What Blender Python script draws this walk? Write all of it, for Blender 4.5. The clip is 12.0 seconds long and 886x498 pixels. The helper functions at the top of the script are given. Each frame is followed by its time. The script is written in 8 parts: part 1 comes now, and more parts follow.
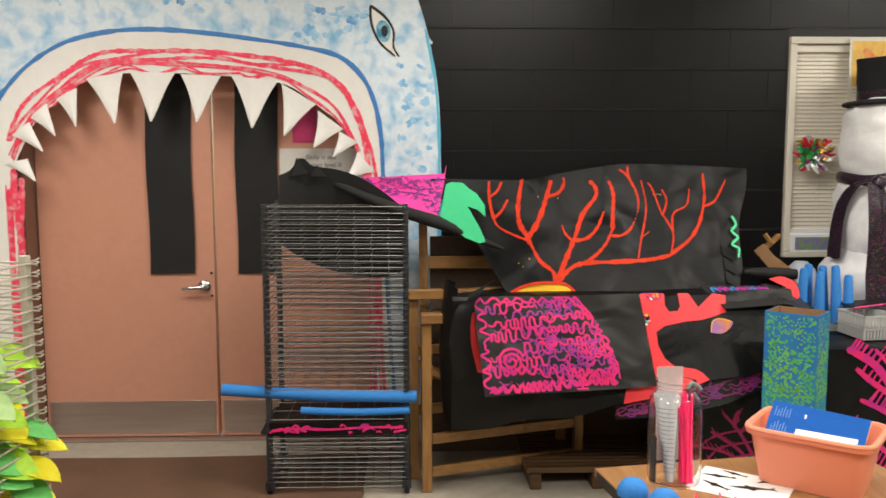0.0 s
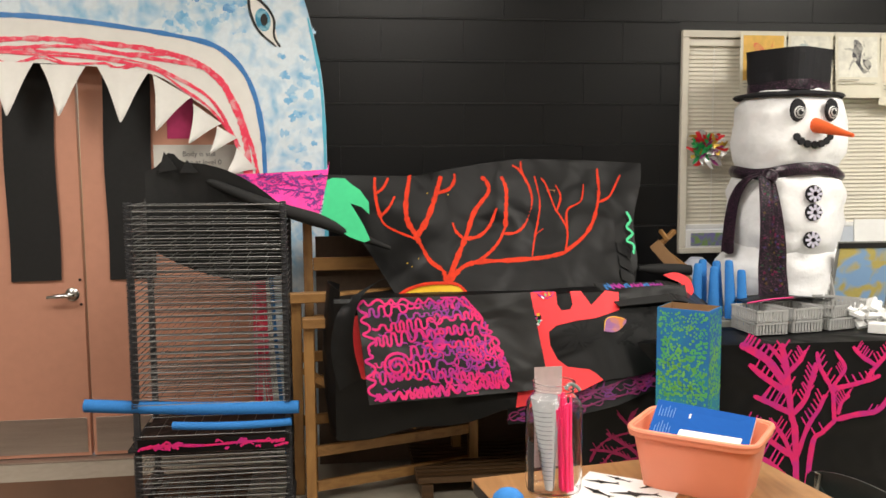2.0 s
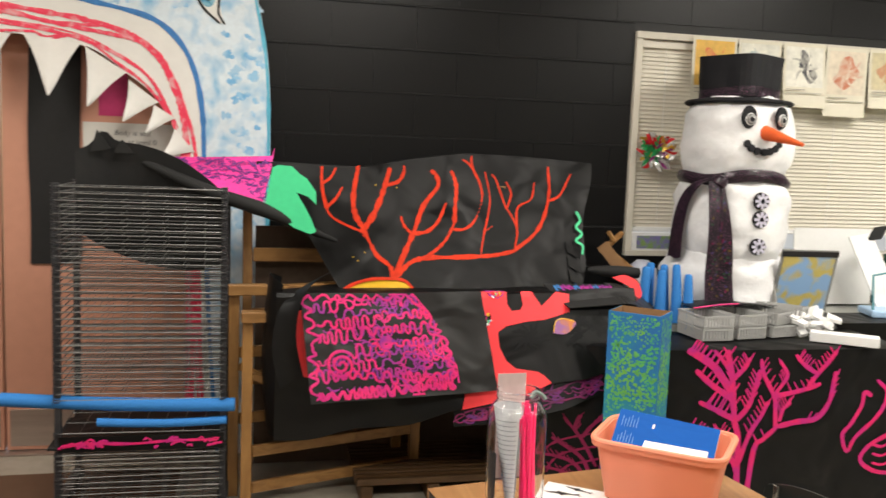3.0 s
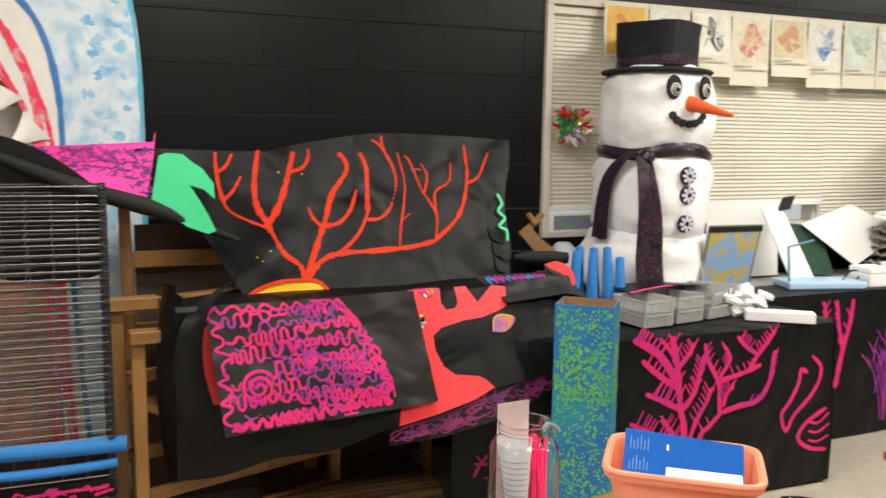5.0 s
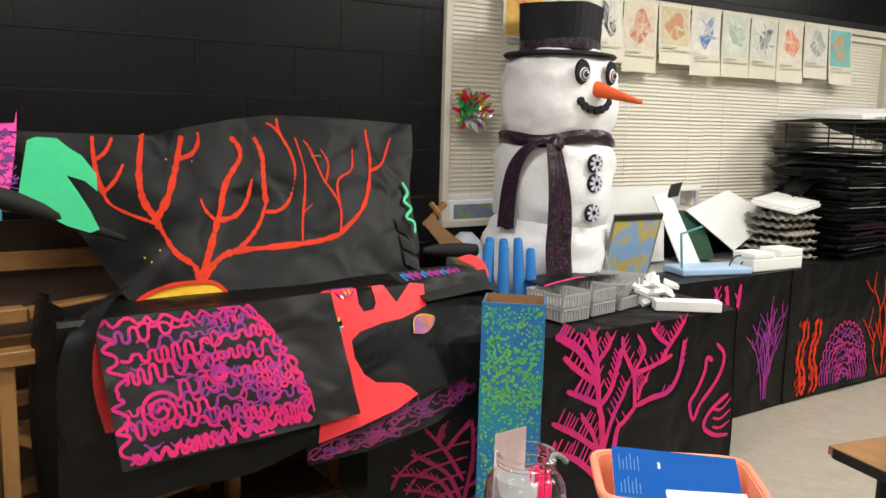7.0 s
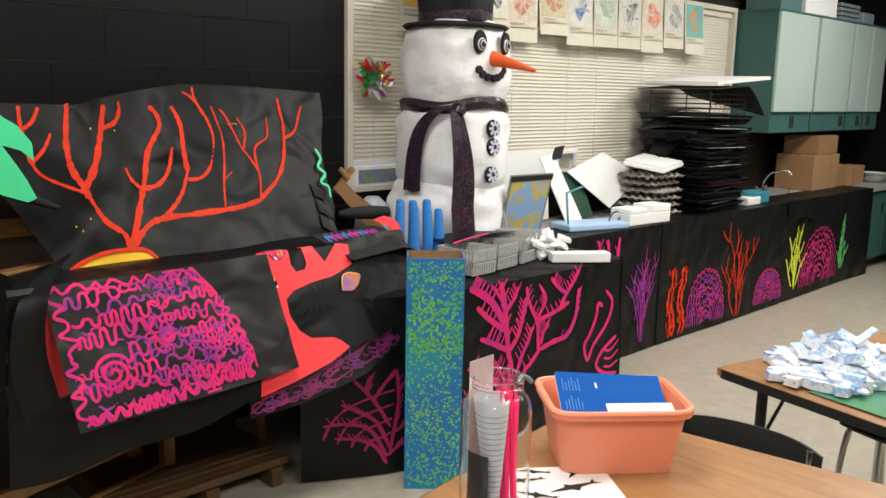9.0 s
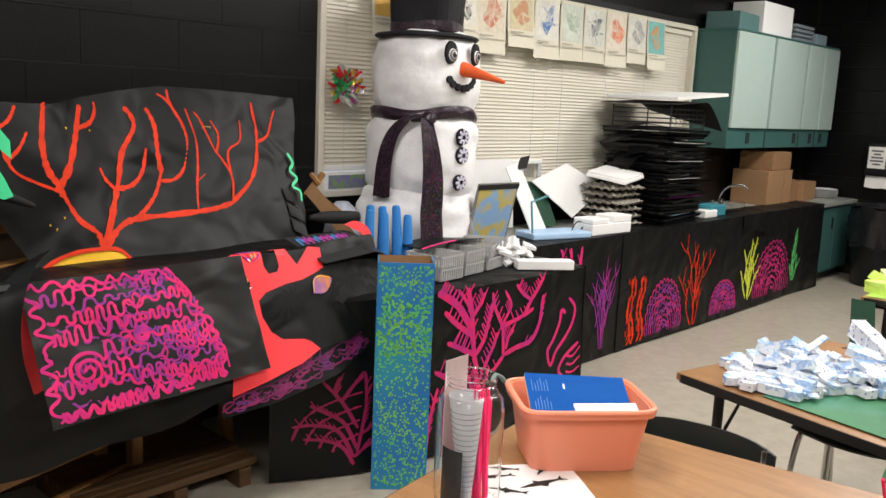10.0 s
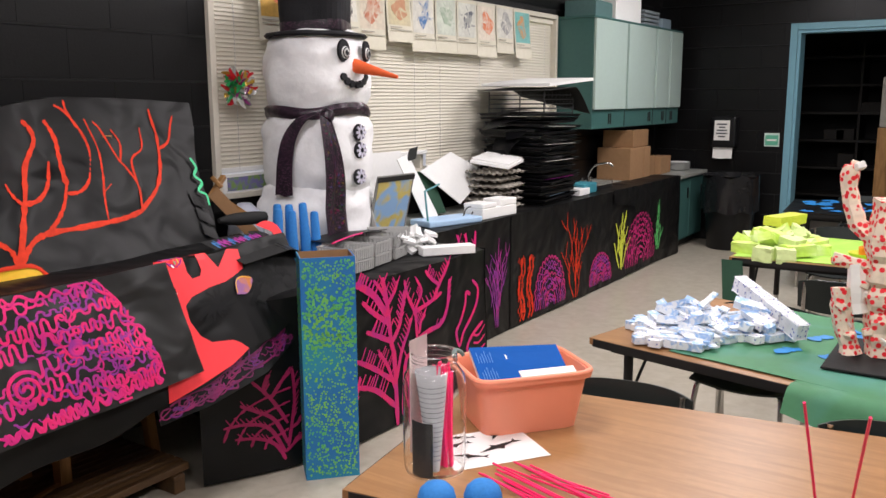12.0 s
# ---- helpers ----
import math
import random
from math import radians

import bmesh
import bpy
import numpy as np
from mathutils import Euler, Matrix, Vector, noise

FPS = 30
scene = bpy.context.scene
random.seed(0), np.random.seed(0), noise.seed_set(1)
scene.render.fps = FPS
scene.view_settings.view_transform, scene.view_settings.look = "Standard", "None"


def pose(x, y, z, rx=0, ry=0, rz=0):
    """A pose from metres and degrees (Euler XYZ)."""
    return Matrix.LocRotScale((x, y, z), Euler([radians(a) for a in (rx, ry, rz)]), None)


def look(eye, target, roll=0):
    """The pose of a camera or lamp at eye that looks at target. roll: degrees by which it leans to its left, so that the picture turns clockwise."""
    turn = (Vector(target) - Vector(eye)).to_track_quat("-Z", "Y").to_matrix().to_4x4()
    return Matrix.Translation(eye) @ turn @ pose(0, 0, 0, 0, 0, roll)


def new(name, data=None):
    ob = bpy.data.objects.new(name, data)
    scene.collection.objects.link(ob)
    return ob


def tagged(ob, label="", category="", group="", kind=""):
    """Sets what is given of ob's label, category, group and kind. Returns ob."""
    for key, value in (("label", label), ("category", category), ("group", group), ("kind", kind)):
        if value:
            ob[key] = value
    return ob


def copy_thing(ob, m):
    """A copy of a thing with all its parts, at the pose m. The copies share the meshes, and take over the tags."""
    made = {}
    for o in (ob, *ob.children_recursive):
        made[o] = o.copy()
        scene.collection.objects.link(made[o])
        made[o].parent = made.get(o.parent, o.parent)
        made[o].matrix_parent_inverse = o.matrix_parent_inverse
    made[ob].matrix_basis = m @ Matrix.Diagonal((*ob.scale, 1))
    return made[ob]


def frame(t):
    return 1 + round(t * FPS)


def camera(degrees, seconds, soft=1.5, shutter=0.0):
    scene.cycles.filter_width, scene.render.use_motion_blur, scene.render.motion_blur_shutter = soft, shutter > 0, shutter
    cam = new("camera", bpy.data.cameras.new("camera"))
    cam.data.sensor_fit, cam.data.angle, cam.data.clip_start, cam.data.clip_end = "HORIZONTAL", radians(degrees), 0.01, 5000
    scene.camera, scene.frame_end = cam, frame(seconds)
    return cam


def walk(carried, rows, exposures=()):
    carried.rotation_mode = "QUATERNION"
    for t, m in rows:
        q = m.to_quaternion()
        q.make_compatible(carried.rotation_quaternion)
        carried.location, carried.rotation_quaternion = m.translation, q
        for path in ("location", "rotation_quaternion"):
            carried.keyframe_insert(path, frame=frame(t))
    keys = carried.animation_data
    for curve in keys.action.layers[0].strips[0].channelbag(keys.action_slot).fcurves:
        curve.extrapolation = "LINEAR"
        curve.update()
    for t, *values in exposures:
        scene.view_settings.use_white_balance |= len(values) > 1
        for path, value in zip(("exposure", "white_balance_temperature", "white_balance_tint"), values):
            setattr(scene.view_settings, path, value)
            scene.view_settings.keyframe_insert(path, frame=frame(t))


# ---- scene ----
cam = camera(54.9, 12.0, shutter=0.4)
PATH = [
    (0, (0.716, 0.685, 1.477), (0.787, 2.673, 1.266), -0.1),
    (0.5, (0.742, 0.702, 1.45), (0.901, 2.683, 1.231), -0.2),
    (1, (0.766, 0.719, 1.439), (1.012, 2.689, 1.204), -0.4),
    (1.5, (0.813, 0.77, 1.449), (1.101, 2.734, 1.206), -0.3),
    (2, (0.886, 0.865, 1.422), (1.139, 2.84, 1.227), -0.4),
    (2.5, (0.889, 0.905, 1.404), (1.098, 2.882, 1.185), 1.1),
    (3, (0.805, 0.999, 1.427), (1.232, 2.941, 1.214), 2.1),
    (5, (0.631, 1.488, 1.439), (1.404, 3.314, 1.177), 0.7),
    (5.5, (0.538, 1.583, 1.451), (1.565, 3.285, 1.226), -0.9),
    (6, (0.459, 1.663, 1.463), (1.603, 3.285, 1.223), -2.6),
    (6.5, (0.475, 1.769, 1.459), (1.608, 3.404, 1.246), -1.0),
    (7, (0.492, 1.853, 1.451), (1.605, 3.487, 1.15), 1.5),
    (7.5, (0.413, 1.955, 1.46), (1.659, 3.488, 1.146), -0.1),
    (9.5, (0.15, 1.818, 1.433), (1.549, 3.202, 1.075), 2.2),
    (10, (0.109, 1.819, 1.438), (1.548, 3.166, 1.099), 2.6),
    (10.5, (0.024, 1.88, 1.444), (1.495, 3.186, 1.082), 0.3),
    (11, (-0.062, 1.926, 1.444), (1.485, 3.146, 1.1), -0.1),
    (11.5, (-0.103, 1.928, 1.441), (1.524, 3.038, 1.096), -0.5),
    (12, (-0.123, 1.897, 1.442), (1.517, 2.988, 1.093), -0.2),
]
walk(cam, [(t, look(eye, target, roll)) for t, eye, target, roll in PATH], [(0, 0.14, 6800, 10), (3, 0.14, 6800, 10), (5, 0.18, 6800, 10), (6, 0.06, 6600, 10), (7, 0.05, 6550, 10), (9.5, 0.03, 6500, 11), (12, -0.05, 6300, 18)])

# ---- world and light ----
world = bpy.data.worlds.new("world")
scene.world = world
world.use_nodes = True
sky = world.node_tree.nodes.new("ShaderNodeTexSky")
sky.sky_type = "NISHITA"
sky.sun_disc = False
sky.sun_elevation, sky.sun_rotation = radians(35), radians(20)
world.node_tree.nodes["Background"].inputs["Strength"].default_value = 0.08
world.node_tree.links.new(sky.outputs["Color"], world.node_tree.nodes["Background"].inputs["Color"])
LAMP_WATTS = 36.0
CEILING_Z = 2.85
LAMPS = [(x, y) for x in (-1.3, 1.3, 3.9, 6.5) for y in (1.2, 3.4)]
for lx, ly in LAMPS:
    data = bpy.data.lights.new("troffer_light", "AREA")
    data.shape, data.size, data.size_y = "RECTANGLE", 1.15, 0.55
    data.energy, data.color = LAMP_WATTS * (1.2 if lx > 3 else 1.0), (1.0, 0.965, 0.915)
    new("troffer_light", data).matrix_basis = pose(lx, ly, CEILING_Z - 0.07)


# ---- mesh helpers ----
def cube(bm, x0, x1, y0, y1, z0, z1, m=None, bevel=0.0, seg=2):
    made = bmesh.ops.create_cube(bm, size=1.0)["verts"]
    for v in made:
        v.co = Vector(((x0 + x1) / 2 + v.co.x * (x1 - x0), (y0 + y1) / 2 + v.co.y * (y1 - y0), (z0 + z1) / 2 + v.co.z * (z1 - z0)))
        if m is not None:
            v.co = m @ v.co
    if bevel:
        edges = list({e for v in made for e in v.link_edges})
        bmesh.ops.bevel(bm, geom=edges, offset=bevel, segments=seg, affect="EDGES", profile=0.5)
    return bm


def tube(bm, pts, r, n=8, closed=False, m=None):
    pts = [Vector(p) for p in pts]
    rings, up = [], None
    for i, p in enumerate(pts):
        a, b = pts[max(i - 1, 0)], pts[min(i + 1, len(pts) - 1)]
        if closed:
            a, b = pts[i - 1], pts[(i + 1) % len(pts)]
        d = (b - a).normalized()
        if up is None:
            up = Vector((0, 0, 1)) if abs(d.z) < 0.9 else Vector((1, 0, 0))
        s = d.cross(up).normalized()
        up = s.cross(d).normalized()
        rad = r[i] if isinstance(r, (list, tuple)) else r
        ring = [p + rad * (math.cos(2 * math.pi * k / n) * s + math.sin(2 * math.pi * k / n) * up) for k in range(n)]
        rings.append([bm.verts.new(m @ q if m is not None else q) for q in ring])
    pairs = list(zip(rings, rings[1:])) + ([(rings[-1], rings[0])] if closed else [])
    for a, b in pairs:
        for k in range(n):
            bm.faces.new((a[k], a[(k + 1) % n], b[(k + 1) % n], b[k]))
    if not closed:
        bm.faces.new(rings[0][::-1]), bm.faces.new(rings[-1])
    return bm


def lathe(bm, profile, n=28, m=None, cap=True):
    """Turns (radius, height) pairs about z."""
    rings = []
    for r, z in profile:
        ring = [Vector((r * math.cos(2 * math.pi * k / n), r * math.sin(2 * math.pi * k / n), z)) for k in range(n)]
        rings.append([bm.verts.new(m @ q if m is not None else q) for q in ring])
    for a, b in zip(rings, rings[1:]):
        for k in range(n):
            bm.faces.new((a[k], a[(k + 1) % n], b[(k + 1) % n], b[k]))
    if cap:
        bm.faces.new(rings[0][::-1]), bm.faces.new(rings[-1])
    return bm


def sheet(bm, fn, nu, nv, thick=0.0):
    grid = [[bm.verts.new(fn(i / nu, j / nv)) for j in range(nv + 1)] for i in range(nu + 1)]
    faces = [bm.faces.new((grid[i][j], grid[i + 1][j], grid[i + 1][j + 1], grid[i][j + 1])) for i in range(nu) for j in range(nv)]
    if thick:
        bmesh.ops.recalc_face_normals(bm, faces=faces)
        bmesh.ops.solidify(bm, geom=faces, thickness=thick)
    return bm


def plate(bm, outline, fn, thick):
    """A flat cut-out with an outline in its own plane, laid into the world by fn(u, v, lift)."""
    back = [bm.verts.new(fn(u, v, 0)) for u, v in outline]
    front = [bm.verts.new(fn(u, v, thick)) for u, v in outline]
    n = len(outline)
    bm.faces.new(front), bm.faces.new(back[::-1])
    for k in range(n):
        bm.faces.new((back[k], back[(k + 1) % n], front[(k + 1) % n], front[k]))
    return bm


def curve(pts, steps=5):
    """A smooth line through the points."""
    if len(pts) < 3:
        return [tuple(p) for p in pts]
    out, p = [], [np.array(q, float) for q in pts]
    p = [2 * p[0] - p[1]] + p + [2 * p[-1] - p[-2]]
    for i in range(1, len(p) - 2):
        for k in range(steps):
            t = k / steps
            out.append(tuple(0.5 * (2 * p[i] + (p[i + 1] - p[i - 1]) * t + (2 * p[i - 1] - 5 * p[i] + 4 * p[i + 1] - p[i + 2]) * t * t + (3 * p[i] - p[i - 1] - 3 * p[i + 1] + p[i + 2]) * t ** 3)))
    return out + [tuple(p[-2])]


def stroke(bm, pts, width, fn, lift=0.0025, taper=0.6, rag=0.12, steps=5):
    """A brush stroke along a line drawn on a surface fn(u, v, lift)."""
    line = curve(pts, steps)
    n, last = len(line), None
    for i, (u, v) in enumerate(line):
        a, b = line[max(i - 1, 0)], line[min(i + 1, n - 1)]
        du, dv = b[0] - a[0], b[1] - a[1]
        s = math.hypot(du, dv) or 1.0
        w = width * 0.5 * (1 - (1 - taper) * i / max(n - 1, 1)) * (1 + rag * random.uniform(-1, 1))
        if i in (0, n - 1):
            w *= 0.6
        pu, pv = -dv / s * w, du / s * w
        row = [bm.verts.new(fn(u + pu, v + pv, lift)), bm.verts.new(fn(u, v, lift * 1.1)), bm.verts.new(fn(u - pu, v - pv, lift))]
        if last:
            for k in (0, 1):
                bm.faces.new((last[k], last[k + 1], row[k + 1], row[k]))
        last = row
    return bm


def link_mesh(name, bm, material, smooth=False):
    me = bpy.data.meshes.new(name)
    bmesh.ops.recalc_face_normals(bm, faces=bm.faces)
    bm.to_mesh(me)
    bm.free()
    for m in material if isinstance(material, (list, tuple)) else (material,):
        me.materials.append(m)
    if smooth:
        me.polygons.foreach_set("use_smooth", [True] * len(me.polygons))
        me.set_sharp_from_angle(angle=radians(40))
    return new(name, me)


BASE = {}


def thing(name, label, category, base=(0, 0, 0), group="", kind=""):
    """An Empty at the base of a thing, under which its parts hang."""
    ob = new(name)
    ob.location = base
    ob.empty_display_size = 0.1
    BASE[ob.name] = Matrix.Translation(base)
    return tagged(ob, label, category, group, kind)


def part(name, bm, material, parent, label="", smooth=False):
    """One mesh under a thing or a part, drawn in world places."""
    ob = link_mesh(name, bm, material, smooth)
    ob.parent = parent
    if parent.name in BASE:
        ob.matrix_parent_inverse = BASE[parent.name].inverted()
    return tagged(ob, label)


def solid(name, bm, material, label, category, group="", kind="", smooth=False):
    """A thing of one mesh."""
    return tagged(link_mesh(name, bm, material, smooth), label, category, group, kind)


def B():
    return bmesh.new()


# ---- materials ----
def paint(name, color, rough=0.6, metal=0.0, vary=0.12, grain=40.0, stain=2.5, bump=0.1, spec=0.4, stretch=(1, 1, 1), sheen=0.0):
    """A surface of one colour with fine grain, broad stains and slight relief."""
    mat = bpy.data.materials.new(name)
    mat.use_nodes = True
    nodes, links = mat.node_tree.nodes, mat.node_tree.links
    bsdf = nodes["Principled BSDF"]
    bsdf.inputs["Roughness"].default_value = rough
    bsdf.inputs["Metallic"].default_value = metal
    bsdf.inputs["Specular IOR Level"].default_value = spec
    bsdf.inputs["Sheen Weight"].default_value = sheen
    coords = nodes.new("ShaderNodeTexCoord")
    mapping = nodes.new("ShaderNodeMapping")
    mapping.inputs["Scale"].default_value = stretch
    links.new(coords.outputs["Object"], mapping.inputs["Vector"])
    fine, broad = nodes.new("ShaderNodeTexNoise"), nodes.new("ShaderNodeTexNoise")
    fine.inputs["Scale"].default_value, fine.inputs["Detail"].default_value = grain, 4
    broad.inputs["Scale"].default_value, broad.inputs["Detail"].default_value = stain, 3
    links.new(mapping.outputs[0], fine.inputs["Vector"]), links.new(mapping.outputs[0], broad.inputs["Vector"])
    add = nodes.new("ShaderNodeMath")
    add.operation = "ADD"
    links.new(fine.outputs["Fac"], add.inputs[0]), links.new(broad.outputs["Fac"], add.inputs[1])
    span = nodes.new("ShaderNodeMapRange")
    span.inputs["From Min"].default_value, span.inputs["From Max"].default_value = 0.6, 1.4
    span.inputs["To Min"].default_value, span.inputs["To Max"].default_value = 1 - vary, 1 + vary
    links.new(add.outputs[0], span.inputs["Value"])
    mix = nodes.new("ShaderNodeVectorMath")
    mix.operation = "SCALE"
    mix.inputs[0].default_value = color
    links.new(span.outputs[0], mix.inputs["Scale"])
    links.new(mix.outputs[0], bsdf.inputs["Base Color"])
    if bump:
        relief = nodes.new("ShaderNodeBump")
        relief.inputs["Strength"].default_value, relief.inputs["Distance"].default_value = bump, 0.004
        links.new(fine.outputs["Fac"], relief.inputs["Height"])
        links.new(relief.outputs[0], bsdf.inputs["Normal"])
    return mat


def spotted(name, ground, spot, scale, size, rough=0.6, stretch=(1, 1, 1), soft=0.04, vary=0.25, rnd=1.0):
    """Daubs of one paint on a ground of another."""
    mat = paint(name, ground, rough, vary=vary, grain=30, stain=5)
    nodes, links = mat.node_tree.nodes, mat.node_tree.links
    bsdf = nodes["Principled BSDF"]
    base = bsdf.inputs["Base Color"].links[0].from_socket
    coords = next(n for n in nodes if n.type == "TEX_COORD")
    mapping, cells, ramp = nodes.new("ShaderNodeMapping"), nodes.new("ShaderNodeTexVoronoi"), nodes.new("ShaderNodeMapRange")
    mapping.inputs["Scale"].default_value = stretch
    cells.inputs["Scale"].default_value, cells.inputs["Randomness"].default_value = scale, rnd
    ramp.inputs["From Min"].default_value, ramp.inputs["From Max"].default_value = size - soft, size + soft
    ramp.inputs["To Min"].default_value, ramp.inputs["To Max"].default_value = 1.0, 0.0
    links.new(coords.outputs["Object"], mapping.inputs["Vector"]), links.new(mapping.outputs[0], cells.inputs["Vector"])
    links.new(cells.outputs["Distance"], ramp.inputs["Value"])
    mix = nodes.new("ShaderNodeMix")
    mix.data_type = "RGBA"
    mix.inputs[7].default_value = (*spot, 1)
    links.new(ramp.outputs[0], mix.inputs[0]), links.new(base, mix.inputs[6])
    links.new(mix.outputs[2], bsdf.inputs["Base Color"])
    return mat


def blotted(name, one, two, scale, low=0.45, high=0.6, rough=0.6, stretch=(1, 1, 1), detail=3.0, bump=0.1, distortion=0.6):
    """Two paints dabbed over one another in clouds."""
    mat = paint(name, one, rough, vary=0.1, bump=bump)
    nodes, links = mat.node_tree.nodes, mat.node_tree.links
    bsdf = nodes["Principled BSDF"]
    base = bsdf.inputs["Base Color"].links[0].from_socket
    coords = next(n for n in nodes if n.type == "TEX_COORD")
    mapping, cloud, ramp = nodes.new("ShaderNodeMapping"), nodes.new("ShaderNodeTexNoise"), nodes.new("ShaderNodeMapRange")
    mapping.inputs["Scale"].default_value = stretch
    cloud.inputs["Scale"].default_value, cloud.inputs["Detail"].default_value, cloud.inputs["Distortion"].default_value = scale, detail, distortion
    ramp.inputs["From Min"].default_value, ramp.inputs["From Max"].default_value = low, high
    links.new(coords.outputs["Object"], mapping.inputs["Vector"]), links.new(mapping.outputs[0], cloud.inputs["Vector"])
    links.new(cloud.outputs["Fac"], ramp.inputs["Value"])
    mix = nodes.new("ShaderNodeMix")
    mix.data_type = "RGBA"
    mix.inputs[7].default_value = (*two, 1)
    links.new(ramp.outputs[0], mix.inputs[0]), links.new(base, mix.inputs[6])
    links.new(mix.outputs[2], bsdf.inputs["Base Color"])
    return mat


def timber(name, light, dark, along=(1, 12, 12), rough=0.45):
    return blotted(name, light, dark, 3.0, 0.4, 0.7, rough, along, 5.0, 0.06, 1.2)


def glass(name, color=(1, 1, 1), rough=0.02, ior=1.45):
    mat = bpy.data.materials.new(name)
    mat.use_nodes = True
    bsdf = mat.node_tree.nodes["Principled BSDF"]
    bsdf.inputs["Base Color"].default_value = (*color, 1)
    bsdf.inputs["Transmission Weight"].default_value, bsdf.inputs["Roughness"].default_value, bsdf.inputs["IOR"].default_value = 1.0, rough, ior
    return mat


def glow(name, color, strength):
    mat = bpy.data.materials.new(name)
    mat.use_nodes = True
    bsdf = mat.node_tree.nodes["Principled BSDF"]
    bsdf.inputs["Emission Color"].default_value, bsdf.inputs["Emission Strength"].default_value = (*color, 1), strength
    return mat


def creased(mat, scale=4.0, depth=0.055, strength=0.85):
    """Adds the broad folds and sharp creases of handled paper."""
    nodes, links = mat.node_tree.nodes, mat.node_tree.links
    coords = next(n for n in nodes if n.type == "TEX_COORD")
    folds, relief = nodes.new("ShaderNodeTexNoise"), nodes.new("ShaderNodeBump")
    folds.inputs["Scale"].default_value, folds.inputs["Detail"].default_value, folds.inputs["Distortion"].default_value = scale, 1.6, 0.55
    relief.inputs["Strength"].default_value, relief.inputs["Distance"].default_value = strength, depth
    links.new(coords.outputs["Object"], folds.inputs["Vector"]), links.new(folds.outputs["Fac"], relief.inputs["Height"])
    bsdf = nodes["Principled BSDF"]
    fine = bsdf.inputs["Normal"].links[0].from_node
    links.new(relief.outputs[0], fine.inputs["Normal"])
    return mat


WALL = paint("black_wall_paint", (0.0042, 0.0042, 0.0045), 0.35, vary=0.25, grain=90, bump=0.16, spec=0.24)
# Colour of the unseen walls, pale so they bounce light onto the black paper.
PLAIN_WALL = paint("bounce_beige_paint", (0.42, 0.39, 0.34), 0.6, vary=0.08, grain=60)
MORTAR = paint("black_mortar", (0.006, 0.006, 0.006), 0.5, vary=0.2, grain=120, bump=0.4)
CEIL = paint("ceiling_tile", (0.50, 0.49, 0.47), 0.9, grain=150, bump=0.3)
FLOOR = blotted("vinyl_floor", (0.385, 0.345, 0.275), (0.455, 0.415, 0.345), 14.0, 0.35, 0.7, 0.32, detail=6.0, bump=0.02)
MAT_BROWN = paint("brown_mat", (0.135, 0.072, 0.042), 0.95, vary=0.3, grain=220, bump=0.8)
DOOR = paint("salmon_door_paint", (0.56, 0.27, 0.185), 0.42, vary=0.06, grain=25, stain=1.3, bump=0.03)
STEEL = paint("brushed_kick_plate", (0.46, 0.38, 0.33), 0.35, 0.75, vary=0.15, grain=60, stretch=(1, 1, 20), bump=0.05)
CHROME = paint("satin_chrome", (0.55, 0.54, 0.52), 0.22, 1.0, vary=0.05, bump=0.0)
FRAME_BROWN = paint("brown_frame_paint", (0.22, 0.11, 0.075), 0.45, vary=0.1)
BLACK_PAPER = creased(blotted("black_kraft_paper", (0.0034, 0.0034, 0.0036), (0.0062, 0.0062, 0.0065), 3.0, 0.4, 0.7, 0.47, bump=0.06))
BLACK_PAPER.node_tree.nodes["Principled BSDF"].inputs["Specular IOR Level"].default_value = 0.25
# Black paper made greyer to put the card's sheen into its colour.
SHEEN_PAPER = creased(blotted("black_paper_with_sheen", (0.012, 0.012, 0.012), (0.021, 0.021, 0.021), 4.0, 0.4, 0.65, 0.45, bump=0.06), 5.0)
SHEEN_PAPER.node_tree.nodes["Principled BSDF"].inputs["Specular IOR Level"].default_value = 0.4
BLACK_FELT = paint("black_card", (0.012, 0.012, 0.012), 0.8, vary=0.2, bump=0.2)
CORAL_RED = paint("red_orange_paint", (0.66, 0.042, 0.014), 0.6, vary=0.25, grain=50, stain=12, spec=0.15)
RED = paint("fluorescent_red_paint", (0.95, 0.045, 0.055), 0.5, vary=0.08)
PINK = blotted("pink_paint", (0.74, 0.018, 0.15), (0.52, 0.018, 0.22), 14.0, 0.4, 0.7, 0.5)
PINK_PURPLE = blotted("pink_and_purple_paint", (0.76, 0.022, 0.19), (0.30, 0.030, 0.27), 8.0, 0.42, 0.52, 0.5, detail=2.0)
PURPLE = blotted("purple_paint", (0.28, 0.035, 0.32), (0.42, 0.03, 0.26), 12.0, 0.4, 0.65, 0.55)
VIOLET = blotted("violet_paint", (0.25, 0.03, 0.28), (0.44, 0.025, 0.24), 14.0, 0.45, 0.65, 0.55)
BLACK_DAB = paint("black_poster_paint", (0.0035, 0.0035, 0.004), 0.55, vary=0.2, spec=0.2)
PURPLE_DIM = blotted("dull_purple_paint", (0.11, 0.015, 0.14), (0.20, 0.010, 0.11), 12.0, 0.4, 0.6, 0.6)
SCROLL = blotted("plum_paint", (0.10, 0.008, 0.06), (0.21, 0.010, 0.085), 10.0, 0.4, 0.6, 0.6)
FAN_SHADED = paint("shaded_crimson_paint", (0.34, 0.012, 0.09), 0.6, vary=0.3)
MAGENTA_DARK = paint("magenta_paint", (0.50, 0.02, 0.16), 0.55, vary=0.25)
YELLOW = blotted("yellow_paint", (0.86, 0.50, 0.025), (0.82, 0.34, 0.02), 8.0, 0.5, 0.75, 0.5)
YELLOW_GREEN = paint("yellow_green_paint", (0.60, 0.66, 0.06), 0.5, vary=0.15)
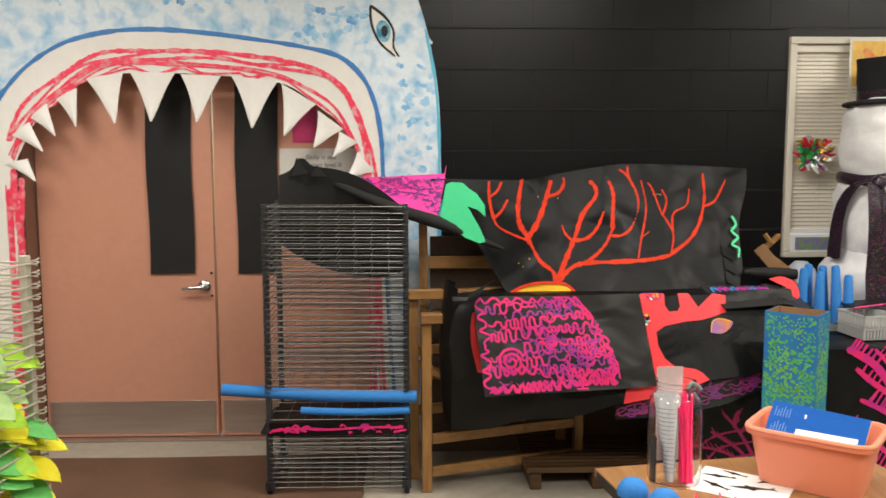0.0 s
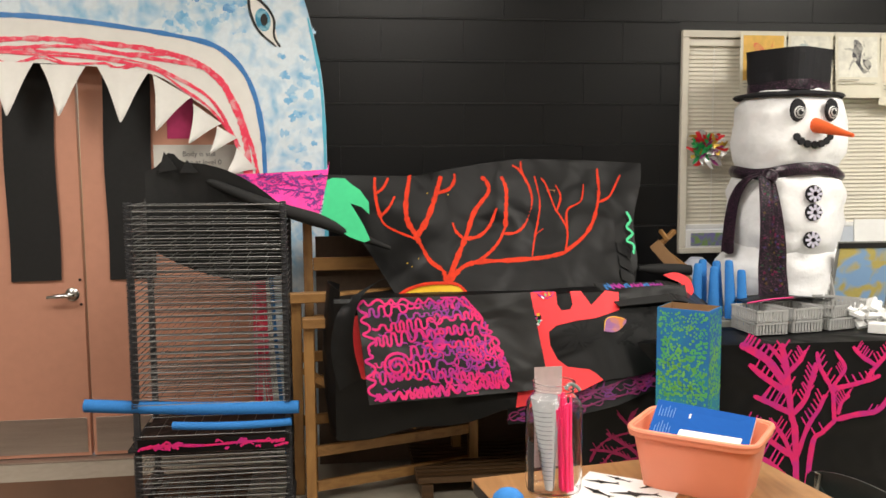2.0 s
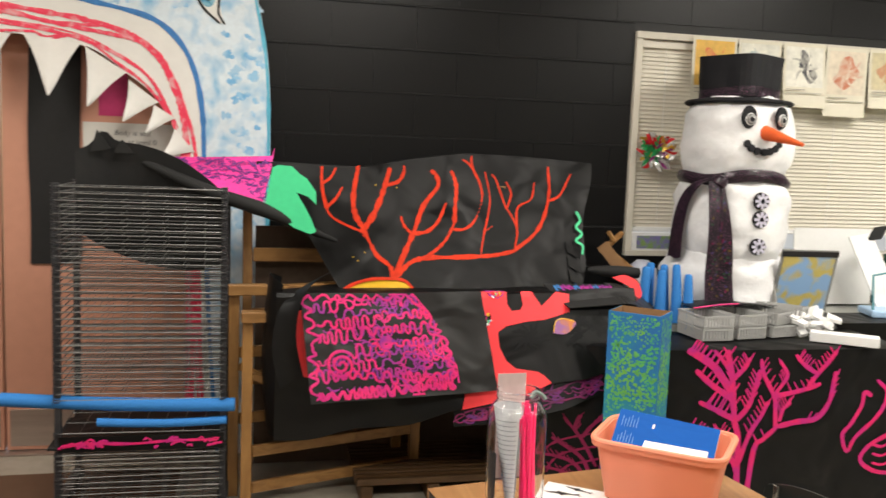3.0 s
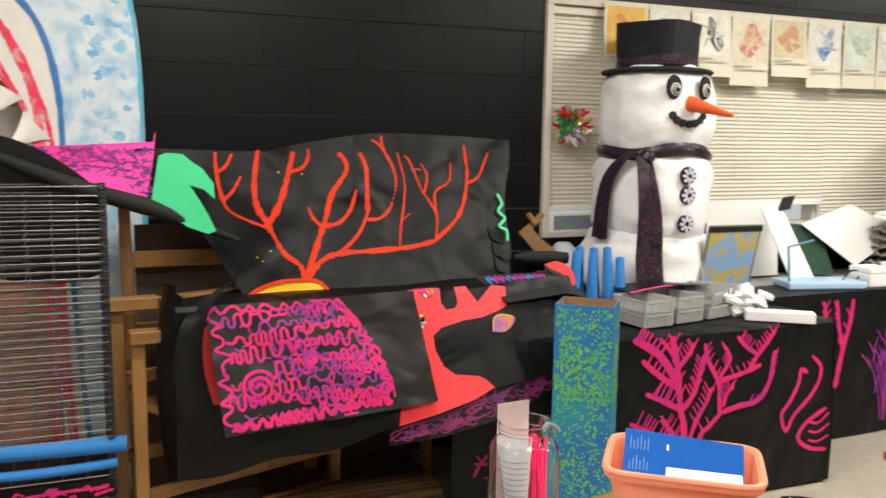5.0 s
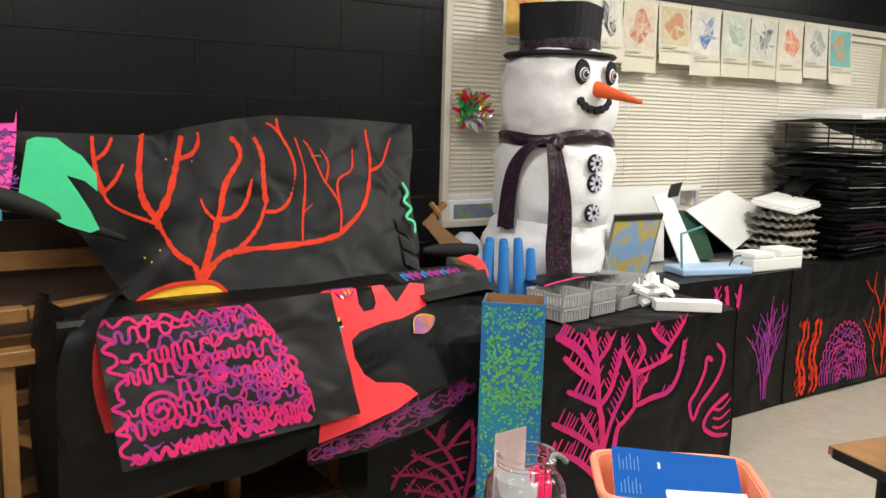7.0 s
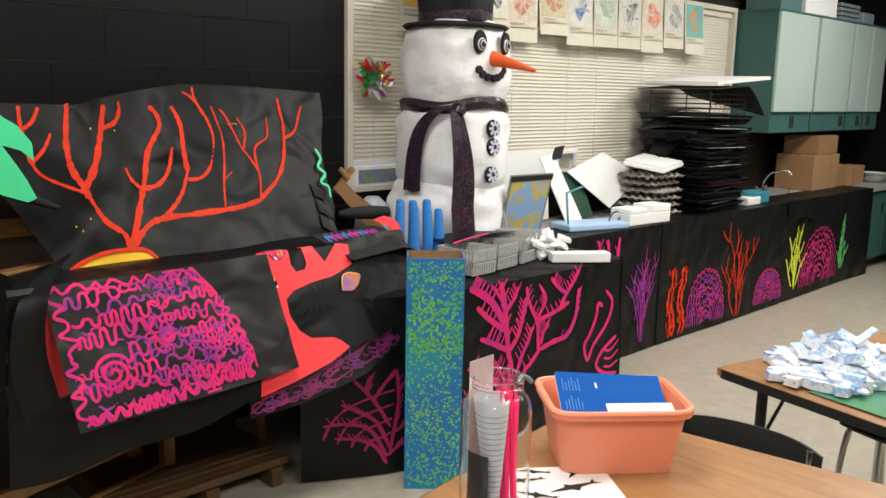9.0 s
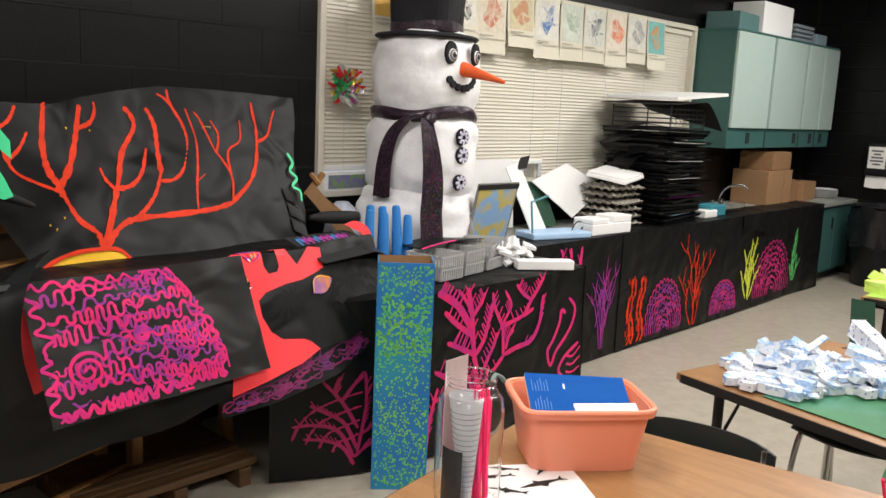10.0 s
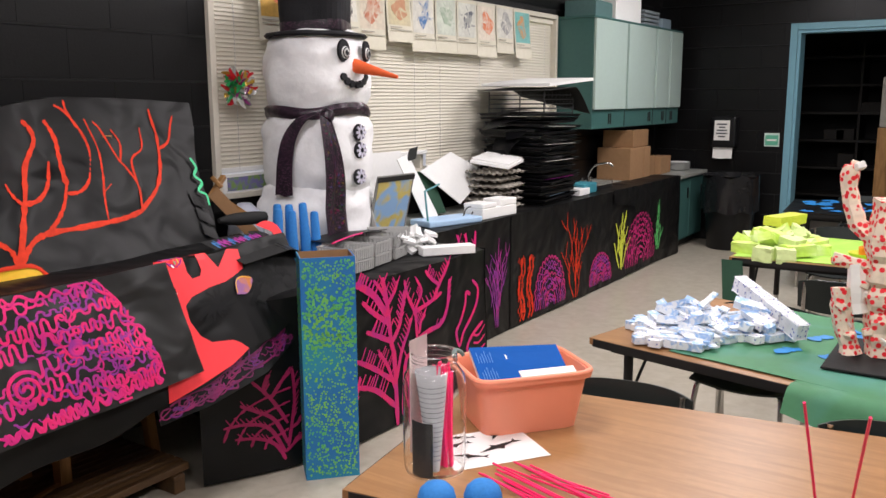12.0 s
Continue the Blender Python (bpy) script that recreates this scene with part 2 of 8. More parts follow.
GREEN = paint("mint_green_paint", (0.06, 0.66, 0.30), 0.55, vary=0.06)
LEAF_GREEN = paint("green_paint", (0.12, 0.55, 0.16), 0.5, vary=0.2)
SHARK = blotted("dabbed_blue_on_white_paper", (0.68, 0.77, 0.84), (0.20, 0.48, 0.72), 11.0, 0.46, 0.74, 0.45, detail=2.5, bump=0.08, distortion=0.35)
PAPER = paint("white_paper", (0.80, 0.78, 0.74), 0.6, vary=0.05, grain=20, bump=0.05)
TOOTH = paint("white_card", (0.83, 0.81, 0.77), 0.55, vary=0.04, bump=0.04)
GUM = blotted("red_gum_paint", (0.88, 0.05, 0.11), (0.80, 0.36, 0.38), 26.0, 0.48, 0.70, 0.5)
SHARK_BLUE = paint("blue_outline_paint", (0.045, 0.20, 0.50), 0.5, vary=0.2)
WIRE = paint("grey_wire", (0.20, 0.20, 0.195), 0.40, 0.6, vary=0.15)
WIRE_PALE = paint("cream_coated_wire", (0.52, 0.48, 0.40), 0.5, vary=0.12)
WIRE_DARK = paint("dark_spring_steel", (0.055, 0.055, 0.06), 0.45, 0.5, vary=0.2)
NOODLE = paint("blue_foam", (0.028, 0.20, 0.55), 0.8, vary=0.12, grain=120, bump=0.3)
WOOD = timber("golden_wood", (0.36, 0.185, 0.060), (0.22, 0.105, 0.032), (6, 6, 1))
WOOD_SHADED = timber("shaded_bench_wood", (0.10, 0.052, 0.021), (0.06, 0.030, 0.013), (1, 8, 8))
WOOD_X = timber("golden_wood_lengthwise", (0.34, 0.175, 0.058), (0.20, 0.095, 0.030), (1, 8, 8))
TABLE = timber("oak_laminate", (0.365, 0.19, 0.078), (0.28, 0.138, 0.054), (10, 1.2, 10), 0.35)
TABLE_EDGE = paint("black_table_edge", (0.014, 0.013, 0.013), 0.4, vary=0.1)
SNOW = creased(paint("white_batting", (0.86, 0.86, 0.87), 0.95, vary=0.05, grain=40, stain=6, bump=0.6, sheen=0.3), 9.0, 0.016, 0.3)
HAT_BLACK = paint("black_fabric", (0.010, 0.010, 0.013), 0.75, vary=0.2, bump=0.3, grain=140)
SEQUIN = creased(spotted("iridescent_black_mesh", (0.011, 0.009, 0.013), (0.24, 0.10, 0.18), 170.0, 0.26, 0.28, soft=0.14), 12.0, 0.012, 0.6)
SEQUIN_DABS = [paint("dull_" + n + "_glitter", c, 0.35, 0.3, vary=0.5, grain=150, bump=0.4) for n, c in (("magenta", (0.15, 0.016, 0.06)), ("gold", (0.13, 0.085, 0.03)), ("violet", (0.06, 0.045, 0.13)), ("green", (0.03, 0.08, 0.045)))]
NOSE = paint("orange_felt", (0.86, 0.13, 0.03), 0.6, vary=0.1, grain=60)
BUTTON_W = paint("white_flake_paint", (0.60, 0.58, 0.70), 0.5)
BLIND = paint("cream_blind_slat", (0.74, 0.70, 0.60), 0.45, vary=0.04)
WIN_FRAME = paint("cream_window_frame", (0.66, 0.62, 0.53), 0.5, vary=0.06)
GLASS = glass("window_glass")
JAR = glass("clear_plastic", (0.97, 0.98, 0.98), 0.03, 1.3)
BIN = paint("peach_plastic", (0.84, 0.30, 0.18), 0.38, vary=0.03, grain=15)
BOOK_BLUE = paint("blue_book_cover", (0.004, 0.085, 0.36), 0.62, vary=0.06, spec=0.12)
PALE_BLUE = paint("pale_blue_plastic", (0.40, 0.58, 0.80), 0.4, vary=0.05)
WHITE_BOARD = paint("white_foam_board", (0.88, 0.88, 0.87), 0.5, vary=0.03)
BASKET = paint("grey_white_plastic", (0.43, 0.43, 0.42), 0.4, vary=0.05)
GREY_CARD = paint("grey_egg_carton", (0.34, 0.31, 0.27), 0.9, vary=0.2, bump=0.4)
CARDBOARD = paint("brown_cardboard", (0.29, 0.16, 0.075), 0.85, vary=0.12, grain=30, bump=0.1)
CAB_GREEN = paint("dark_green_cabinet", (0.045, 0.125, 0.115), 0.45, vary=0.08)
CAB_DOOR = paint("pale_grey_green_door", (0.42, 0.53, 0.49), 0.35, vary=0.04)
DOOR_FRAME_BLUE = paint("teal_blue_frame_paint", (0.16, 0.34, 0.42), 0.4, vary=0.06)
COUNTER = paint("grey_laminate", (0.33, 0.34, 0.31), 0.3, vary=0.08)
BAG = paint("black_bin_bag", (0.012, 0.012, 0.013), 0.22, vary=0.2, grain=20, bump=0.6)
BLACK_PLASTIC = paint("black_plastic", (0.007, 0.007, 0.008), 0.35, vary=0.15, spec=0.3)
CHAIR_PLASTIC = paint("dark_chair_plastic", (0.012, 0.018, 0.017), 0.38, vary=0.15, grain=200, bump=0.15)
RED_DOTS = spotted("red_dots_on_white", (0.80, 0.66, 0.52), (0.82, 0.02, 0.03), 50.0, 0.42, 0.6, soft=0.05)
BLUE_PRINT = blotted("white_paper_with_blue_marks", (0.76, 0.80, 0.85), (0.34, 0.52, 0.80), 34.0, 0.50, 0.60, 0.6, detail=4.0)
BLUE_DOTS = spotted("white_paper_with_blue_dots", (0.78, 0.79, 0.82), (0.12, 0.16, 0.45), 70.0, 0.26, 0.6)
LIME = blotted("lime_paper", (0.58, 0.78, 0.13), (0.70, 0.80, 0.40), 8.0, 0.4, 0.7, 0.6)
LIME_SHEET = blotted("grass_green_paper", (0.34, 0.62, 0.07), (0.44, 0.68, 0.12), 5.0, 0.4, 0.7, 0.6)
LIME_PALE = paint("pale_lime_paper", (0.66, 0.78, 0.34), 0.6)
GREEN_PAPER = blotted("green_paper", (0.06, 0.22, 0.10), (0.075, 0.26, 0.20), 3.0, 0.5, 0.8, 0.6)
GREEN_DARK = paint("dark_green_paper", (0.02, 0.07, 0.04), 0.7)
BLUE_SPLASH = paint("blue_poster_paint", (0.03, 0.24, 0.60), 0.5)
STRAW = paint("pink_plastic_straw", (0.88, 0.025, 0.14), 0.35, vary=0.04)
SILVER = paint("silver_foil", (0.80, 0.80, 0.80), 0.2, 0.55, vary=0.05)
FOILS = [paint("red_foil", (0.80, 0.03, 0.04), 0.25, 0.45), paint("green_foil", (0.05, 0.50, 0.16), 0.25, 0.45), SILVER, paint("purple_foil", (0.42, 0.06, 0.30), 0.25, 0.45), paint("gold_foil", (0.70, 0.45, 0.08), 0.25, 0.45)]
INK = paint("black_ink", (0.015, 0.015, 0.015), 0.6)
FAINT_INK = paint("brown_grey_ink", (0.34, 0.31, 0.26), 0.6)
GREY_INK = paint("grey_ink", (0.12, 0.12, 0.12), 0.6)


# ---- the room ----
WALL_Y, EAST_X, WEST_X, SOUTH_Y = 5.03, 8.6, -4.2, -2.4
WIN = (2.63, 6.23, 0.965, 2.087)
DOORWAY = (-1.27, 0.65, 0.0, 2.13)
EAST_DOOR = (2.74, 3.68, 0.0, 2.06)


def block_wall():
    # North wall, with holes for the double door and the window; each block stands 4 mm proud of the joints.
    wall = thing("wall_north", "black painted concrete block wall with a window and double doors", "wall", (2, WALL_Y, 0), kind="structure")
    bm = B()
    x0, x1, _, zd = DOORWAY
    wx0, wx1, wz0, wz1 = WIN
    y0, y1 = WALL_Y + 0.004, WALL_Y + 0.2
    for a, b, c, d in ((WEST_X, x0, 0, CEILING_Z), (x0, x1, zd, CEILING_Z), (x1, wx0, 0, CEILING_Z), (wx0, wx1, 0, wz0), (wx0, wx1, wz1, CEILING_Z), (wx1, EAST_X + 0.2, 0, CEILING_Z)):
        cube(bm, a, b, y0, y1, c, d)
    part("masonry", bm, MORTAR, wall)
    east = thing("wall_east", "black painted concrete block wall with a doorway", "wall", (EAST_X, 2, 0), kind="structure")
    bm = B()
    ey0, ey1, _, ez = EAST_DOOR
    for a, b, c, d in ((SOUTH_Y, ey0, 0, CEILING_Z), (ey0, ey1, ez, CEILING_Z), (ey1, WALL_Y + 0.004, 0, CEILING_Z)):
        cube(bm, EAST_X + 0.004, EAST_X + 0.2, a, b, c, d)
    part("masonry", bm, MORTAR, east)
    for n, (a, b, c, d) in (("wall_west", (WEST_X - 0.2, WEST_X, SOUTH_Y - 0.2, WALL_Y + 0.004)), ("wall_south", (WEST_X, EAST_X + 0.2, SOUTH_Y - 0.2, SOUTH_Y))):
        solid(n, cube(B(), a, b, c, d, 0, CEILING_Z), PLAIN_WALL, "unseen plain wall, beige to bounce light", "wall", kind="structure")
    solid("floor", cube(B(), WEST_X - 0.2, EAST_X + 4.0, SOUTH_Y - 0.2, WALL_Y + 0.2, -0.1, 0), FLOOR, "beige speckled vinyl tile floor", "floor", kind="structure")
    solid("ceiling", cube(B(), WEST_X - 0.2, EAST_X + 0.2, SOUTH_Y - 0.2, WALL_Y + 0.2, CEILING_Z, CEILING_Z + 0.1), CEIL, "white acoustic tile ceiling", "ceiling", kind="structure")
    return wall, east


wall_north, wall_east = block_wall()


def troffer(lx, ly):
    lamp = thing("ceiling_light", "recessed white fluorescent ceiling light", "lamp", (lx, ly, CEILING_Z), "ceiling lights")
    bm = B()
    for a, b, c, d in ((-0.6, 0.6, -0.3, -0.275), (-0.6, 0.6, 0.275, 0.3), (-0.6, -0.575, -0.275, 0.275), (0.575, 0.6, -0.275, 0.275)):
        cube(bm, lx + a, lx + b, ly + c, ly + d, CEILING_Z - 0.05, CEILING_Z - 0.002)
    part("housing", bm, WHITE_BOARD, lamp)
    part("diffuser", cube(B(), lx - 0.573, lx + 0.573, ly - 0.273, ly + 0.273, CEILING_Z - 0.03, CEILING_Z - 0.022), glow("lit_diffuser", (1, 0.96, 0.88), 2.0), lamp)


for lx, ly in LAMPS:
    troffer(lx, ly)


# ---- double door ----
def double_door():
    frame_ob = thing("door_frame", "brown painted steel frame of a double door", "door frame", (-0.3, 5.1, 0), kind="structure")
    x0, x1, _, zd = DOORWAY
    for n, (a, b, c, d) in (("jamb", (x0 + 0.001, x0 + 0.05, 0, zd)), ("jamb", (x1 - 0.05, x1 - 0.001, 0, zd)), ("head", (x0 + 0.05, x1 - 0.05, zd - 0.05, zd - 0.001))):
        part(n, cube(B(), a, b, 5.02, 5.225, c, d, bevel=0.004), FRAME_BROWN, frame_ob)
    part("threshold", cube(B(), x0 + 0.05, x1 - 0.05, 5.08, 5.225, 0.001, 0.008), STEEL, frame_ob)
    for i, (a, b) in enumerate(((-1.212, -0.318), (-0.306, 0.592))):
        door = thing("door_%d" % (i + 1), "closed salmon door with black-papered window and steel kick plate", "door", (a, 5.14, 0), kind="structure")
        part("leaf", cube(B(), a, b, 5.14, 5.185, 0.012, 2.075, bevel=0.003), DOOR, door)
        part("kick_plate", cube(B(), a + 0.015, b - 0.015, 5.1365, 5.14, 0.03, 0.205, bevel=0.001), STEEL, door, "scuffed steel kick plate")
        c = (-0.645, -0.415) if i == 0 else (-0.192, 0.026)

        def skin(u, v, c=c):
            return Vector((c[0] + (c[1] - c[0]) * u + 0.004 * math.sin(9 * v), 5.131 - 0.004 * math.sin(3 * v + u), 0.882 + 1.1 * v + 0.004 * u))
        part("window_cover", sheet(B(), skin, 3, 12, 0.002), BLACK_FELT, door, "black paper taped over the door window")
        if i == 0:
            bm = B()
            lathe(bm, [(0.033, 0), (0.033, 0.006), (0.024, 0.014), (0.013, 0.016), (0.013, 0.055), (0.004, 0.06)], 20, pose(-0.372, 5.14, 0.815, 90))
            rose = part("handle_rose", bm, CHROME, door, "satin chrome rose", True)
            bm = B()
            tube(bm, curve([(-0.372, 5.09, 0.815), (-0.40, 5.088, 0.815), (-0.44, 5.088, 0.812), (-0.477, 5.094, 0.808)], 4), [0.011] * 9 + [0.008] * 4, 10)
            part("lever", bm, CHROME, rose, "chrome lever", True)
            for z in (0.885, 0.765):
                part("screw", lathe(B(), [(0.007, 0), (0.006, 0.004)], 10, pose(-0.335, 5.14, z, 90)), BLACK_PLASTIC, door)
    # Notice and pink card on the second leaf.
    sign = thing("classroom_notice", "white paper notice with lines of text taped to the door", "sign", (0.2, 5.14, 1.2), kind="")
    part("paper", cube(B(), 0.032, 0.46, 5.1365, 5.139, 1.02, 1.53), paint("shaded_notice_paper", (0.62, 0.60, 0.55), 0.6, vary=0.06), sign)
    for text, z, size in (("Body is still", 1.485, 0.034), ("Voice at level 0", 1.445, 0.034), ("Eyes on the speaker", 1.405, 0.034)):
        part("writing", words(text, size, pose(0.245, 5.1355, z, 90)), GREY_INK, sign)
    for z, w in ((1.35, 0.26), (1.31, 0.2), (1.25, 0.24)):
        part("line_of_writing", cube(B(), 0.245 - w / 2, 0.245 + w / 2, 5.1345, 5.1362, z - 0.008, z + 0.008), GREY_INK, sign)
    solid("pink_card", cube(B(), 0.10, 0.225, 5.136, 5.139, 1.56, 1.80), paint("magenta_card", (0.48, 0.03, 0.13), 0.6), "magenta paper card taped to the door", "paper")


def words(text, size, m):
    """The letters of a text as a flat mesh, centred, at the pose m."""
    font = bpy.data.curves.new("letters", "FONT")
    font.body, font.size, font.align_x, font.align_y, font.extrude = text, size, "CENTER", "CENTER", 0.0006
    ob = bpy.data.objects.new("letters", font)
    scene.collection.objects.link(ob)
    me = bpy.data.meshes.new_from_object(ob.evaluated_get(bpy.context.evaluated_depsgraph_get()))
    bm = B()
    bm.from_mesh(me)
    bmesh.ops.transform(bm, matrix=m, verts=bm.verts)
    bpy.data.objects.remove(ob), bpy.data.curves.remove(font), bpy.data.meshes.remove(me)
    return bm


double_door()
solid("door_mat", sheet(B(), lambda u, v: Vector((-1.35 + 1.84 * u, 2.9 + 1.92 * v, 0.006 + 0.002 * math.sin(9 * u + 7 * v))), 24, 16, 0.005), MAT_BROWN, "dark brown ribbed entrance mat on the floor", "mat")


# ---- window with blinds ----
def window():
    x0, x1, z0, z1 = WIN
    win = thing("window_1", "wide cream framed window with closed blinds", "window", ((x0 + x1) / 2, WALL_Y, z0), kind="structure")
    part("sill", cube(B(), x0, x1, WALL_Y - 0.03, WALL_Y + 0.15, z0 + 0.001, z0 + 0.03, bevel=0.004), WIN_FRAME, win)
    part("frame_head", cube(B(), x0 + 0.001, x1 - 0.001, WALL_Y - 0.02, WALL_Y + 0.15, z1 - 0.035, z1 - 0.001, bevel=0.003), WIN_FRAME, win)
    for a in (x0 + 0.001, x1 - 0.036, (x0 + x1) / 2 - 0.017):
        part("frame_side", cube(B(), a, a + 0.035, WALL_Y + (0.06 if 3 < a < 5 else -0.02), WALL_Y + 0.15, z0 + 0.03, z1 - 0.036, bevel=0.003), WIN_FRAME, win)
    pane = part("pane", cube(B(), x0 + 0.036, x1 - 0.036, WALL_Y + 0.11, WALL_Y + 0.114, z0 + 0.03, z1 - 0.036), GLASS, win)
    pane.visible_shadow = False
    for n, (a, b) in enumerate(((x0 + 0.038, x0 + 1.7992), (x0 + 1.8008, x1 - 0.038))):
        blind = thing("window_blind", "cream horizontal slat blind, lowered and closed", "blind", (a, WALL_Y, z1), "window blinds")
        part("head_rail", cube(B(), a, b, WALL_Y + 0.005, WALL_Y + 0.045, z1 - 0.075, z1 - 0.037, bevel=0.003), BLIND, blind)
        zb = 1.10 if n == 0 else 1.0
        part("bottom_rail", cube(B(), a, b, WALL_Y + 0.012, WALL_Y + 0.04, zb - 0.012, zb + 0.012, bevel=0.004), WHITE_BOARD, blind)
        bm = B()
        sheet(bm, lambda u, v: Vector(((b - a) * u, 0.0035 * math.sin(math.pi * v), (v - 0.5) * 0.0255)), 1, 4, 0.0006)
        bmesh.ops.transform(bm, matrix=pose(0, 0, 0, -13), verts=bm.verts)
        first, z = None, zb + 0.022
        while z < z1 - 0.08:
            if first is None:
                first = part("slat", bm, BLIND, blind)
                first.matrix_parent_inverse = BASE[blind.name].inverted()
                slat = first
            else:
                slat = new("slat", first.data)
                slat.parent = blind
                slat.matrix_parent_inverse = BASE[blind.name].inverted()
            slat.matrix_basis = pose(a + 0.001 * random.uniform(-1, 1), WALL_Y + 0.026, z + random.uniform(-0.0012, 0.0012), random.uniform(-3, 3))
            z += 0.0205
        for k in range(4):
            x = a + (b - a) * (0.08 + 0.28 * k)
            part("cord", tube(B(), [(x, WALL_Y + 0.009, z1 - 0.05), (x, WALL_Y + 0.009, zb)], 0.0012, 6), WHITE_BOARD, blind)
    solid("outdoor_backdrop", cube(B(), x0 - 0.3, x1 + 0.3, WALL_Y + 0.6, WALL_Y + 0.62, z0 - 0.4, z1 + 0.4), glow("daylight_haze", (0.9, 0.95, 1.0), 0.5), "pale daylight seen behind the blinds", "backdrop", kind="structure")


window()


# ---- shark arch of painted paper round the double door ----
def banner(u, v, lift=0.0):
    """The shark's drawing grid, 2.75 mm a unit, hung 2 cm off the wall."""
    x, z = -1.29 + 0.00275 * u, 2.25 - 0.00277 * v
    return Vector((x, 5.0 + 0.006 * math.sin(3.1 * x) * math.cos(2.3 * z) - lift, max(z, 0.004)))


def shark_arch():
    shark = thing("shark_banner", "painted paper shark mouth arch, blue and white, hung round the door", "banner", (-0.3, 5.0, 0))
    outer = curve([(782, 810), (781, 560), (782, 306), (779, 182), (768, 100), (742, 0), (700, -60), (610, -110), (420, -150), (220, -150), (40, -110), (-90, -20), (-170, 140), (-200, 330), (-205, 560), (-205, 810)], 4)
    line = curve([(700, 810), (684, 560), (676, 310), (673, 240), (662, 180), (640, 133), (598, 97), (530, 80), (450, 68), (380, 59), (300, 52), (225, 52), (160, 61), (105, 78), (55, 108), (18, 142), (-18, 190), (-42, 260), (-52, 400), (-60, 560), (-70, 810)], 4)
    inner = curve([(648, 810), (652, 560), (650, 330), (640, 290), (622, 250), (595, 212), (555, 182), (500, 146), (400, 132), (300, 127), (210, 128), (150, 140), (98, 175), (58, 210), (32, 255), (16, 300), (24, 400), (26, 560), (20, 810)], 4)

    def strip(a, b, n=90):
        # A band between two lines of the drawing.
        pick = lambda l, t: tuple(np.array(l[int(t * (len(l) - 1))]) * (1 - (t * (len(l) - 1)) % 1) + np.array(l[min(int(t * (len(l) - 1)) + 1, len(l) - 1)]) * ((t * (len(l) - 1)) % 1))
        bm = B()
        sheet(bm, lambda s, t: banner(*(np.array(pick(a, s)) * (1 - t) + np.array(pick(b, s)) * t)), n, 5, 0.002)
        return bm
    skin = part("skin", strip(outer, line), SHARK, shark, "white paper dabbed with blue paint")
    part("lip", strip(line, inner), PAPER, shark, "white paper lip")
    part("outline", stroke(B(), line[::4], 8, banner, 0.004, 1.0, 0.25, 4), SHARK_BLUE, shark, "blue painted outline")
    edge = [p for p in outer if p[0] > 740]
    part("edge_line", stroke(B(), [(u - 3, v) for u, v in edge[::3]], 6, banner, 0.004, 1.0, 0.3, 3), paint("turquoise_paint", (0.10, 0.45, 0.62), 0.5), shark)
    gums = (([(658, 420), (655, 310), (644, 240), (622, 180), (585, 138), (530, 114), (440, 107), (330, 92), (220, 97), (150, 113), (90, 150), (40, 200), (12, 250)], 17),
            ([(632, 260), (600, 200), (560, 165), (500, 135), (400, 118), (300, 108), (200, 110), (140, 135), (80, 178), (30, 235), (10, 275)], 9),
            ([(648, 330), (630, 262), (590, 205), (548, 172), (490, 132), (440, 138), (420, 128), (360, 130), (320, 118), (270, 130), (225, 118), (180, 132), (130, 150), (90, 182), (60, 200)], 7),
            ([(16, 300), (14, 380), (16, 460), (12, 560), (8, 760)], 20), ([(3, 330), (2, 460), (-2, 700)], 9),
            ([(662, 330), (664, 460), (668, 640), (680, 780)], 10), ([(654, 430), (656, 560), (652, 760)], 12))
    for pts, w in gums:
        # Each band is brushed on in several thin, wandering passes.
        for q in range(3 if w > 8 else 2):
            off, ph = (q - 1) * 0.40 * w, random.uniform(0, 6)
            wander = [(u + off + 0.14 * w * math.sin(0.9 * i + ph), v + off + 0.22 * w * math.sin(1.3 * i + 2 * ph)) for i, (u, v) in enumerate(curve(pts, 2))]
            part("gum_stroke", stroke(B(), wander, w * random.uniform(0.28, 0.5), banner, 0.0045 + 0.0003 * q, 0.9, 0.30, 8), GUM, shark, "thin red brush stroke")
    dab_paints = [blotted("pale_blue_dabs", (0.30, 0.56, 0.78), (0.60, 0.72, 0.82), 16.0, 0.42, 0.62, 0.5), blotted("sky_blue_dabs", (0.17, 0.44, 0.72), (0.38, 0.60, 0.78), 16.0, 0.4, 0.6, 0.5), blotted("deep_blue_dabs", (0.08, 0.26, 0.58), (0.20, 0.44, 0.70), 18.0, 0.4, 0.6, 0.5)]
    for k in range(120):
        # Soft sponge dabs, closer together along the crown and down the cheek.
        u, v = random.choice(((random.uniform(60, 650), random.uniform(-70, 20)), (random.uniform(700, 768), random.uniform(60, 430)), (random.uniform(520, 690), random.uniform(20, 75))))
        a, r = random.uniform(-0.5, 0.9), random.uniform(5, 11)
        if abs(u - 680) < 34 and v < 105:
            continue
        pts = [(u - r * math.cos(a), v - r * math.sin(a)), (u, v + random.uniform(-4, 4)), (u + r * math.cos(a), v + r * math.sin(a))]
        part("blue_dab", stroke(B(), pts, random.uniform(7, 14), banner, 0.0026 + 0.000006 * k, 0.7, 0.5, 4), dab_paints[0 if k % 5 < 3 else (1 if k % 5 == 3 or v > 40 else 2)], shark, "sponged blue paint dab")
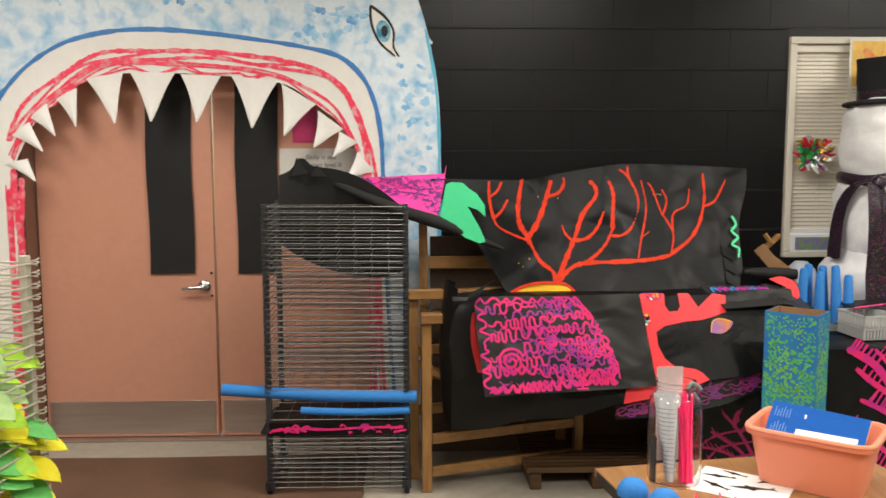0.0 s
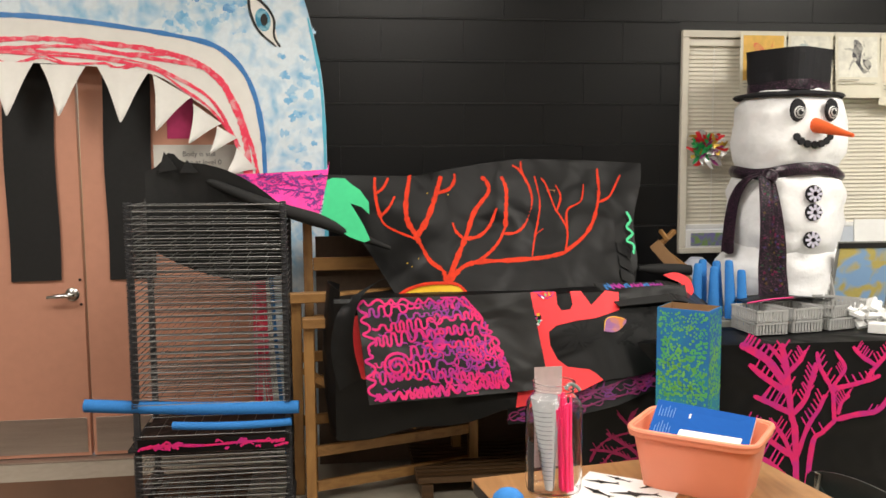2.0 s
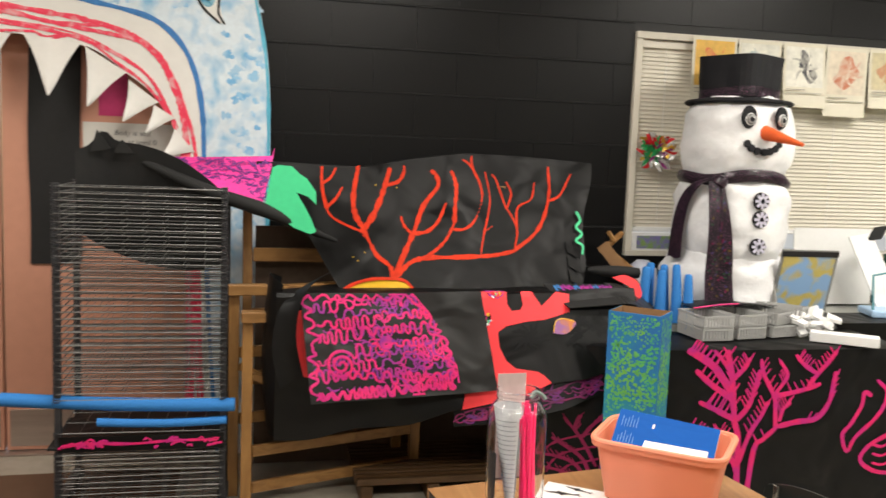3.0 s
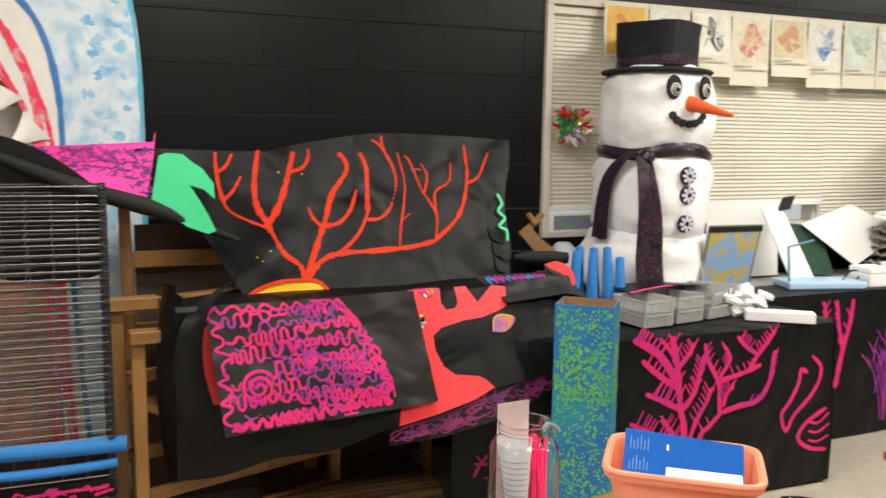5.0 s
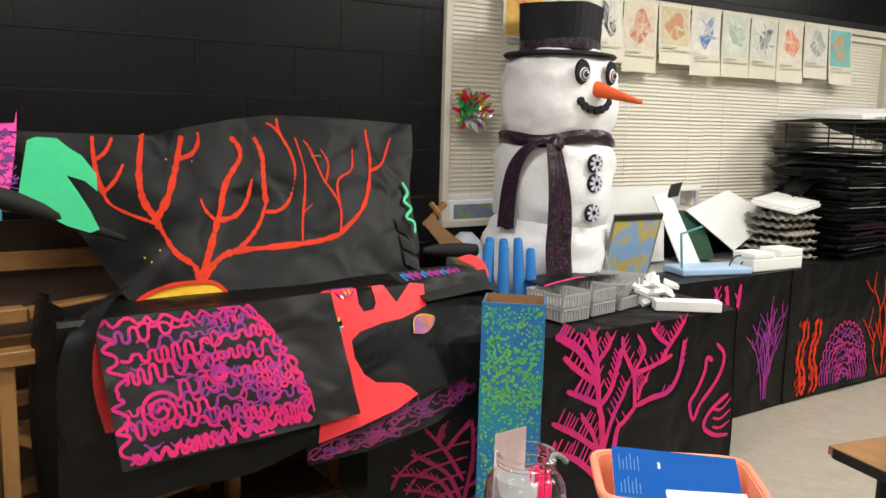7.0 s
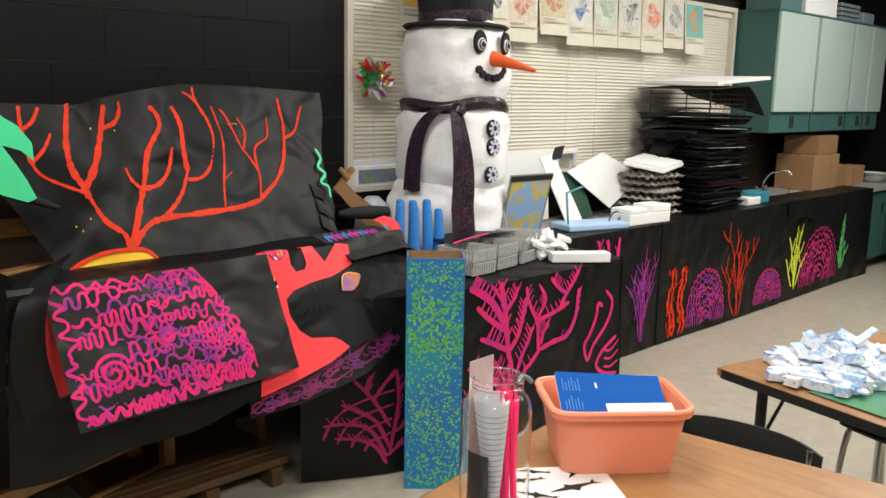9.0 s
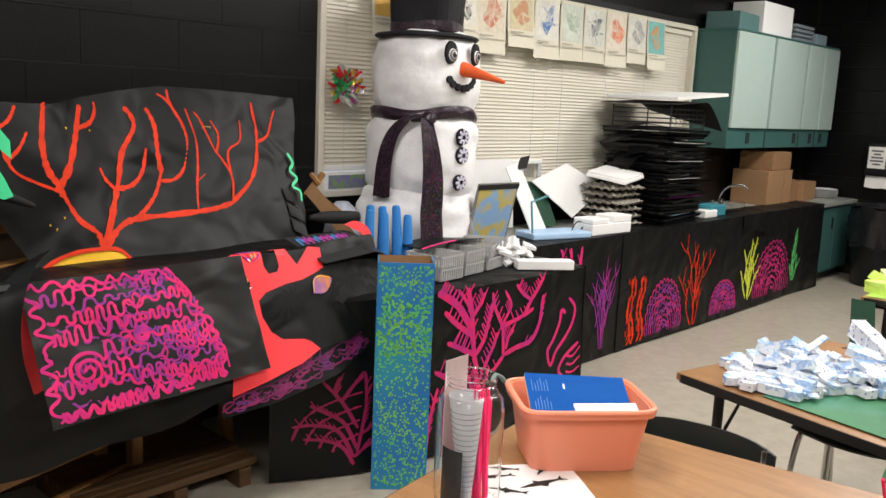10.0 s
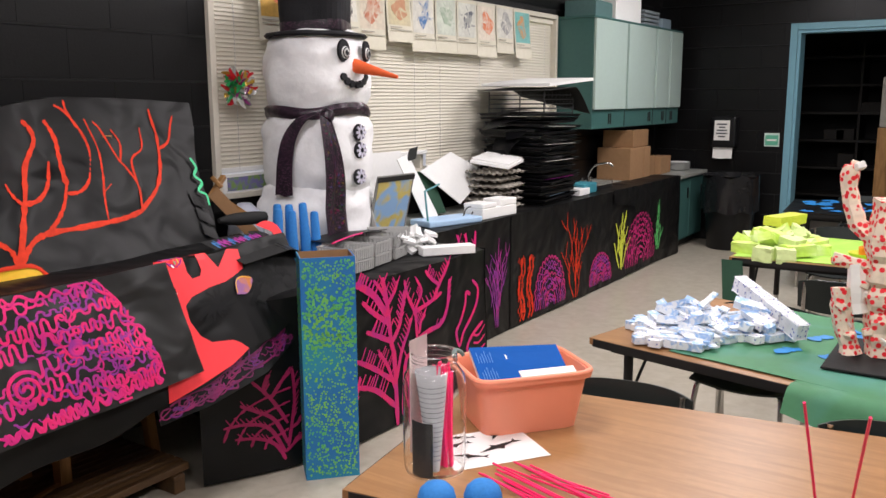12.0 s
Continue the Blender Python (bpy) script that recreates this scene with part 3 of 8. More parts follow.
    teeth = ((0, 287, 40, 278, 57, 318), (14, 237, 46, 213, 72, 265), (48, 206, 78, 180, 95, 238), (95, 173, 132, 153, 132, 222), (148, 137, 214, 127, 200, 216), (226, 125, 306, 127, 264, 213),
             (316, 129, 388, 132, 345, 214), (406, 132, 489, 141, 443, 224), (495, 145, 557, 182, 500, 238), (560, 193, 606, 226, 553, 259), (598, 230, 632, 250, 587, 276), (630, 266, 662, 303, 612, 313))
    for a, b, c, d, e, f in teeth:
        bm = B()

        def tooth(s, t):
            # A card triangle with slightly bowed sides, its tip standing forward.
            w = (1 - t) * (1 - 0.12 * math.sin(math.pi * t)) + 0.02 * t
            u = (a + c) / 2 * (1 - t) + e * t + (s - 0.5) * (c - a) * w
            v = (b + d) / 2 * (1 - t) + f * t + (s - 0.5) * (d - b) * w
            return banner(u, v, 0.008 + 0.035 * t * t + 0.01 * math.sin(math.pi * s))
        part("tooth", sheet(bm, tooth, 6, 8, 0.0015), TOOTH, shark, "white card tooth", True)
    eye = part("eye", plate(B(), curve([(656, 10), (672, 22), (690, 42), (699, 66), (703, 96), (690, 88), (672, 72), (660, 45), (656, 10)], 4)[:-1], lambda u, v, l: banner(u, v, 0.003 + l), 0.001), PAPER, shark)
    part("iris", plate(B(), [(679 + 13 * math.cos(k * 0.42), 53 + 19 * math.sin(k * 0.42) + 3 * math.cos(k * 0.42)) for k in range(15)], lambda u, v, l: banner(u, v, 0.005 + l), 0.001), blotted("teal_iris_paint", (0.03, 0.24, 0.40), (0.25, 0.50, 0.62), 30, 0.4, 0.6), eye)
    part("pupil", plate(B(), [(681 + 6 * math.cos(k * 0.42), 53 + 10 * math.sin(k * 0.42)) for k in range(15)], lambda u, v, l: banner(u, v, 0.007 + l), 0.001), INK, eye)
    for pts in ([(656, 8), (658, 40), (672, 72), (700, 97)], [(656, 8), (682, 28), (697, 52), (697, 80), (707, 98)]):
        part("eye_line", stroke(B(), pts, 5, banner, 0.006, 0.7), INK, eye)


shark_arch()


# ---- drying racks ----
def drying_rack(base, spin, width, depth, levels, legs, label, tall, wire=0.0025, metal=None):
    """A paper drying rack: side posts with springs and many hinged wire shelves."""
    rack = thing("drying_rack", label, "drying rack", base, "drying racks")
    m = pose(*base, 0, 0, spin)
    for x in (0, width):
        for y in (0.02, depth - 0.02):
            part("post", cube(B(), x - 0.012, x + 0.012, y - 0.012, y + 0.012, 0.02, tall, m, 0.002), metal or WIRE_DARK, rack)
    for x in (0, width):
        part("base_rail", cube(B(), x - 0.02, x + 0.02, -0.01, depth + 0.01, 0.03, 0.07, m, 0.004), WIRE_DARK, rack)
        if legs:
            for y in (0.02, depth - 0.04):
                part("caster", lathe(B(), [(0.006, -0.012), (0.03, -0.012), (0.033, 0), (0.03, 0.012), (0.006, 0.012)], 14, m @ pose(x, y, 0.033, 0, 90)), BLACK_PLASTIC, rack)
    for k, (z, tilt) in enumerate(levels):
        bm = B()
        dz = tilt * depth
        ring = [(0.0, 0.0, z), (width, 0.0, z - 0.004), (width, depth, z + dz), (0, depth, z + dz)]
        jig = [Vector(p) + Vector((random.uniform(-0.004, 0.004), random.uniform(-0.006, 0.006), random.uniform(-0.003, 0.003))) for p in ring]
        tube(bm, jig, wire * 1.25, 5, True, m)
        shelf = part("wire_shelf", bm, metal or WIRE, rack)
        for i in range(1, 8):
            part("cross_wire", tube(B(), [jig[0].lerp(jig[1], i / 8), jig[3].lerp(jig[2], i / 8)], wire * 0.7, 4, False, m), metal or WIRE, shelf)
        for i in (1, 2):
            part("long_wire", tube(B(), [jig[0].lerp(jig[3], i / 3), jig[1].lerp(jig[2], i / 3)], wire * 0.9, 4, False, m), metal or WIRE, shelf)
        for x in (0, width):
            bm = B()
            tube(bm, [(x + 0.011 * math.cos(t) * (1 if x else -1), -0.012 + 0.010 * math.sin(t), z - 0.011 + 0.0035 * t / 2) for t in np.linspace(0, 12, 20)], 0.0022, 4, False, m)
            part("spring", bm, metal or WIRE_DARK, shelf)
    return rack


# Upper shelves dense and level, a gap for the noodles, a lower pack below.
LEVELS = [(0.040 + 0.0225 * k, 0.008) for k in range(11)] + [(0.345, 0.0)] + [(0.475 + 0.0258 * k, 0.0) for k in range(32)]
drying_rack((0.085, 4.325, 0), 0, 0.60, 0.40, LEVELS, True, "black steel drying rack with bare wire shelves before the door", 1.285, 0.0021)


def rack_load():
    # Painted paper and black card lying between the shelves, and two foam noodles across the gap.
    bm = sheet(B(), lambda u, v: Vector((0.09 + 0.60 * u, 4.34 + 0.33 * v, 0.318 + 0.006 * math.sin(8 * u) + 0.012 * v)), 12, 6, 0.002)
    paper = solid("painted_paper", bm, BLACK_PAPER, "black paper with pink coral painting on the drying rack", "paper")
    fn = lambda u, v, l=0: Vector((0.09 + u, 4.318 - l, 0.305 + v))
    face = part("painted_front", plate(B(), [(0, -0.03), (0.6, -0.03), (0.6, 0.03), (0, 0.03)], fn, 0.002), BLACK_PAPER, paper)
    part("pink_mark", stroke(B(), [(0.02, -0.004), (0.12, 0.004), (0.26, -0.002), (0.42, 0.006), (0.58, 0.004)], 0.012, fn, 0.004, 1.0, 0.4), PINK, face)
    for k in range(34):
        x = random.choice((random.uniform(0.0, 0.16), random.uniform(0.38, 0.56), random.uniform(0, 0.56)))
        z = random.uniform(-0.020, 0.012)
        part("pink_mark", stroke(B(), [(x, z), (x + 0.014, z + random.uniform(0.002, 0.014)), (x + random.uniform(0.015, 0.04), z + random.uniform(-0.006, 0.014))], random.uniform(0.006, 0.012), fn, 0.0045, 0.8, 0.4), PINK, face)
    solid("black_card_pack", cube(B(), 0.05, 0.70, 4.318, 4.70, 0.283, 0.295, bevel=0.002), BLACK_FELT, "black card lying on the rack's lower shelves", "card")
    for a, b, r in (((-0.118, 4.36, 0.474), (0.730, 4.325, 0.443), 0.0262), ((0.225, 4.335, 0.384), (0.70, 4.325, 0.383), 0.0165)):
        bm = B()
        pa, pb = Vector(a), Vector(b)
        pts = [pa.lerp(pb, t) + Vector((0, 0, -0.008 * math.sin(math.pi * t))) for t in np.linspace(0, 1, 12)]
        tube(bm, pts, r, 18)
        solid("pool_noodle", bm, NOODLE, "blue foam pool noodle lying across the drying rack", "pool noodle", "pool noodles", smooth=True)


rack_load()


def leaf_rack():
    # Second rack, turned sideways, with painted paper leaves drying on it.
    levels = [(0.40 + 0.034 * k, 0.0) for k in range(24)]
    base = (-0.460, 2.66, 0.0)
    rack = drying_rack(base, 82, 0.52, 0.42, levels, True, "drying rack loaded with green and yellow painted leaves", 1.20, 0.003, WIRE_PALE)
    m = pose(*base, 0, 0, 82)
    shades = [paint("lime_leaf_paint", (0.42, 0.72, 0.05), 0.5, vary=0.25), paint("yellow_leaf_paint", (0.82, 0.72, 0.03), 0.5, vary=0.12), paint("green_leaf_paint", (0.16, 0.60, 0.16), 0.5, vary=0.2), paint("pale_leaf_paint", (0.45, 0.66, 0.28), 0.5, vary=0.2)]
    for k in range(52):
        level = random.randrange(0, 17)
        z = 0.43 + 0.034 * level + 0.006
        x, y = random.uniform(0.10, 0.56), random.uniform(0.05, 0.19)
        long, wide, turn = random.uniform(0.115, 0.175), random.uniform(0.075, 0.12), random.uniform(-110, -50)
        n = m @ pose(x, y, z, random.uniform(5, 38), random.uniform(-4, 14), turn)

        def blade(u, v):
            w = wide * math.sin(math.pi * min(1, 0.04 + u * 0.96)) ** 0.8
            return n @ Vector((u * long, (v - 0.5) * w, 0.012 * math.sin(math.pi * u) + 0.01 * abs(v - 0.5) - 0.03 * u * u))
        solid("paper_leaf", sheet(B(), blade, 10, 4, 0.0015), random.choice((shades[1], shades[1], shades[0], shades[2]) if level < 7 else (shades[0], shades[0], shades[3], shades[2], shades[1])), "painted paper leaf drying on a wire shelf", "paper leaf", "paper leaves", smooth=True)
    part("leg", cube(B(), 0.485, 0.535, -0.02, 0.03, 0.0, 0.40, m, 0.004), BLACK_PLASTIC, rack)


leaf_rack()


# ---- reef backdrop: black paper draped over wooden easels ----
def ease(a):
    a = min(max(a, 0), 1)
    return a * a * (3 - 2 * a)


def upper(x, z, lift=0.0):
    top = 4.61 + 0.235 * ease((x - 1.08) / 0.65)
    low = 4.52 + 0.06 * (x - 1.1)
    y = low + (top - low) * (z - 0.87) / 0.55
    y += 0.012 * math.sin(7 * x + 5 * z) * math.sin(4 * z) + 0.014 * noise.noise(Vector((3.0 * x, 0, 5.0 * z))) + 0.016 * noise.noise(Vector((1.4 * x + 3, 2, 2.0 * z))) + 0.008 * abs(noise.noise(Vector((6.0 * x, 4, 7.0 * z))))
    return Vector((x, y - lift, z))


def lower(x, z, lift=0.0):
    ye = float(np.interp(x, [0.9, 1.5, 2.0, 2.38], [4.19, 4.21, 4.27, 4.34]))
    yb = float(np.interp(x, [0.9, 1.25, 1.6, 2.0, 2.38], [4.31, 4.16, 4.11, 4.11, 4.2]))
    zb = float(np.interp(x, [0.9, 1.6, 2.0, 2.38], [0.30, 0.455, 0.56, 0.63]))
    y = ye + (yb - ye) * (0.90 - z) / (0.90 - zb)
    y += 0.014 * noise.noise(Vector((2.6 * x, 5, 4.0 * z))) + 0.010 * math.sin(6 * x) * (0.90 - z) / 0.4
    return Vector((x, y - lift, z))


def reef():
    back = thing("reef_backdrop", "crumpled black paper backdrop painted with a red coral, draped over easels", "backdrop paper", (1.6, 4.6, 0.85))
    crest = lambda x: float(np.interp(x, [0.82, 1.25, 1.38, 1.55, 1.75, 2.0, 2.2, 2.35], [1.385, 1.375, 1.40, 1.425, 1.45, 1.445, 1.435, 1.425]))

    def skin(u, v):
        x = 0.80 + 1.56 * u
        z0 = 0.86 if x > 1.15 else 0.86 + 0.5 * (1.15 - x) / 0.3
        p = upper(x, min(z0, 1.33) + (crest(x) - min(z0, 1.33)) * v)
        p.x += 0.012 * math.sin(9 * v) * u ** 8 - 0.12 * (1 - v) * u ** 3
        return p
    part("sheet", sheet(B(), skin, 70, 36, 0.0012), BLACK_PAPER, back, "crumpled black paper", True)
    # The paper turns down behind over its support.
    part("top_fold", sheet(B(), lambda u, v: upper(0.82 + 1.52 * u, crest(0.82 + 1.52 * u)) + Vector((0, 0.0015 + 0.10 * v, 0.006 * math.sin(math.pi * v) - 0.05 * v * v)), 50, 5, 0.0012), BLACK_PAPER, back, "", True)
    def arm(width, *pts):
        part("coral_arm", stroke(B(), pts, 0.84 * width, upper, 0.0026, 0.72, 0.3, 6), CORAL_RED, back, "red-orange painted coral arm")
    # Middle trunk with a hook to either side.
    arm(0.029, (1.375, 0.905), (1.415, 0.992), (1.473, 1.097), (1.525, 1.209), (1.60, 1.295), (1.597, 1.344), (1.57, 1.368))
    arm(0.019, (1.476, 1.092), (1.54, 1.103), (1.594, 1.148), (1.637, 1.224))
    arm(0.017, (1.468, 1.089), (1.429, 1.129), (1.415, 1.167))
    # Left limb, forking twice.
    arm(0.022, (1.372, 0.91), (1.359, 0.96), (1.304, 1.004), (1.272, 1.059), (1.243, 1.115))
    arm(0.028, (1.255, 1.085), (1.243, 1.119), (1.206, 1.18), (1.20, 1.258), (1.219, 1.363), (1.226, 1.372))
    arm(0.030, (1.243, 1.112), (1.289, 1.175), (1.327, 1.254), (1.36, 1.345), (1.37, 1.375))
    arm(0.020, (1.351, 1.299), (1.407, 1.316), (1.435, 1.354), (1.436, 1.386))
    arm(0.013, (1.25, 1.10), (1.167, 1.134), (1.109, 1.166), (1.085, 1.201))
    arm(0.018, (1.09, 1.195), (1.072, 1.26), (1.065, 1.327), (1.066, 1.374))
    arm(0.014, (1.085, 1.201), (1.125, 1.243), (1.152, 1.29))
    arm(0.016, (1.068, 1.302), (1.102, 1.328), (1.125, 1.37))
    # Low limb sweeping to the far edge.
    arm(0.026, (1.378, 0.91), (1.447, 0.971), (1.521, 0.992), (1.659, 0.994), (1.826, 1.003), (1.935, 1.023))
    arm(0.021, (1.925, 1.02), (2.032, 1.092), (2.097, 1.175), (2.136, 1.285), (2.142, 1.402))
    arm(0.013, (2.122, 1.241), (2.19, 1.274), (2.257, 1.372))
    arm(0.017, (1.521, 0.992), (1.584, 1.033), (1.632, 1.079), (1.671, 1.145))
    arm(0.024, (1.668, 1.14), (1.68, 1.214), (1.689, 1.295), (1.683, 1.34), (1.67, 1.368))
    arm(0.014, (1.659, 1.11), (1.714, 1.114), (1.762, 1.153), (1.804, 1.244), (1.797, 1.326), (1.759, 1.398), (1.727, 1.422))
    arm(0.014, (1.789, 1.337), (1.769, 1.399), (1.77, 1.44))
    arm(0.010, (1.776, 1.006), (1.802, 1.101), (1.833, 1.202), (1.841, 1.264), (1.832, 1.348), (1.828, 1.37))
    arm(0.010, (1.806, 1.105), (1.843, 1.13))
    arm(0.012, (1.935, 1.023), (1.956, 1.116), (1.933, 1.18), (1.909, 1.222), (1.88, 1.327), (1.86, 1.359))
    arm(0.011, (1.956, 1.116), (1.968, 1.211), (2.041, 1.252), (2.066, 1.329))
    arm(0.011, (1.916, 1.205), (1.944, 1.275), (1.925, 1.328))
    mound = [(1.13, 0.845), (1.19, 0.885), (1.26, 0.908), (1.34, 0.912), (1.42, 0.902), (1.47, 0.85)]
    hill = lambda u, v, l: upper(u, v, l) + Vector((0, -0.012, 0))
    part("mound", plate(B(), curve(mound, 5) + [(1.46, 0.835), (1.3, 0.83), (1.15, 0.835)], hill, 0.003), YELLOW, back, "yellow painted mound")
    part("mound_rim", stroke(B(), mound, 0.014, hill, 0.006, 0.9), CORAL_RED, back)
    for u, v in ((1.25, 1.02), (1.20, 1.0), (1.22, 0.985), (1.4, 1.29), (1.3, 1.3)):
        part("paint_drip", plate(B(), [(u + 0.004 * random.uniform(0.5, 1.1) * math.cos(k), v + 0.0045 * random.uniform(0.5, 1.1) * math.sin(k)) for k in range(6)], lambda a, b, l: upper(a, b, 0.004 + l), 0.0008), YELLOW, back)
    # Green scribble on the turned-over right edge.
    edge = [(u - 0.055, v) for u, v in ((2.31, 1.20), (2.325, 1.16), (2.30, 1.13), (2.325, 1.10), (2.29, 1.07), (2.32, 1.05), (2.31, 1.01))]
    part("green_scribble", stroke(B(), edge, 0.012, lambda u, v, l: upper(u, v, l + 0.01), 0.006, 0.8), GREEN, back)
    for k in range(3):
        z = 1.02 - 0.06 * k
        part("torn_tab", sheet(B(), lambda u, v: upper(2.185 + 0.055 * u, z + 0.05 * v - 0.03 * u) + Vector((0, -0.006 - 0.016 * u * (1 - v), 0)), 4, 3, 0.001), BLACK_PAPER, back)

    front = thing("reef_apron", "black paper apron with painted red shapes hanging over a bench", "backdrop paper", (1.6, 4.2, 0.3))

    def drape(u, v):
        # From the back edge over the top and down the front.
        x = 0.88 + 1.50 * u
        zb = float(np.interp(x, [0.9, 1.6, 2.0, 2.38], [0.30, 0.455, 0.56, 0.63])) + 0.01 * math.sin(17 * x)
        if v < 0.35:
            t = v / 0.35
            e = lower(x, 0.90)
            sag = 0.02 * math.sin(math.pi * t) + 0.015 * noise.noise(Vector((2 * x, 3 * t, 1)))
            return Vector((x, 4.60 + (e.y - 4.60) * t, 0.875 + 0.025 * t - sag))
        t = (v - 0.35) / 0.65
        p = lower(x, 0.90 + (zb - 0.90) * t)
        return p
    part("sheet", sheet(B(), drape, 60, 44, 0.0012), BLACK_PAPER, front, "crumpled black paper", True)
    side = lambda u, v: Vector((0.905 - 0.05 * math.sin(math.pi * u) - 0.025 * math.sin(math.pi * v), 4.315 - 0.10 * v + 0.22 * u, 0.30 + 0.63 * v + 0.03 * math.sin(math.pi * u) * v))
    part("turned_edge", sheet(B(), side, 8, 20, 0.0012), BLACK_PAPER, front, "", True)
    # A loose strip of the paper curls round beside the card.
    bend = curve([(1.05, 4.30, 0.95), (0.99, 4.24, 0.925), (0.942, 4.19, 0.875), (0.918, 4.175, 0.79), (0.918, 4.175, 0.69), (0.945, 4.18, 0.57)], 5)
    part("curled_strip", sheet(B(), lambda u, v: Vector(bend[round(v * (len(bend) - 1))]) + Vector((0.085 * (u - 0.5) - 0.006, -0.012 - 0.05 * (u - 0.3) ** 2, 0.05 * (u - 0.5))), 6, len(bend) - 1, 0.0012), BLACK_PAPER, front, "", True)
    over = lambda u, v, l=0: lower(u, v, l + 0.0022)
    comb_shape = [(1.64, 0.892), (1.675, 0.829), (1.69, 0.744), (1.70, 0.678), (1.718, 0.602), (1.735, 0.539), (1.60, 0.520), (1.589, 0.462), (1.724, 0.49), (1.861, 0.526), (1.946, 0.562), (1.919, 0.588), (1.894, 0.602), (1.807, 0.613), (1.77, 0.642), (1.744, 0.696), (1.741, 0.748), (1.776, 0.771), (1.864, 0.788), (1.94, 0.794),
                  (2.053, 0.822), (2.06, 0.89), (2.0, 0.90), (1.932, 0.845), (1.895, 0.90), (1.90, 1.01), (1.855, 1.02), (1.845, 0.92), (1.852, 0.850), (1.839, 0.832), (1.802, 0.829), (1.785, 0.855), (1.785, 0.95), (1.75, 0.975), (1.69, 0.95)]

    def laid(outline, fn, cells):
        # A painted shape cut from a fine grid, so that it follows the paper's folds.
        bm = B()
        us, vs = [p[0] for p in outline], [p[1] for p in outline]
        face = bm.faces.new([bm.verts.new((u, v, 0)) for u, v in outline])
        for axis, lo, hi in ((0, min(us), max(us)), (1, min(vs), max(vs))):
            for k in range(1, int((hi - lo) / cells) + 1):
                at = [0, 0, 0]
                at[axis] = lo + k * cells
                bmesh.ops.bisect_plane(bm, geom=bm.verts[:] + bm.edges[:] + bm.faces[:], plane_co=at, plane_no=[1 if q == axis else 0 for q in range(3)])
        bmesh.ops.triangulate(bm, faces=bm.faces)
        for v in bm.verts:
            v.co = fn(v.co.x, v.co.y)
        return bm

    def wrap(u, w, lift=0.0):
        # Down the apron's front below 0.9, and back over its top beyond.
        e = lower(u, 0.90)
        if w <= 0.90:
            return lower(u, w, lift)
        t = 1 - (w - 0.90) / (4.60 - e.y)
        sag = 0.02 * math.sin(math.pi * t) + 0.015 * noise.noise(Vector((2 * u, 3 * t, 1)))
        return Vector((u, e.y + w - 0.90 - 0.4 * lift, 0.875 + 0.025 * t - sag + lift))
    part("red_comb", laid(comb_shape, lambda u, v: wrap(u, v, 0.0050), 0.02), RED, front, "fluorescent red painted comb shape with a broad foot")
    part("red_patch", plate(B(), curve([(0.965, 0.84), (0.925, 0.79), (0.912, 0.72), (0.930, 0.65), (0.99, 0.575), (1.06, 0.62), (1.05, 0.82), (0.965, 0.85)], 3)[:-1], lambda u, v, l: lower(u, v, l) + Vector((0, -0.020, 0)), 0.002), RED, front, "fluorescent red painted patch")
    for k in range(15):
        a = k * 0.42 + random.uniform(-0.15, 0.15)
        r = random.uniform(0.05, 0.11)
        part("black_dab", stroke(B(), [(1.87, 0.725), (1.87 + 0.4 * r * math.cos(a), 0.725 + 0.4 * r * math.sin(a)), (1.87 + r * math.cos(a + 0.25), 0.725 + 0.75 * r * math.sin(a + 0.25))], random.uniform(0.008, 0.016), over, 0.0006, 0.7, 0.4), BLACK_DAB, front)
    for k in range(30):
        x, z = random.uniform(2.02, 2.28), random.uniform(0.68, 0.81)
        part("black_dab", stroke(B(), [(x, z), (x + 0.02, z + 0.012), (x + 0.05, z + random.uniform(-0.015, 0.025))], random.uniform(0.012, 0.026), over, 0.0006 + 0.00003 * k, 0.7, 0.5), BLACK_DAB, front)
    # A lower sheet shows below the apron, covered in plum scrolls.
    hem = lambda x: float(np.interp(x, [1.55, 1.6, 2.0, 2.38], [0.44, 0.455, 0.56, 0.63]))
    deep = lambda x: float(np.interp(x, [1.55, 1.75, 2.0, 2.3], [0.05, 0.085, 0.095, 0.075]))
    beneath = lambda u, v, l=0.0: lower(u, v, l - 0.018)
    part("under_sheet", sheet(B(), lambda s, t: beneath(1.56 + 0.76 * s, hem(1.56 + 0.76 * s) + 0.05 - (0.05 + deep(1.56 + 0.76 * s)) * t), 30, 5, 0.001), BLACK_PAPER, front, "black paper hem below the apron", True)
    for k in range(56):
        x = 1.58 + 0.66 * random.random()
        z, d = hem(x), deep(x)
        a, r = random.uniform(0, 6.3), random.uniform(0.012, 0.026)
        cz = z - d * random.uniform(0.15, 0.8)
        pts = [(x - 1.4 * r, cz - 0.3 * r)] + [(x + r * 1.3 * (1 - q / 9) * math.cos(a + 0.95 * q), cz + r * (1 - q / 9) * math.sin(a + 0.95 * q) + 0.2 * r) for q in range(5)] + [(x + 1.8 * r, cz + 0.6 * r)]
        part("plum_scroll", stroke(B(), pts, random.uniform(0.0045, 0.0075), beneath, 0.0025 + 0.00002 * k, 0.8, 0.35, 3), SCROLL if k % 3 else PURPLE_DIM, front)
    for off in (0.015, 0.06):
        part("plum_line", stroke(B(), [(x, hem(x) - off * deep(x) / 0.09 + 0.004 * math.sin(31 * x + 60 * off)) for x in np.linspace(1.60, 2.26, 15)], 0.008, beneath, 0.0046, 0.8, 0.5, 3), SCROLL, front)
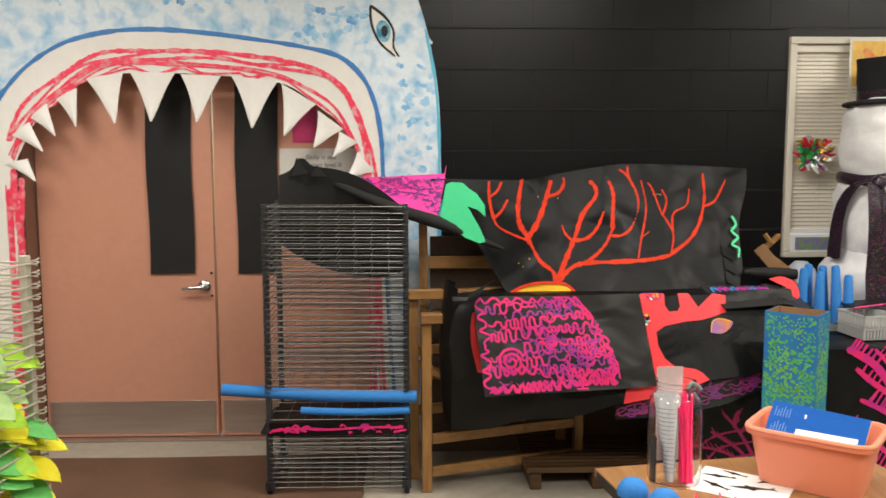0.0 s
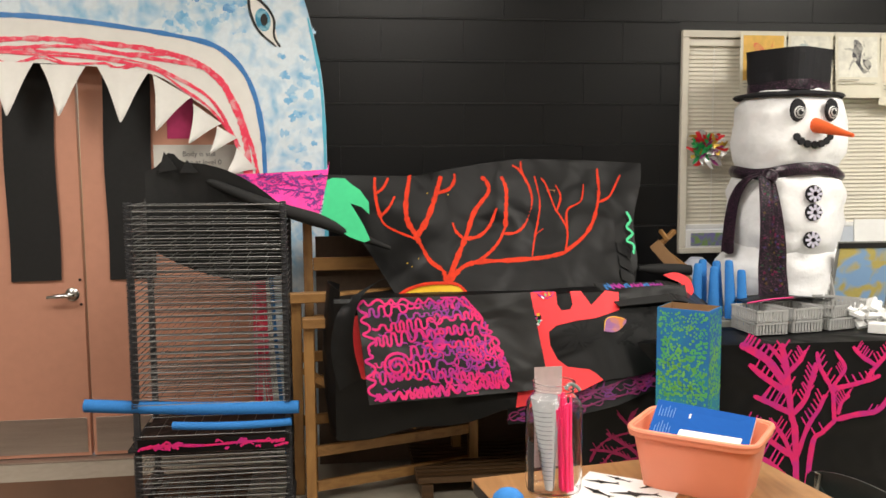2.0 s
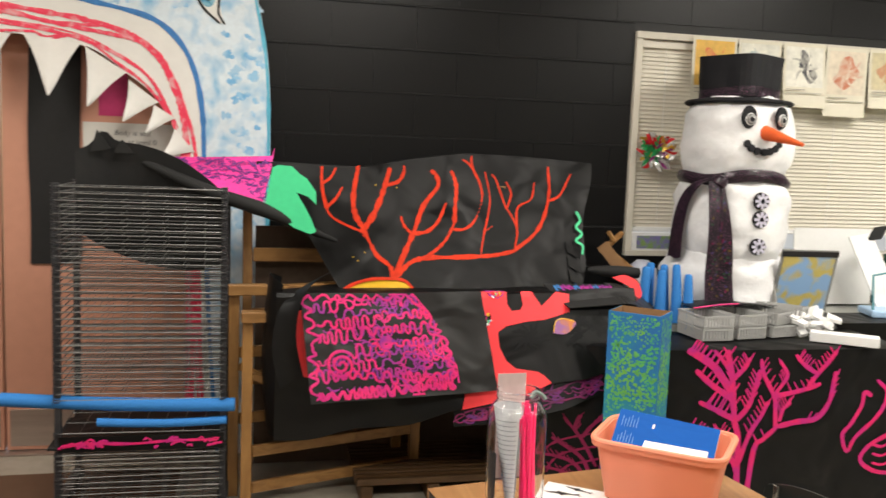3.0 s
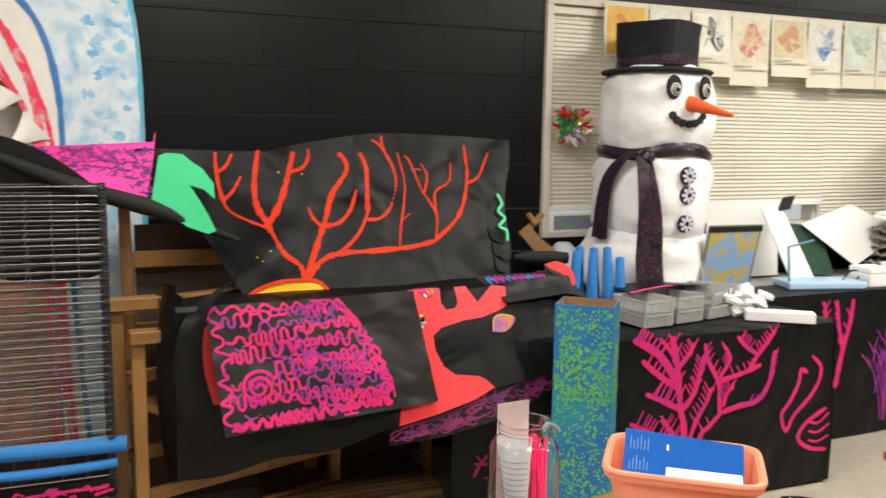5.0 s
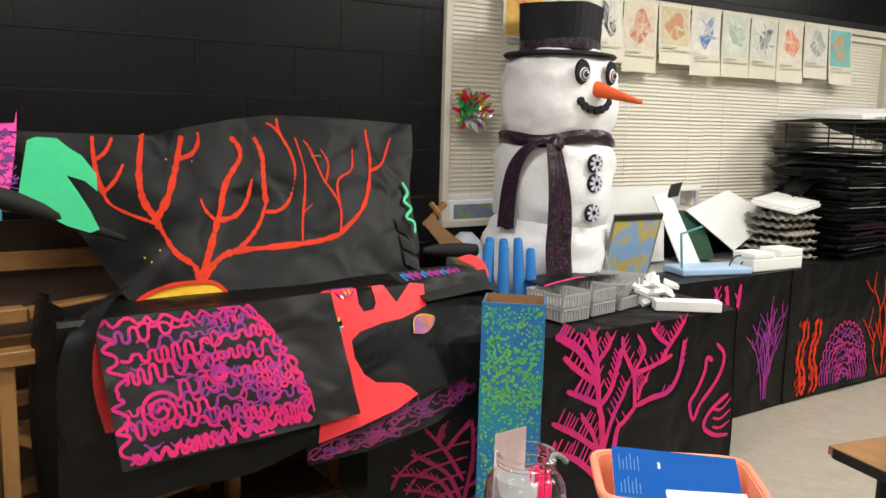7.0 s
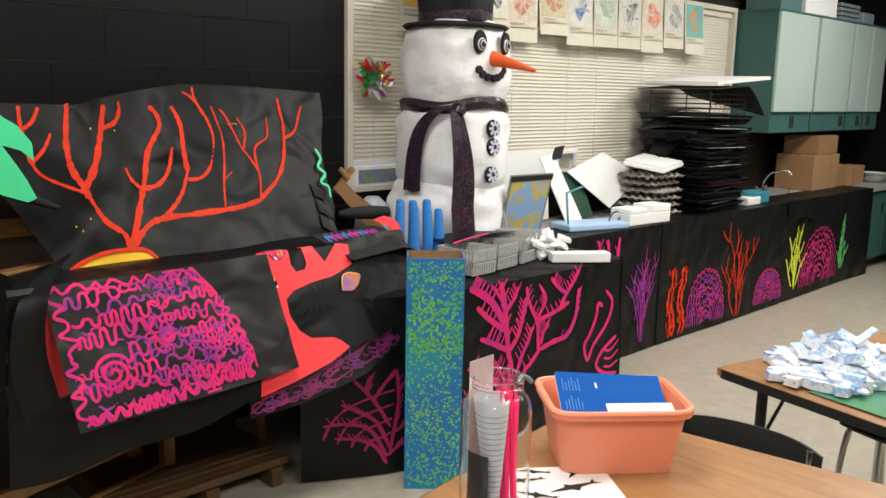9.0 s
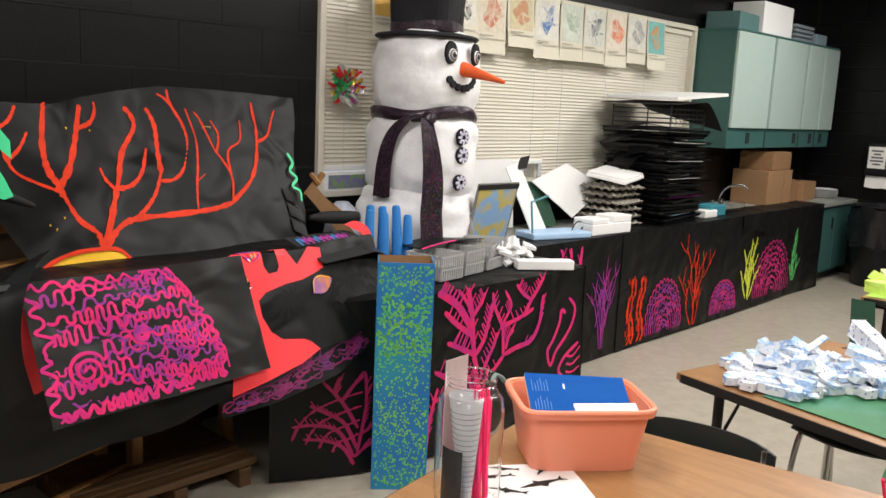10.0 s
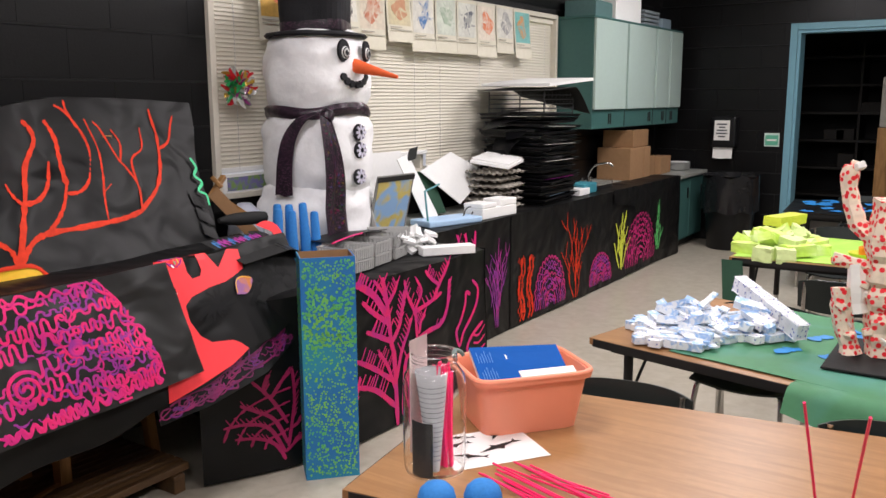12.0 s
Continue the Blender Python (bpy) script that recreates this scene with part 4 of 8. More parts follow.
    fish = part("paper_fish", plate(B(), curve([(1.97, 0.745), (1.985, 0.79), (2.02, 0.80), (2.075, 0.785), (2.06, 0.76), (2.02, 0.74), (1.97, 0.745)], 4)[:-1], lambda u, v, l: lower(u, v, l + 0.008), 0.002), blotted("orange_and_violet_paint", (0.60, 0.20, 0.05), (0.30, 0.12, 0.30), 18, 0.4, 0.6), front, "small orange paper fish")
    part("fish_edge", stroke(B(), [(1.972, 0.748), (1.985, 0.788), (2.02, 0.798), (2.07, 0.785)], 0.004, lambda u, v, l: lower(u, v, l + 0.0095), 0.002), YELLOW, fish)
    # Two small many-coloured paper creatures stuck on the red comb.
    for cu, cv, ru, rv, seed in ((1.738, 0.915, 0.044, 0.040, 1), (1.692, 0.800, 0.020, 0.026, 2)):
        rng = random.Random(seed)
        lay = lambda u, v, l=0.0: wrap(u, v, l + 0.0075)
        body = part("paper_creature", plate(B(), [(cu + ru * (1 + 0.18 * math.sin(3 * a)) * math.cos(a), cv + rv * (1 + 0.2 * math.cos(2 * a)) * math.sin(a)) for a in np.linspace(0, 6.283, 19)[:-1]], lay, 0.001), VIOLET if seed == 1 else BLACK_DAB, front, "small many-coloured painted creature")
        for k in range(16):
            a, r = rng.uniform(0, 6.3), math.sqrt(rng.random()) * 0.85
            u, v, t = cu + ru * r * math.cos(a), cv + rv * r * math.sin(a), rng.uniform(0, 3)
            part("bright_dab", stroke(B(), [(u - 0.008 * math.cos(t), v - 0.006 * math.sin(t)), (u, v), (u + 0.009 * math.cos(t), v + 0.007 * math.sin(t))], rng.uniform(0.005, 0.009), lay, 0.0014 + 0.00003 * k, 0.7), rng.choice((RED, YELLOW, YELLOW, SHARK_BLUE, PINK, LEAF_GREEN, TOOTH)), body)
    # Card painted with a brain coral, propped against the apron.
    card = thing("brain_coral_card", "black card painted with pink and purple brain coral squiggles", "painted card", (1.25, 4.1, 0.55))
    c00, c10, c01, c11 = Vector((1.008, 4.088, 0.505)), Vector((1.722, 4.088, 0.541)), Vector((0.965, 4.18, 0.906)), Vector((1.662, 4.178, 0.914))

    def face(u, v, lift=0.0):
        # u and v in metres along the card's lower and left edge.
        s, t = u / 0.70, v / 0.385
        p = (c00 * (1 - s) + c10 * s) * (1 - t) + (c01 * (1 - s) + c11 * s) * t
        fold = 0.006 * noise.noise(Vector((5 * s, 4 * t, 2))) + 0.004 * math.sin(7 * s + 2 * t)
        return p + Vector((0.05, -0.95, 0.25)) * lift + Vector((0, -0.012 * math.sin(math.pi * s) * t + fold, 0))
    part("board", sheet(B(), lambda a, b: face(0.70 * a, 0.385 * b), 30, 18, 0.0015), SHEEN_PAPER, card, "stiff black paper", True)
    right = lambda v: 0.70 * float(np.interp(v / 0.385, [0, 0.1, 0.3, 0.55, 0.8, 1], [0.76, 0.80, 0.80, 0.765, 0.69, 0.61])) - 0.006
    inside = lambda u, v: (min(max(u, 0.010), right(v)), min(max(v, 0.010), 0.378))

    def meander(v0, amp, wave, mat, width, lift, start=0.012, stop=None, tilt=0.0):
        # One wandering line of round loops from edge to edge.
        end, pts = stop or right(v0) - 0.004, []
        ph, u, a = random.uniform(0, 6), start, random.uniform(0, 6)
        while u < end:
            swell = amp * (0.95 + 0.45 * math.sin(21 * u + ph))
            drift = 0.013 * math.sin(9 * u + ph) + tilt * (u - 0.25)
            pts.append(inside(u - 0.07 * wave * math.sin(2 * a), v0 + drift + swell * math.sin(a)))
            u, a = u + wave / 9 * (1 + 0.35 * math.sin(23 * u + 2 * ph)), a + 2 * math.pi / 9
        if len(pts) > 5:
            part("squiggle", stroke(B(), pts, width, face, lift, 1.0, 0.22, 2), mat, card)
    for k in range(7):
        meander(0.055 + 0.050 * k, random.uniform(0.010, 0.014), random.uniform(0.040, 0.050), VIOLET if k % 2 else PINK_PURPLE, 0.0075, 0.0016, random.uniform(0.02, 0.14), None, 0.02)
    for k in range(7):
        meander(0.030 + 0.052 * k, 0.021 if k == 0 else random.uniform(0.014, 0.018), 0.034 if k == 0 else random.uniform(0.042, 0.056), PINK if k % 4 != 2 else PINK_PURPLE, random.uniform(0.0078, 0.0096), 0.0022, 0.03 if k < 2 or k > 5 else (0.17 if 1 < k < 4 else 0.05), None, 0.02)
    for k in range(24):
        # Crowded short curls towards the swollen side.
        v = random.uniform(0.03, 0.35)
        u = right(v) - 0.24 * random.random() ** 1.3 - 0.01
        a, pts = random.uniform(0, 6.3), []
        turn = random.choice((-1, 1))
        for q in range(16):
            pts.append(inside(u, v))
            a += turn * random.uniform(0.1, 1.1)
            turn = -turn if q % 5 == 4 else turn
            u, v = u + 0.011 * math.cos(a), v + 0.011 * math.sin(a)
        part("curl_mark", stroke(B(), pts, random.uniform(0.005, 0.0075), face, 0.0026 + 0.00002 * k, 1.0, 0.25, 2), random.choice((VIOLET, PINK, PINK_PURPLE, PINK)), card)
    for cu, cv, r, mat in ((0.125, 0.128, 0.056, PINK), (0.30, 0.20, 0.026, PINK_PURPLE)):
        pts = [(cu + r * (1 - t / 17) * math.cos(t + 0.6), cv + r * 0.95 * (1 - t / 17) * math.sin(t + 0.6)) for t in np.linspace(0, 15, 40)]
        part("spiral", stroke(B(), pts, 0.0100, face, 0.0036, 1.0, 0.15, 2), mat, card)
    for a in (0, 1):
        # Bold zigzag along either side.
        if a == 0:
            rim = [(0.022 + 0.018 * math.sin(1.5 * k + 0.8 * math.sin(k)) + (0.02 if 14 < k < 20 else 0), 0.012 + 0.36 * k / 30) for k in range(31)]
        else:
            rim = [(right(0.015 + 0.35 * k / 30) - 0.014 + 0.013 * math.sin(1.7 * k + math.sin(k)), 0.015 + 0.35 * k / 30) for k in range(31)]
        part("rim_squiggle", stroke(B(), rim, 0.0095, face, 0.0034, 1.0, 0.2, 3), PINK, card)
    part("top_squiggle", stroke(B(), [inside(0.015 + 0.0135 * k, 0.368 + 0.011 * math.sin(1.6 * k + math.sin(0.7 * k))) for k in range(31)], 0.0085, face, 0.0032, 1.0, 0.2, 3), PINK, card)
    part("bottom_squiggle", stroke(B(), [inside(0.03 + 0.0125 * k, 0.022 + 0.012 * math.sin(2.0 * k) + 0.00035 * k) for k in range(41)], 0.0105, face, 0.0034, 1.0, 0.2, 3), PINK, card)
    # Folded card flap and the red hook lying on top.
    flap = thing("folded_card", "folded black card with purple painted marks, lying on the apron", "painted card", (2.15, 4.3, 0.88))
    q00, q10, q01, q11 = Vector((2.045, 4.215, 0.838)), Vector((2.31, 4.24, 0.852)), Vector((1.985, 4.39, 0.912)), Vector((2.32, 4.44, 0.902))
    top = lambda u, v, l=0.0: (q00 * (1 - u) + q10 * u) * (1 - v) + (q01 * (1 - u) + q11 * u) * v + Vector((0, -0.3, 0.95)) * l
    part("board", sheet(B(), lambda a, b: top(a, b), 8, 6, 0.003), BLACK_FELT, flap)
    for k in range(9):
        u = 0.1 + 0.095 * k
        part("purple_mark", stroke(B(), [(u, 0.66 + random.uniform(-0.08, 0.05)), (u + 0.03, 0.90), (u + 0.08, 0.76), (u + random.uniform(0.05, 0.09), 0.97)], 0.034, top, 0.004), PURPLE if k % 3 else SHARK_BLUE, flap)
    hook = curve([(2.32, 0.935), (2.38, 0.945), (2.435, 0.920), (2.455, 0.87), (2.435, 0.845), (2.40, 0.865), (2.40, 0.895), (2.36, 0.915), (2.32, 0.935)], 4)[:-1]
    part("red_hook", plate(B(), hook, lambda u, v, l: Vector((u, 4.44 - 0.3 * (0.93 - v) - l, v)), 0.003), RED, front, "curved red paper strip")
    roll = [Vector((2.27 + 0.24 * t, 4.60 - 0.02 * t, 0.945 - 0.01 * t)) for t in np.linspace(0, 1, 6)]
    solid("paper_roll", tube(B(), roll, [0.010, 0.022, 0.027, 0.028, 0.028, 0.024], 14), BLACK_FELT, "rolled black paper lying behind the apron", "paper roll", smooth=True)
    # The apron's right end falls away towards the cloth-covered table, greyed for sheen.
    fall = lambda u, v: Vector((2.29 + 0.27 * u, 4.235 + 0.22 * v + 0.05 * u, 0.855 + 0.055 * v - 0.20 * u * u * (1 - 0.4 * v)))
    part("fallen_end", sheet(B(), fall, 10, 8, 0.0012), SHEEN_PAPER, front, "", True)


reef()


SCRAWL = paint("dark_violet_ink", (0.14, 0.02, 0.20), 0.5)


def paper_arm():
    # A rolled arm that reaches from the drying rack to the backdrop, with a patterned sleeve and a green claw.
    arm = thing("paper_claw_arm", "paper arm with pink patterned sleeve and mint green claw", "paper sculpture", (0.7, 4.5, 1.2))
    roll = curve([(0.30, 4.52, 1.40), (0.45, 4.47, 1.335), (0.65, 4.43, 1.255), (0.85, 4.42, 1.19), (1.0, 4.42, 1.125), (1.12, 4.46, 1.075)], 4)
    n = len(roll)
    part("roll", tube(B(), roll, [0.034 * math.sin(math.pi * min(1.0, 0.10 + 0.45 * k / n)) if k < 0.5 * n else 0.031 - 0.050 * (k / n - 0.5) for k in range(n)], 12), BLACK_FELT, arm, "rolled black paper", True)
    wedge = lambda u, v, l=0.0: Vector((u, 4.64 - 0.18 * ((u - 0.3) / 0.6) * ((1.43 - v) / 0.25) - l, v))
    part("sleeve", plate(B(), [(0.30, 1.385), (0.42, 1.322), (0.60, 1.262), (0.82, 1.205), (0.835, 1.25), (0.862, 1.37), (0.873, 1.445), (0.862, 1.408), (0.62, 1.395)], wedge, 0.003), spotted("pink_and_purple_scrawl", (0.86, 0.04, 0.32), (0.30, 0.03, 0.32), 75, 0.20, 0.5, (1, 1, 2.2), 0.05), arm, "pink paper scrawled with purple")
    for k in range(420):
        u, v = random.uniform(0.40, 0.84), random.uniform(1.23, 1.39)
        if v > 1.385 - 0.33 * (u - 0.3) + 0.015:
            part("scrawl", stroke(B(), [(u, v), (u + 0.008, v + random.uniform(-0.006, 0.010)), (u + random.uniform(0.012, 0.022), v + random.uniform(-0.012, 0.012))], 0.0050, wedge, 0.0055), SCRAWL, arm)
    claw = [(0.835, 1.215), (0.862, 1.365), (0.885, 1.375), (0.935, 1.372), (0.965, 1.345), (0.995, 1.325), (1.03, 1.275), (1.032, 1.225), (1.0, 1.255), (0.955, 1.27), (0.985, 1.22), (1.012, 1.17), (1.034, 1.118), (1.01, 1.108), (0.95, 1.13), (0.89, 1.17)]
    part("claw", plate(B(), claw, lambda u, v, l: Vector((u, 4.42 - 0.04 * (u - 0.83) / 0.2 - l, v)), 0.003), GREEN, arm, "mint green paper claw")
    bag = lambda u, v: Vector((0.13 + 0.56 * u, 4.46 + 0.16 * math.sin(math.pi * u) * v, 1.44 - 0.10 * (u - 0.3) ** 2 * 4 - (0.08 + 0.40 * math.sin(math.pi * min(0.98, 0.12 + 0.8 * u)) ** 0.6) * v + 0.05 * math.exp(-((u - 0.18) / 0.06) ** 2) * (1 - v)))
    fin = thing("black_paper_fin", "folded black paper fin hanging in the drying rack", "paper sculpture", (0.4, 4.5, 1.0))
    part("body", sheet(B(), bag, 24, 16, 0.0015), BLACK_FELT, fin, "", True)
    for ear in ([(0.185, 1.40), (0.212, 1.485), (0.262, 1.415)], [(0.27, 1.40), (0.30, 1.452), (0.345, 1.40)]):
        part("ear", plate(B(), ear, lambda u, v, l: Vector((u, 4.452 - 0.1 * (v - 1.40) - l, v)), 0.002), BLACK_FELT, fin, "pointed paper ear")


paper_arm()


def bar(bm, a, b, w, d):
    """A squared timber from a to b."""
    a, b = Vector(a), Vector(b)
    ax = (b - a).normalized()
    side = ax.cross(Vector((0, 0, 1)) if abs(ax.z) < 0.9 else Vector((0, 1, 0))).normalized()
    m = Matrix((side, ax, side.cross(ax))).transposed().to_4x4()
    m.translation = (a + b) / 2
    return cube(bm, -w / 2, w / 2, -(b - a).length / 2, (b - a).length / 2, -d / 2, d / 2, m, 0.003, 1)


def easels():
    # Stacked wooden drawing horses that carry the paper.
    for k, (x, y, s, top) in enumerate(((0.775, 4.36, 0, 0.765), (0.72, 4.52, 0, 0.845))):
        horse = thing("wooden_easel", "golden wooden folding easel frame standing under black paper", "easel", (x, y, 0), "easels")
        part("front_post", bar(B(), (x, y, 0), (x, y, top), 0.042, 0.042), WOOD, horse)
        part("rear_post", bar(B(), (x + 0.72, y + 0.24, 0), (x + 0.72, y + 0.24, top), 0.042, 0.042), WOOD, horse)
        part("top_rail", bar(B(), (x - 0.025, y - 0.02, top + 0.0215), (x + 0.13, y - 0.01, top + 0.0215), 0.06, 0.042), WOOD_X, horse)
        part("top_beam", bar(B(), (x + 0.13, y - 0.01, top + 0.0215), (x + 0.74, y + 0.24, top + 0.0215), 0.05, 0.03), WOOD_X, horse)
        for z in (0.085, 0.235) if k == 0 else (0.32, 0.60):
            part("rail", bar(B(), (x + 0.021, y + 0.015, z), (x + 0.70, y + 0.235, z), 0.022, 0.045), WOOD_X, horse)
        part("brace", bar(B(), (x + 0.02, y + 0.03, 0.54), (x + 0.45, y + 0.09, 0.30), 0.018, 0.03), WOOD_X, horse)
    tall = thing("wooden_easel", "tall dark wooden easel leaning behind the drying rack", "easel", (0.76, 4.7, 0), "easels")
    part("mast", bar(B(), (0.775, 4.62, 0), (0.765, 4.80, 1.25), 0.035, 0.035), WOOD, tall)
    part("mast", bar(B(), (1.9, 4.62, 0), (1.9, 4.80, 1.30), 0.035, 0.035), WOOD, tall)
    for z in (0.45, 0.72, 0.98):
        part("rail", bar(B(), (0.79, 4.66 + 0.1 * z, z), (1.885, 4.66 + 0.1 * z, z), 0.02, 0.06), WOOD_X, tall)
    solid("stored_board", cube(B(), 0.80, 1.9, 4.82, 4.835, 0.02, 1.1), paint("brown_board", (0.10, 0.065, 0.045), 0.7, vary=0.2), "dark brown board leaning behind the easels", "board")
    # Golden-brown slats, their colour darkened for the shade under the apron.
    slats = thing("slatted_bench", "low golden-brown slatted wooden bench on the floor, darkened for shade", "bench", (1.4, 4.35, 0))
    for k in range(11):
        y = 4.36 + 0.045 * k
        part("slat", bar(B(), (1.22, y + 0.02, 0.085), (1.86, y + 0.02 - 0.02 * k / 11, 0.085), 0.030, 0.028), WOOD_SHADED, slats)
    for x in (1.26, 1.54, 1.80):
        part("bearer", bar(B(), (x, 4.35, 0.036), (x, 4.83, 0.036), 0.05, 0.07), WOOD_SHADED, slats)
    # Wooden clamp and brown card tube end behind the backdrop's edge.
    clamp = thing("wooden_manikin_arm", "small pale wooden jointed arm behind the black paper", "wooden toy", (2.45, 4.8, 0.95))
    part("bar", bar(B(), (2.43, 4.84, 1.0), (2.55, 4.87, 1.095), 0.026, 0.022), WOOD_X, clamp)
    part("finger", bar(B(), (2.50, 4.83, 1.05), (2.47, 4.86, 1.10), 0.02, 0.02), WOOD, clamp)
    part("stem", bar(B(), (2.44, 4.80, 1.02), (2.55, 4.75, 0.93), 0.018, 0.024), WOOD_X, clamp)
    solid("cardboard_offcut", bar(B(), (2.42, 4.80, 1.04), (2.60, 4.70, 0.80), 0.012, 0.05), CARDBOARD, "piece of brown cardboard behind the backdrop", "cardboard")


easels()


# ---- counter, cloth-covered table and cabinets along the north wall ----
COUNTER_Z, TABLE_Z = 0.72, 0.70


def comb(fn, pts, mat, parent, width, teeth, length, side):
    """A painted limb with a comb of twigs on one side or both."""
    part("coral_limb", stroke(B(), pts, width, fn, 0.004, 0.8), mat, parent)
    line = curve(pts, 8)
    for j in range(1, teeth + 1):
        u, v = line[int((len(line) - 1) * (0.25 + 0.72 * j / (teeth + 1)))]
        for s in ((-1, 1) if side == 0 else (side,)):
            part("coral_twig", stroke(B(), [(u, v), (u + s * length * 0.55, v + length * random.uniform(0.7, 1.0))], width * 0.6, fn, 0.0042, 0.7), mat, parent)


def bush(fn, x, z, high, wide, mat, parent, width, seed, forks=3, stems=5):
    """A painted bushy coral of forking arms."""
    rng = random.Random(seed)

    def grow(u, v, a, long, w, left):
        du, dv = long * math.sin(a), long * math.cos(a)
        b = rng.uniform(-0.25, 0.25)
        end = (u + du, v + dv)
        part("coral_arm", stroke(B(), [(u, v), (u + du * 0.5 + b * dv * 0.3, v + dv * 0.5 - b * du * 0.3), end], w, fn, 0.004, 0.75, 0.25, 3), mat, parent)
        if left:
            for s in (-1, 1):
                grow(u + du * rng.uniform(0.6, 1.0), v + dv * rng.uniform(0.6, 1.0), a * 0.5 + s * rng.uniform(0.2, 0.55), long * rng.uniform(0.55, 0.8), w * 0.85, left - 1)
    for k in range(stems):
        t = k / max(stems - 1, 1) - 0.5
        grow(x + wide * 0.25 * t, z + high * 0.45 * rng.random() * (k % 2), 1.1 * t * wide / high * 1.4, high * rng.uniform(0.32, 0.45), width, forks - 1)
    part("coral_stem", stroke(B(), [(x, z), (x, z + high * 0.5), (x + 0.02, z + high)], width, fn, 0.004, 0.7), mat, parent)


def domed(fn, cx, cz, rx, rz, mat, parent, width=0.007):
    """A painted dome of scale-like arcs."""
    for row in range(8):
        # Scalloped arches, one inside the other, broken in colour.
        t = 1 - row / 9
        n = max(4, int(16 * t))
        pts = []
        for k in range(4 * n + 1):
            a = math.pi * (1 - k / (4 * n))
            bump = 1 + 0.07 * abs(math.sin(math.pi * k / 4)) * (1 if row < 6 else 0.6) + random.uniform(-0.012, 0.012)
            pts.append((cx + rx * t * bump * math.cos(a), cz + 0.02 + rz * t * bump * math.sin(a) ** 0.8 * 0.95))
        part("scale_arch", stroke(B(), pts, width * random.uniform(1.0, 1.7), fn, 0.004 + 0.0001 * row, 1.0, 0.4, 2), mat if row % 3 else MAGENTA_DARK, parent)
    for k in range(46):
        a, r = random.uniform(0.1, 3.0), math.sqrt(random.uniform(0.0, 0.85))
        u, v = cx + rx * r * math.cos(a), cz + 0.02 + rz * 0.93 * r * math.sin(a)
        part("brush_dab", stroke(B(), [(u - 0.02, v), (u, v + 0.018), (u + 0.02, v + random.uniform(-0.005, 0.01))], width * 1.6, fn, 0.0052, 0.8, 0.5), random.choice((mat, MAGENTA_DARK)), parent)


def counter_run():
    counter = thing("base_cabinet_run", "dark green base cabinets under a grey laminate counter", "base cabinet", (5.5, 4.75, 0))
    part("body", cube(B(), 2.35, 8.55, 4.50, 5.028, 0.08, 0.685), CAB_GREEN, counter)
    part("plinth", cube(B(), 2.37, 8.53, 4.56, 5.02, 0.0, 0.08), BLACK_PLASTIC, counter)
    part("worktop", cube(B(), 2.33, 8.57, 4.455, 5.028, 0.685, COUNTER_Z, bevel=0.004), COUNTER, counter, "grey laminate worktop")
    for k in range(2):
        x = 7.70 + 0.42 * k
        door = part("cabinet_door", cube(B(), x, x + 0.405, 4.482, 4.499, 0.10, 0.66, bevel=0.003), CAB_GREEN, counter)
        part("pull", cube(B(), x + 0.33, x + 0.345, 4.470, 4.482, 0.48, 0.58, bevel=0.002), BLACK_PLASTIC, door)

    # Black paper along the counter's front, in three lengths, each turned over the top edge.
    spans = ((3.45, 4.47, 4.43, "purple and pink corals"), (4.44, 6.03, 4.425, "red and purple corals"), (6.0, 7.66, 4.432, "yellow, purple and green corals"))
    skirts = []
    for x0, x1, y, what in spans:
        skirt = thing("counter_skirt", "black paper counter skirt with " + what, "paper skirt", (x0, y, 0), "counter skirts")

        def hang(u, v, lift=0.0, y=y):
            wave = 0.006 * math.sin(5.3 * u + 2) + 0.010 * noise.noise(Vector((1.5 * u, 2.2 * v, y)))
            return Vector((u, y + wave * (1.1 - v / 0.72) - 0.02 * max(0, 0.25 - v) - lift, v))

        def whole(s, t, x0=x0, x1=x1):
            u = x0 + (x1 - x0) * s
            if t > 0.85:
                d = (t - 0.85) / 0.15
                return hang(u, 0.727) + Vector((0, 0.26 * d + (0.005 if d == 0 else 0), 0.001))
            return hang(u, 0.012 + 0.008 * math.sin(4 * u) + (0.715 - 0.008 * math.sin(4 * u)) * t / 0.85)
        part("paper", sheet(B(), whole, 34, 20, 0.0012), BLACK_PAPER, skirt, "creased black paper", True)
        skirts.append((skirt, hang))
    skirt, fn = skirts[0]
    comb(fn, [(3.93, 0.26), (3.955, 0.40), (3.975, 0.48), (4.003, 0.574), (4.017, 0.69)], PINK, skirt, 0.030, 4, 0.06, -1)
    comb(fn, [(3.965, 0.46), (3.935, 0.56), (3.91, 0.69)], PINK, skirt, 0.026, 4, 0.05, -1)
    comb(fn, [(3.88, 0.50), (3.85, 0.60), (3.83, 0.69)], PINK, skirt, 0.022, 3, 0.05, 0)
    bush(fn, 4.27, 0.06, 0.55, 0.17, PURPLE, skirt, 0.009, 1, 3, 6)
    skirt, fn = skirts[1]
    for x in (4.56, 4.60, 4.67, 4.71):
        part("red_stalk", stroke(B(), [(x + 0.010 * (k % 2) + 0.02 * math.sin(k), 0.03 + 0.045 * k) for k in range(10)], 0.020, fn, 0.004, 0.9, 0.5, 4), CORAL_RED, skirt)
    for k in range(64):
        x, z = random.choice((4.58, 4.69)) + random.uniform(-0.045, 0.045), random.uniform(0.04, 0.44)
        part("red_dab", stroke(B(), [(x, z), (x + random.uniform(-0.02, 0.02), z + 0.03)], 0.013, fn, 0.0045, 0.7, 0.4), CORAL_RED, skirt)
    domed(fn, 4.98, 0.03, 0.21, 0.34, PURPLE, skirt)
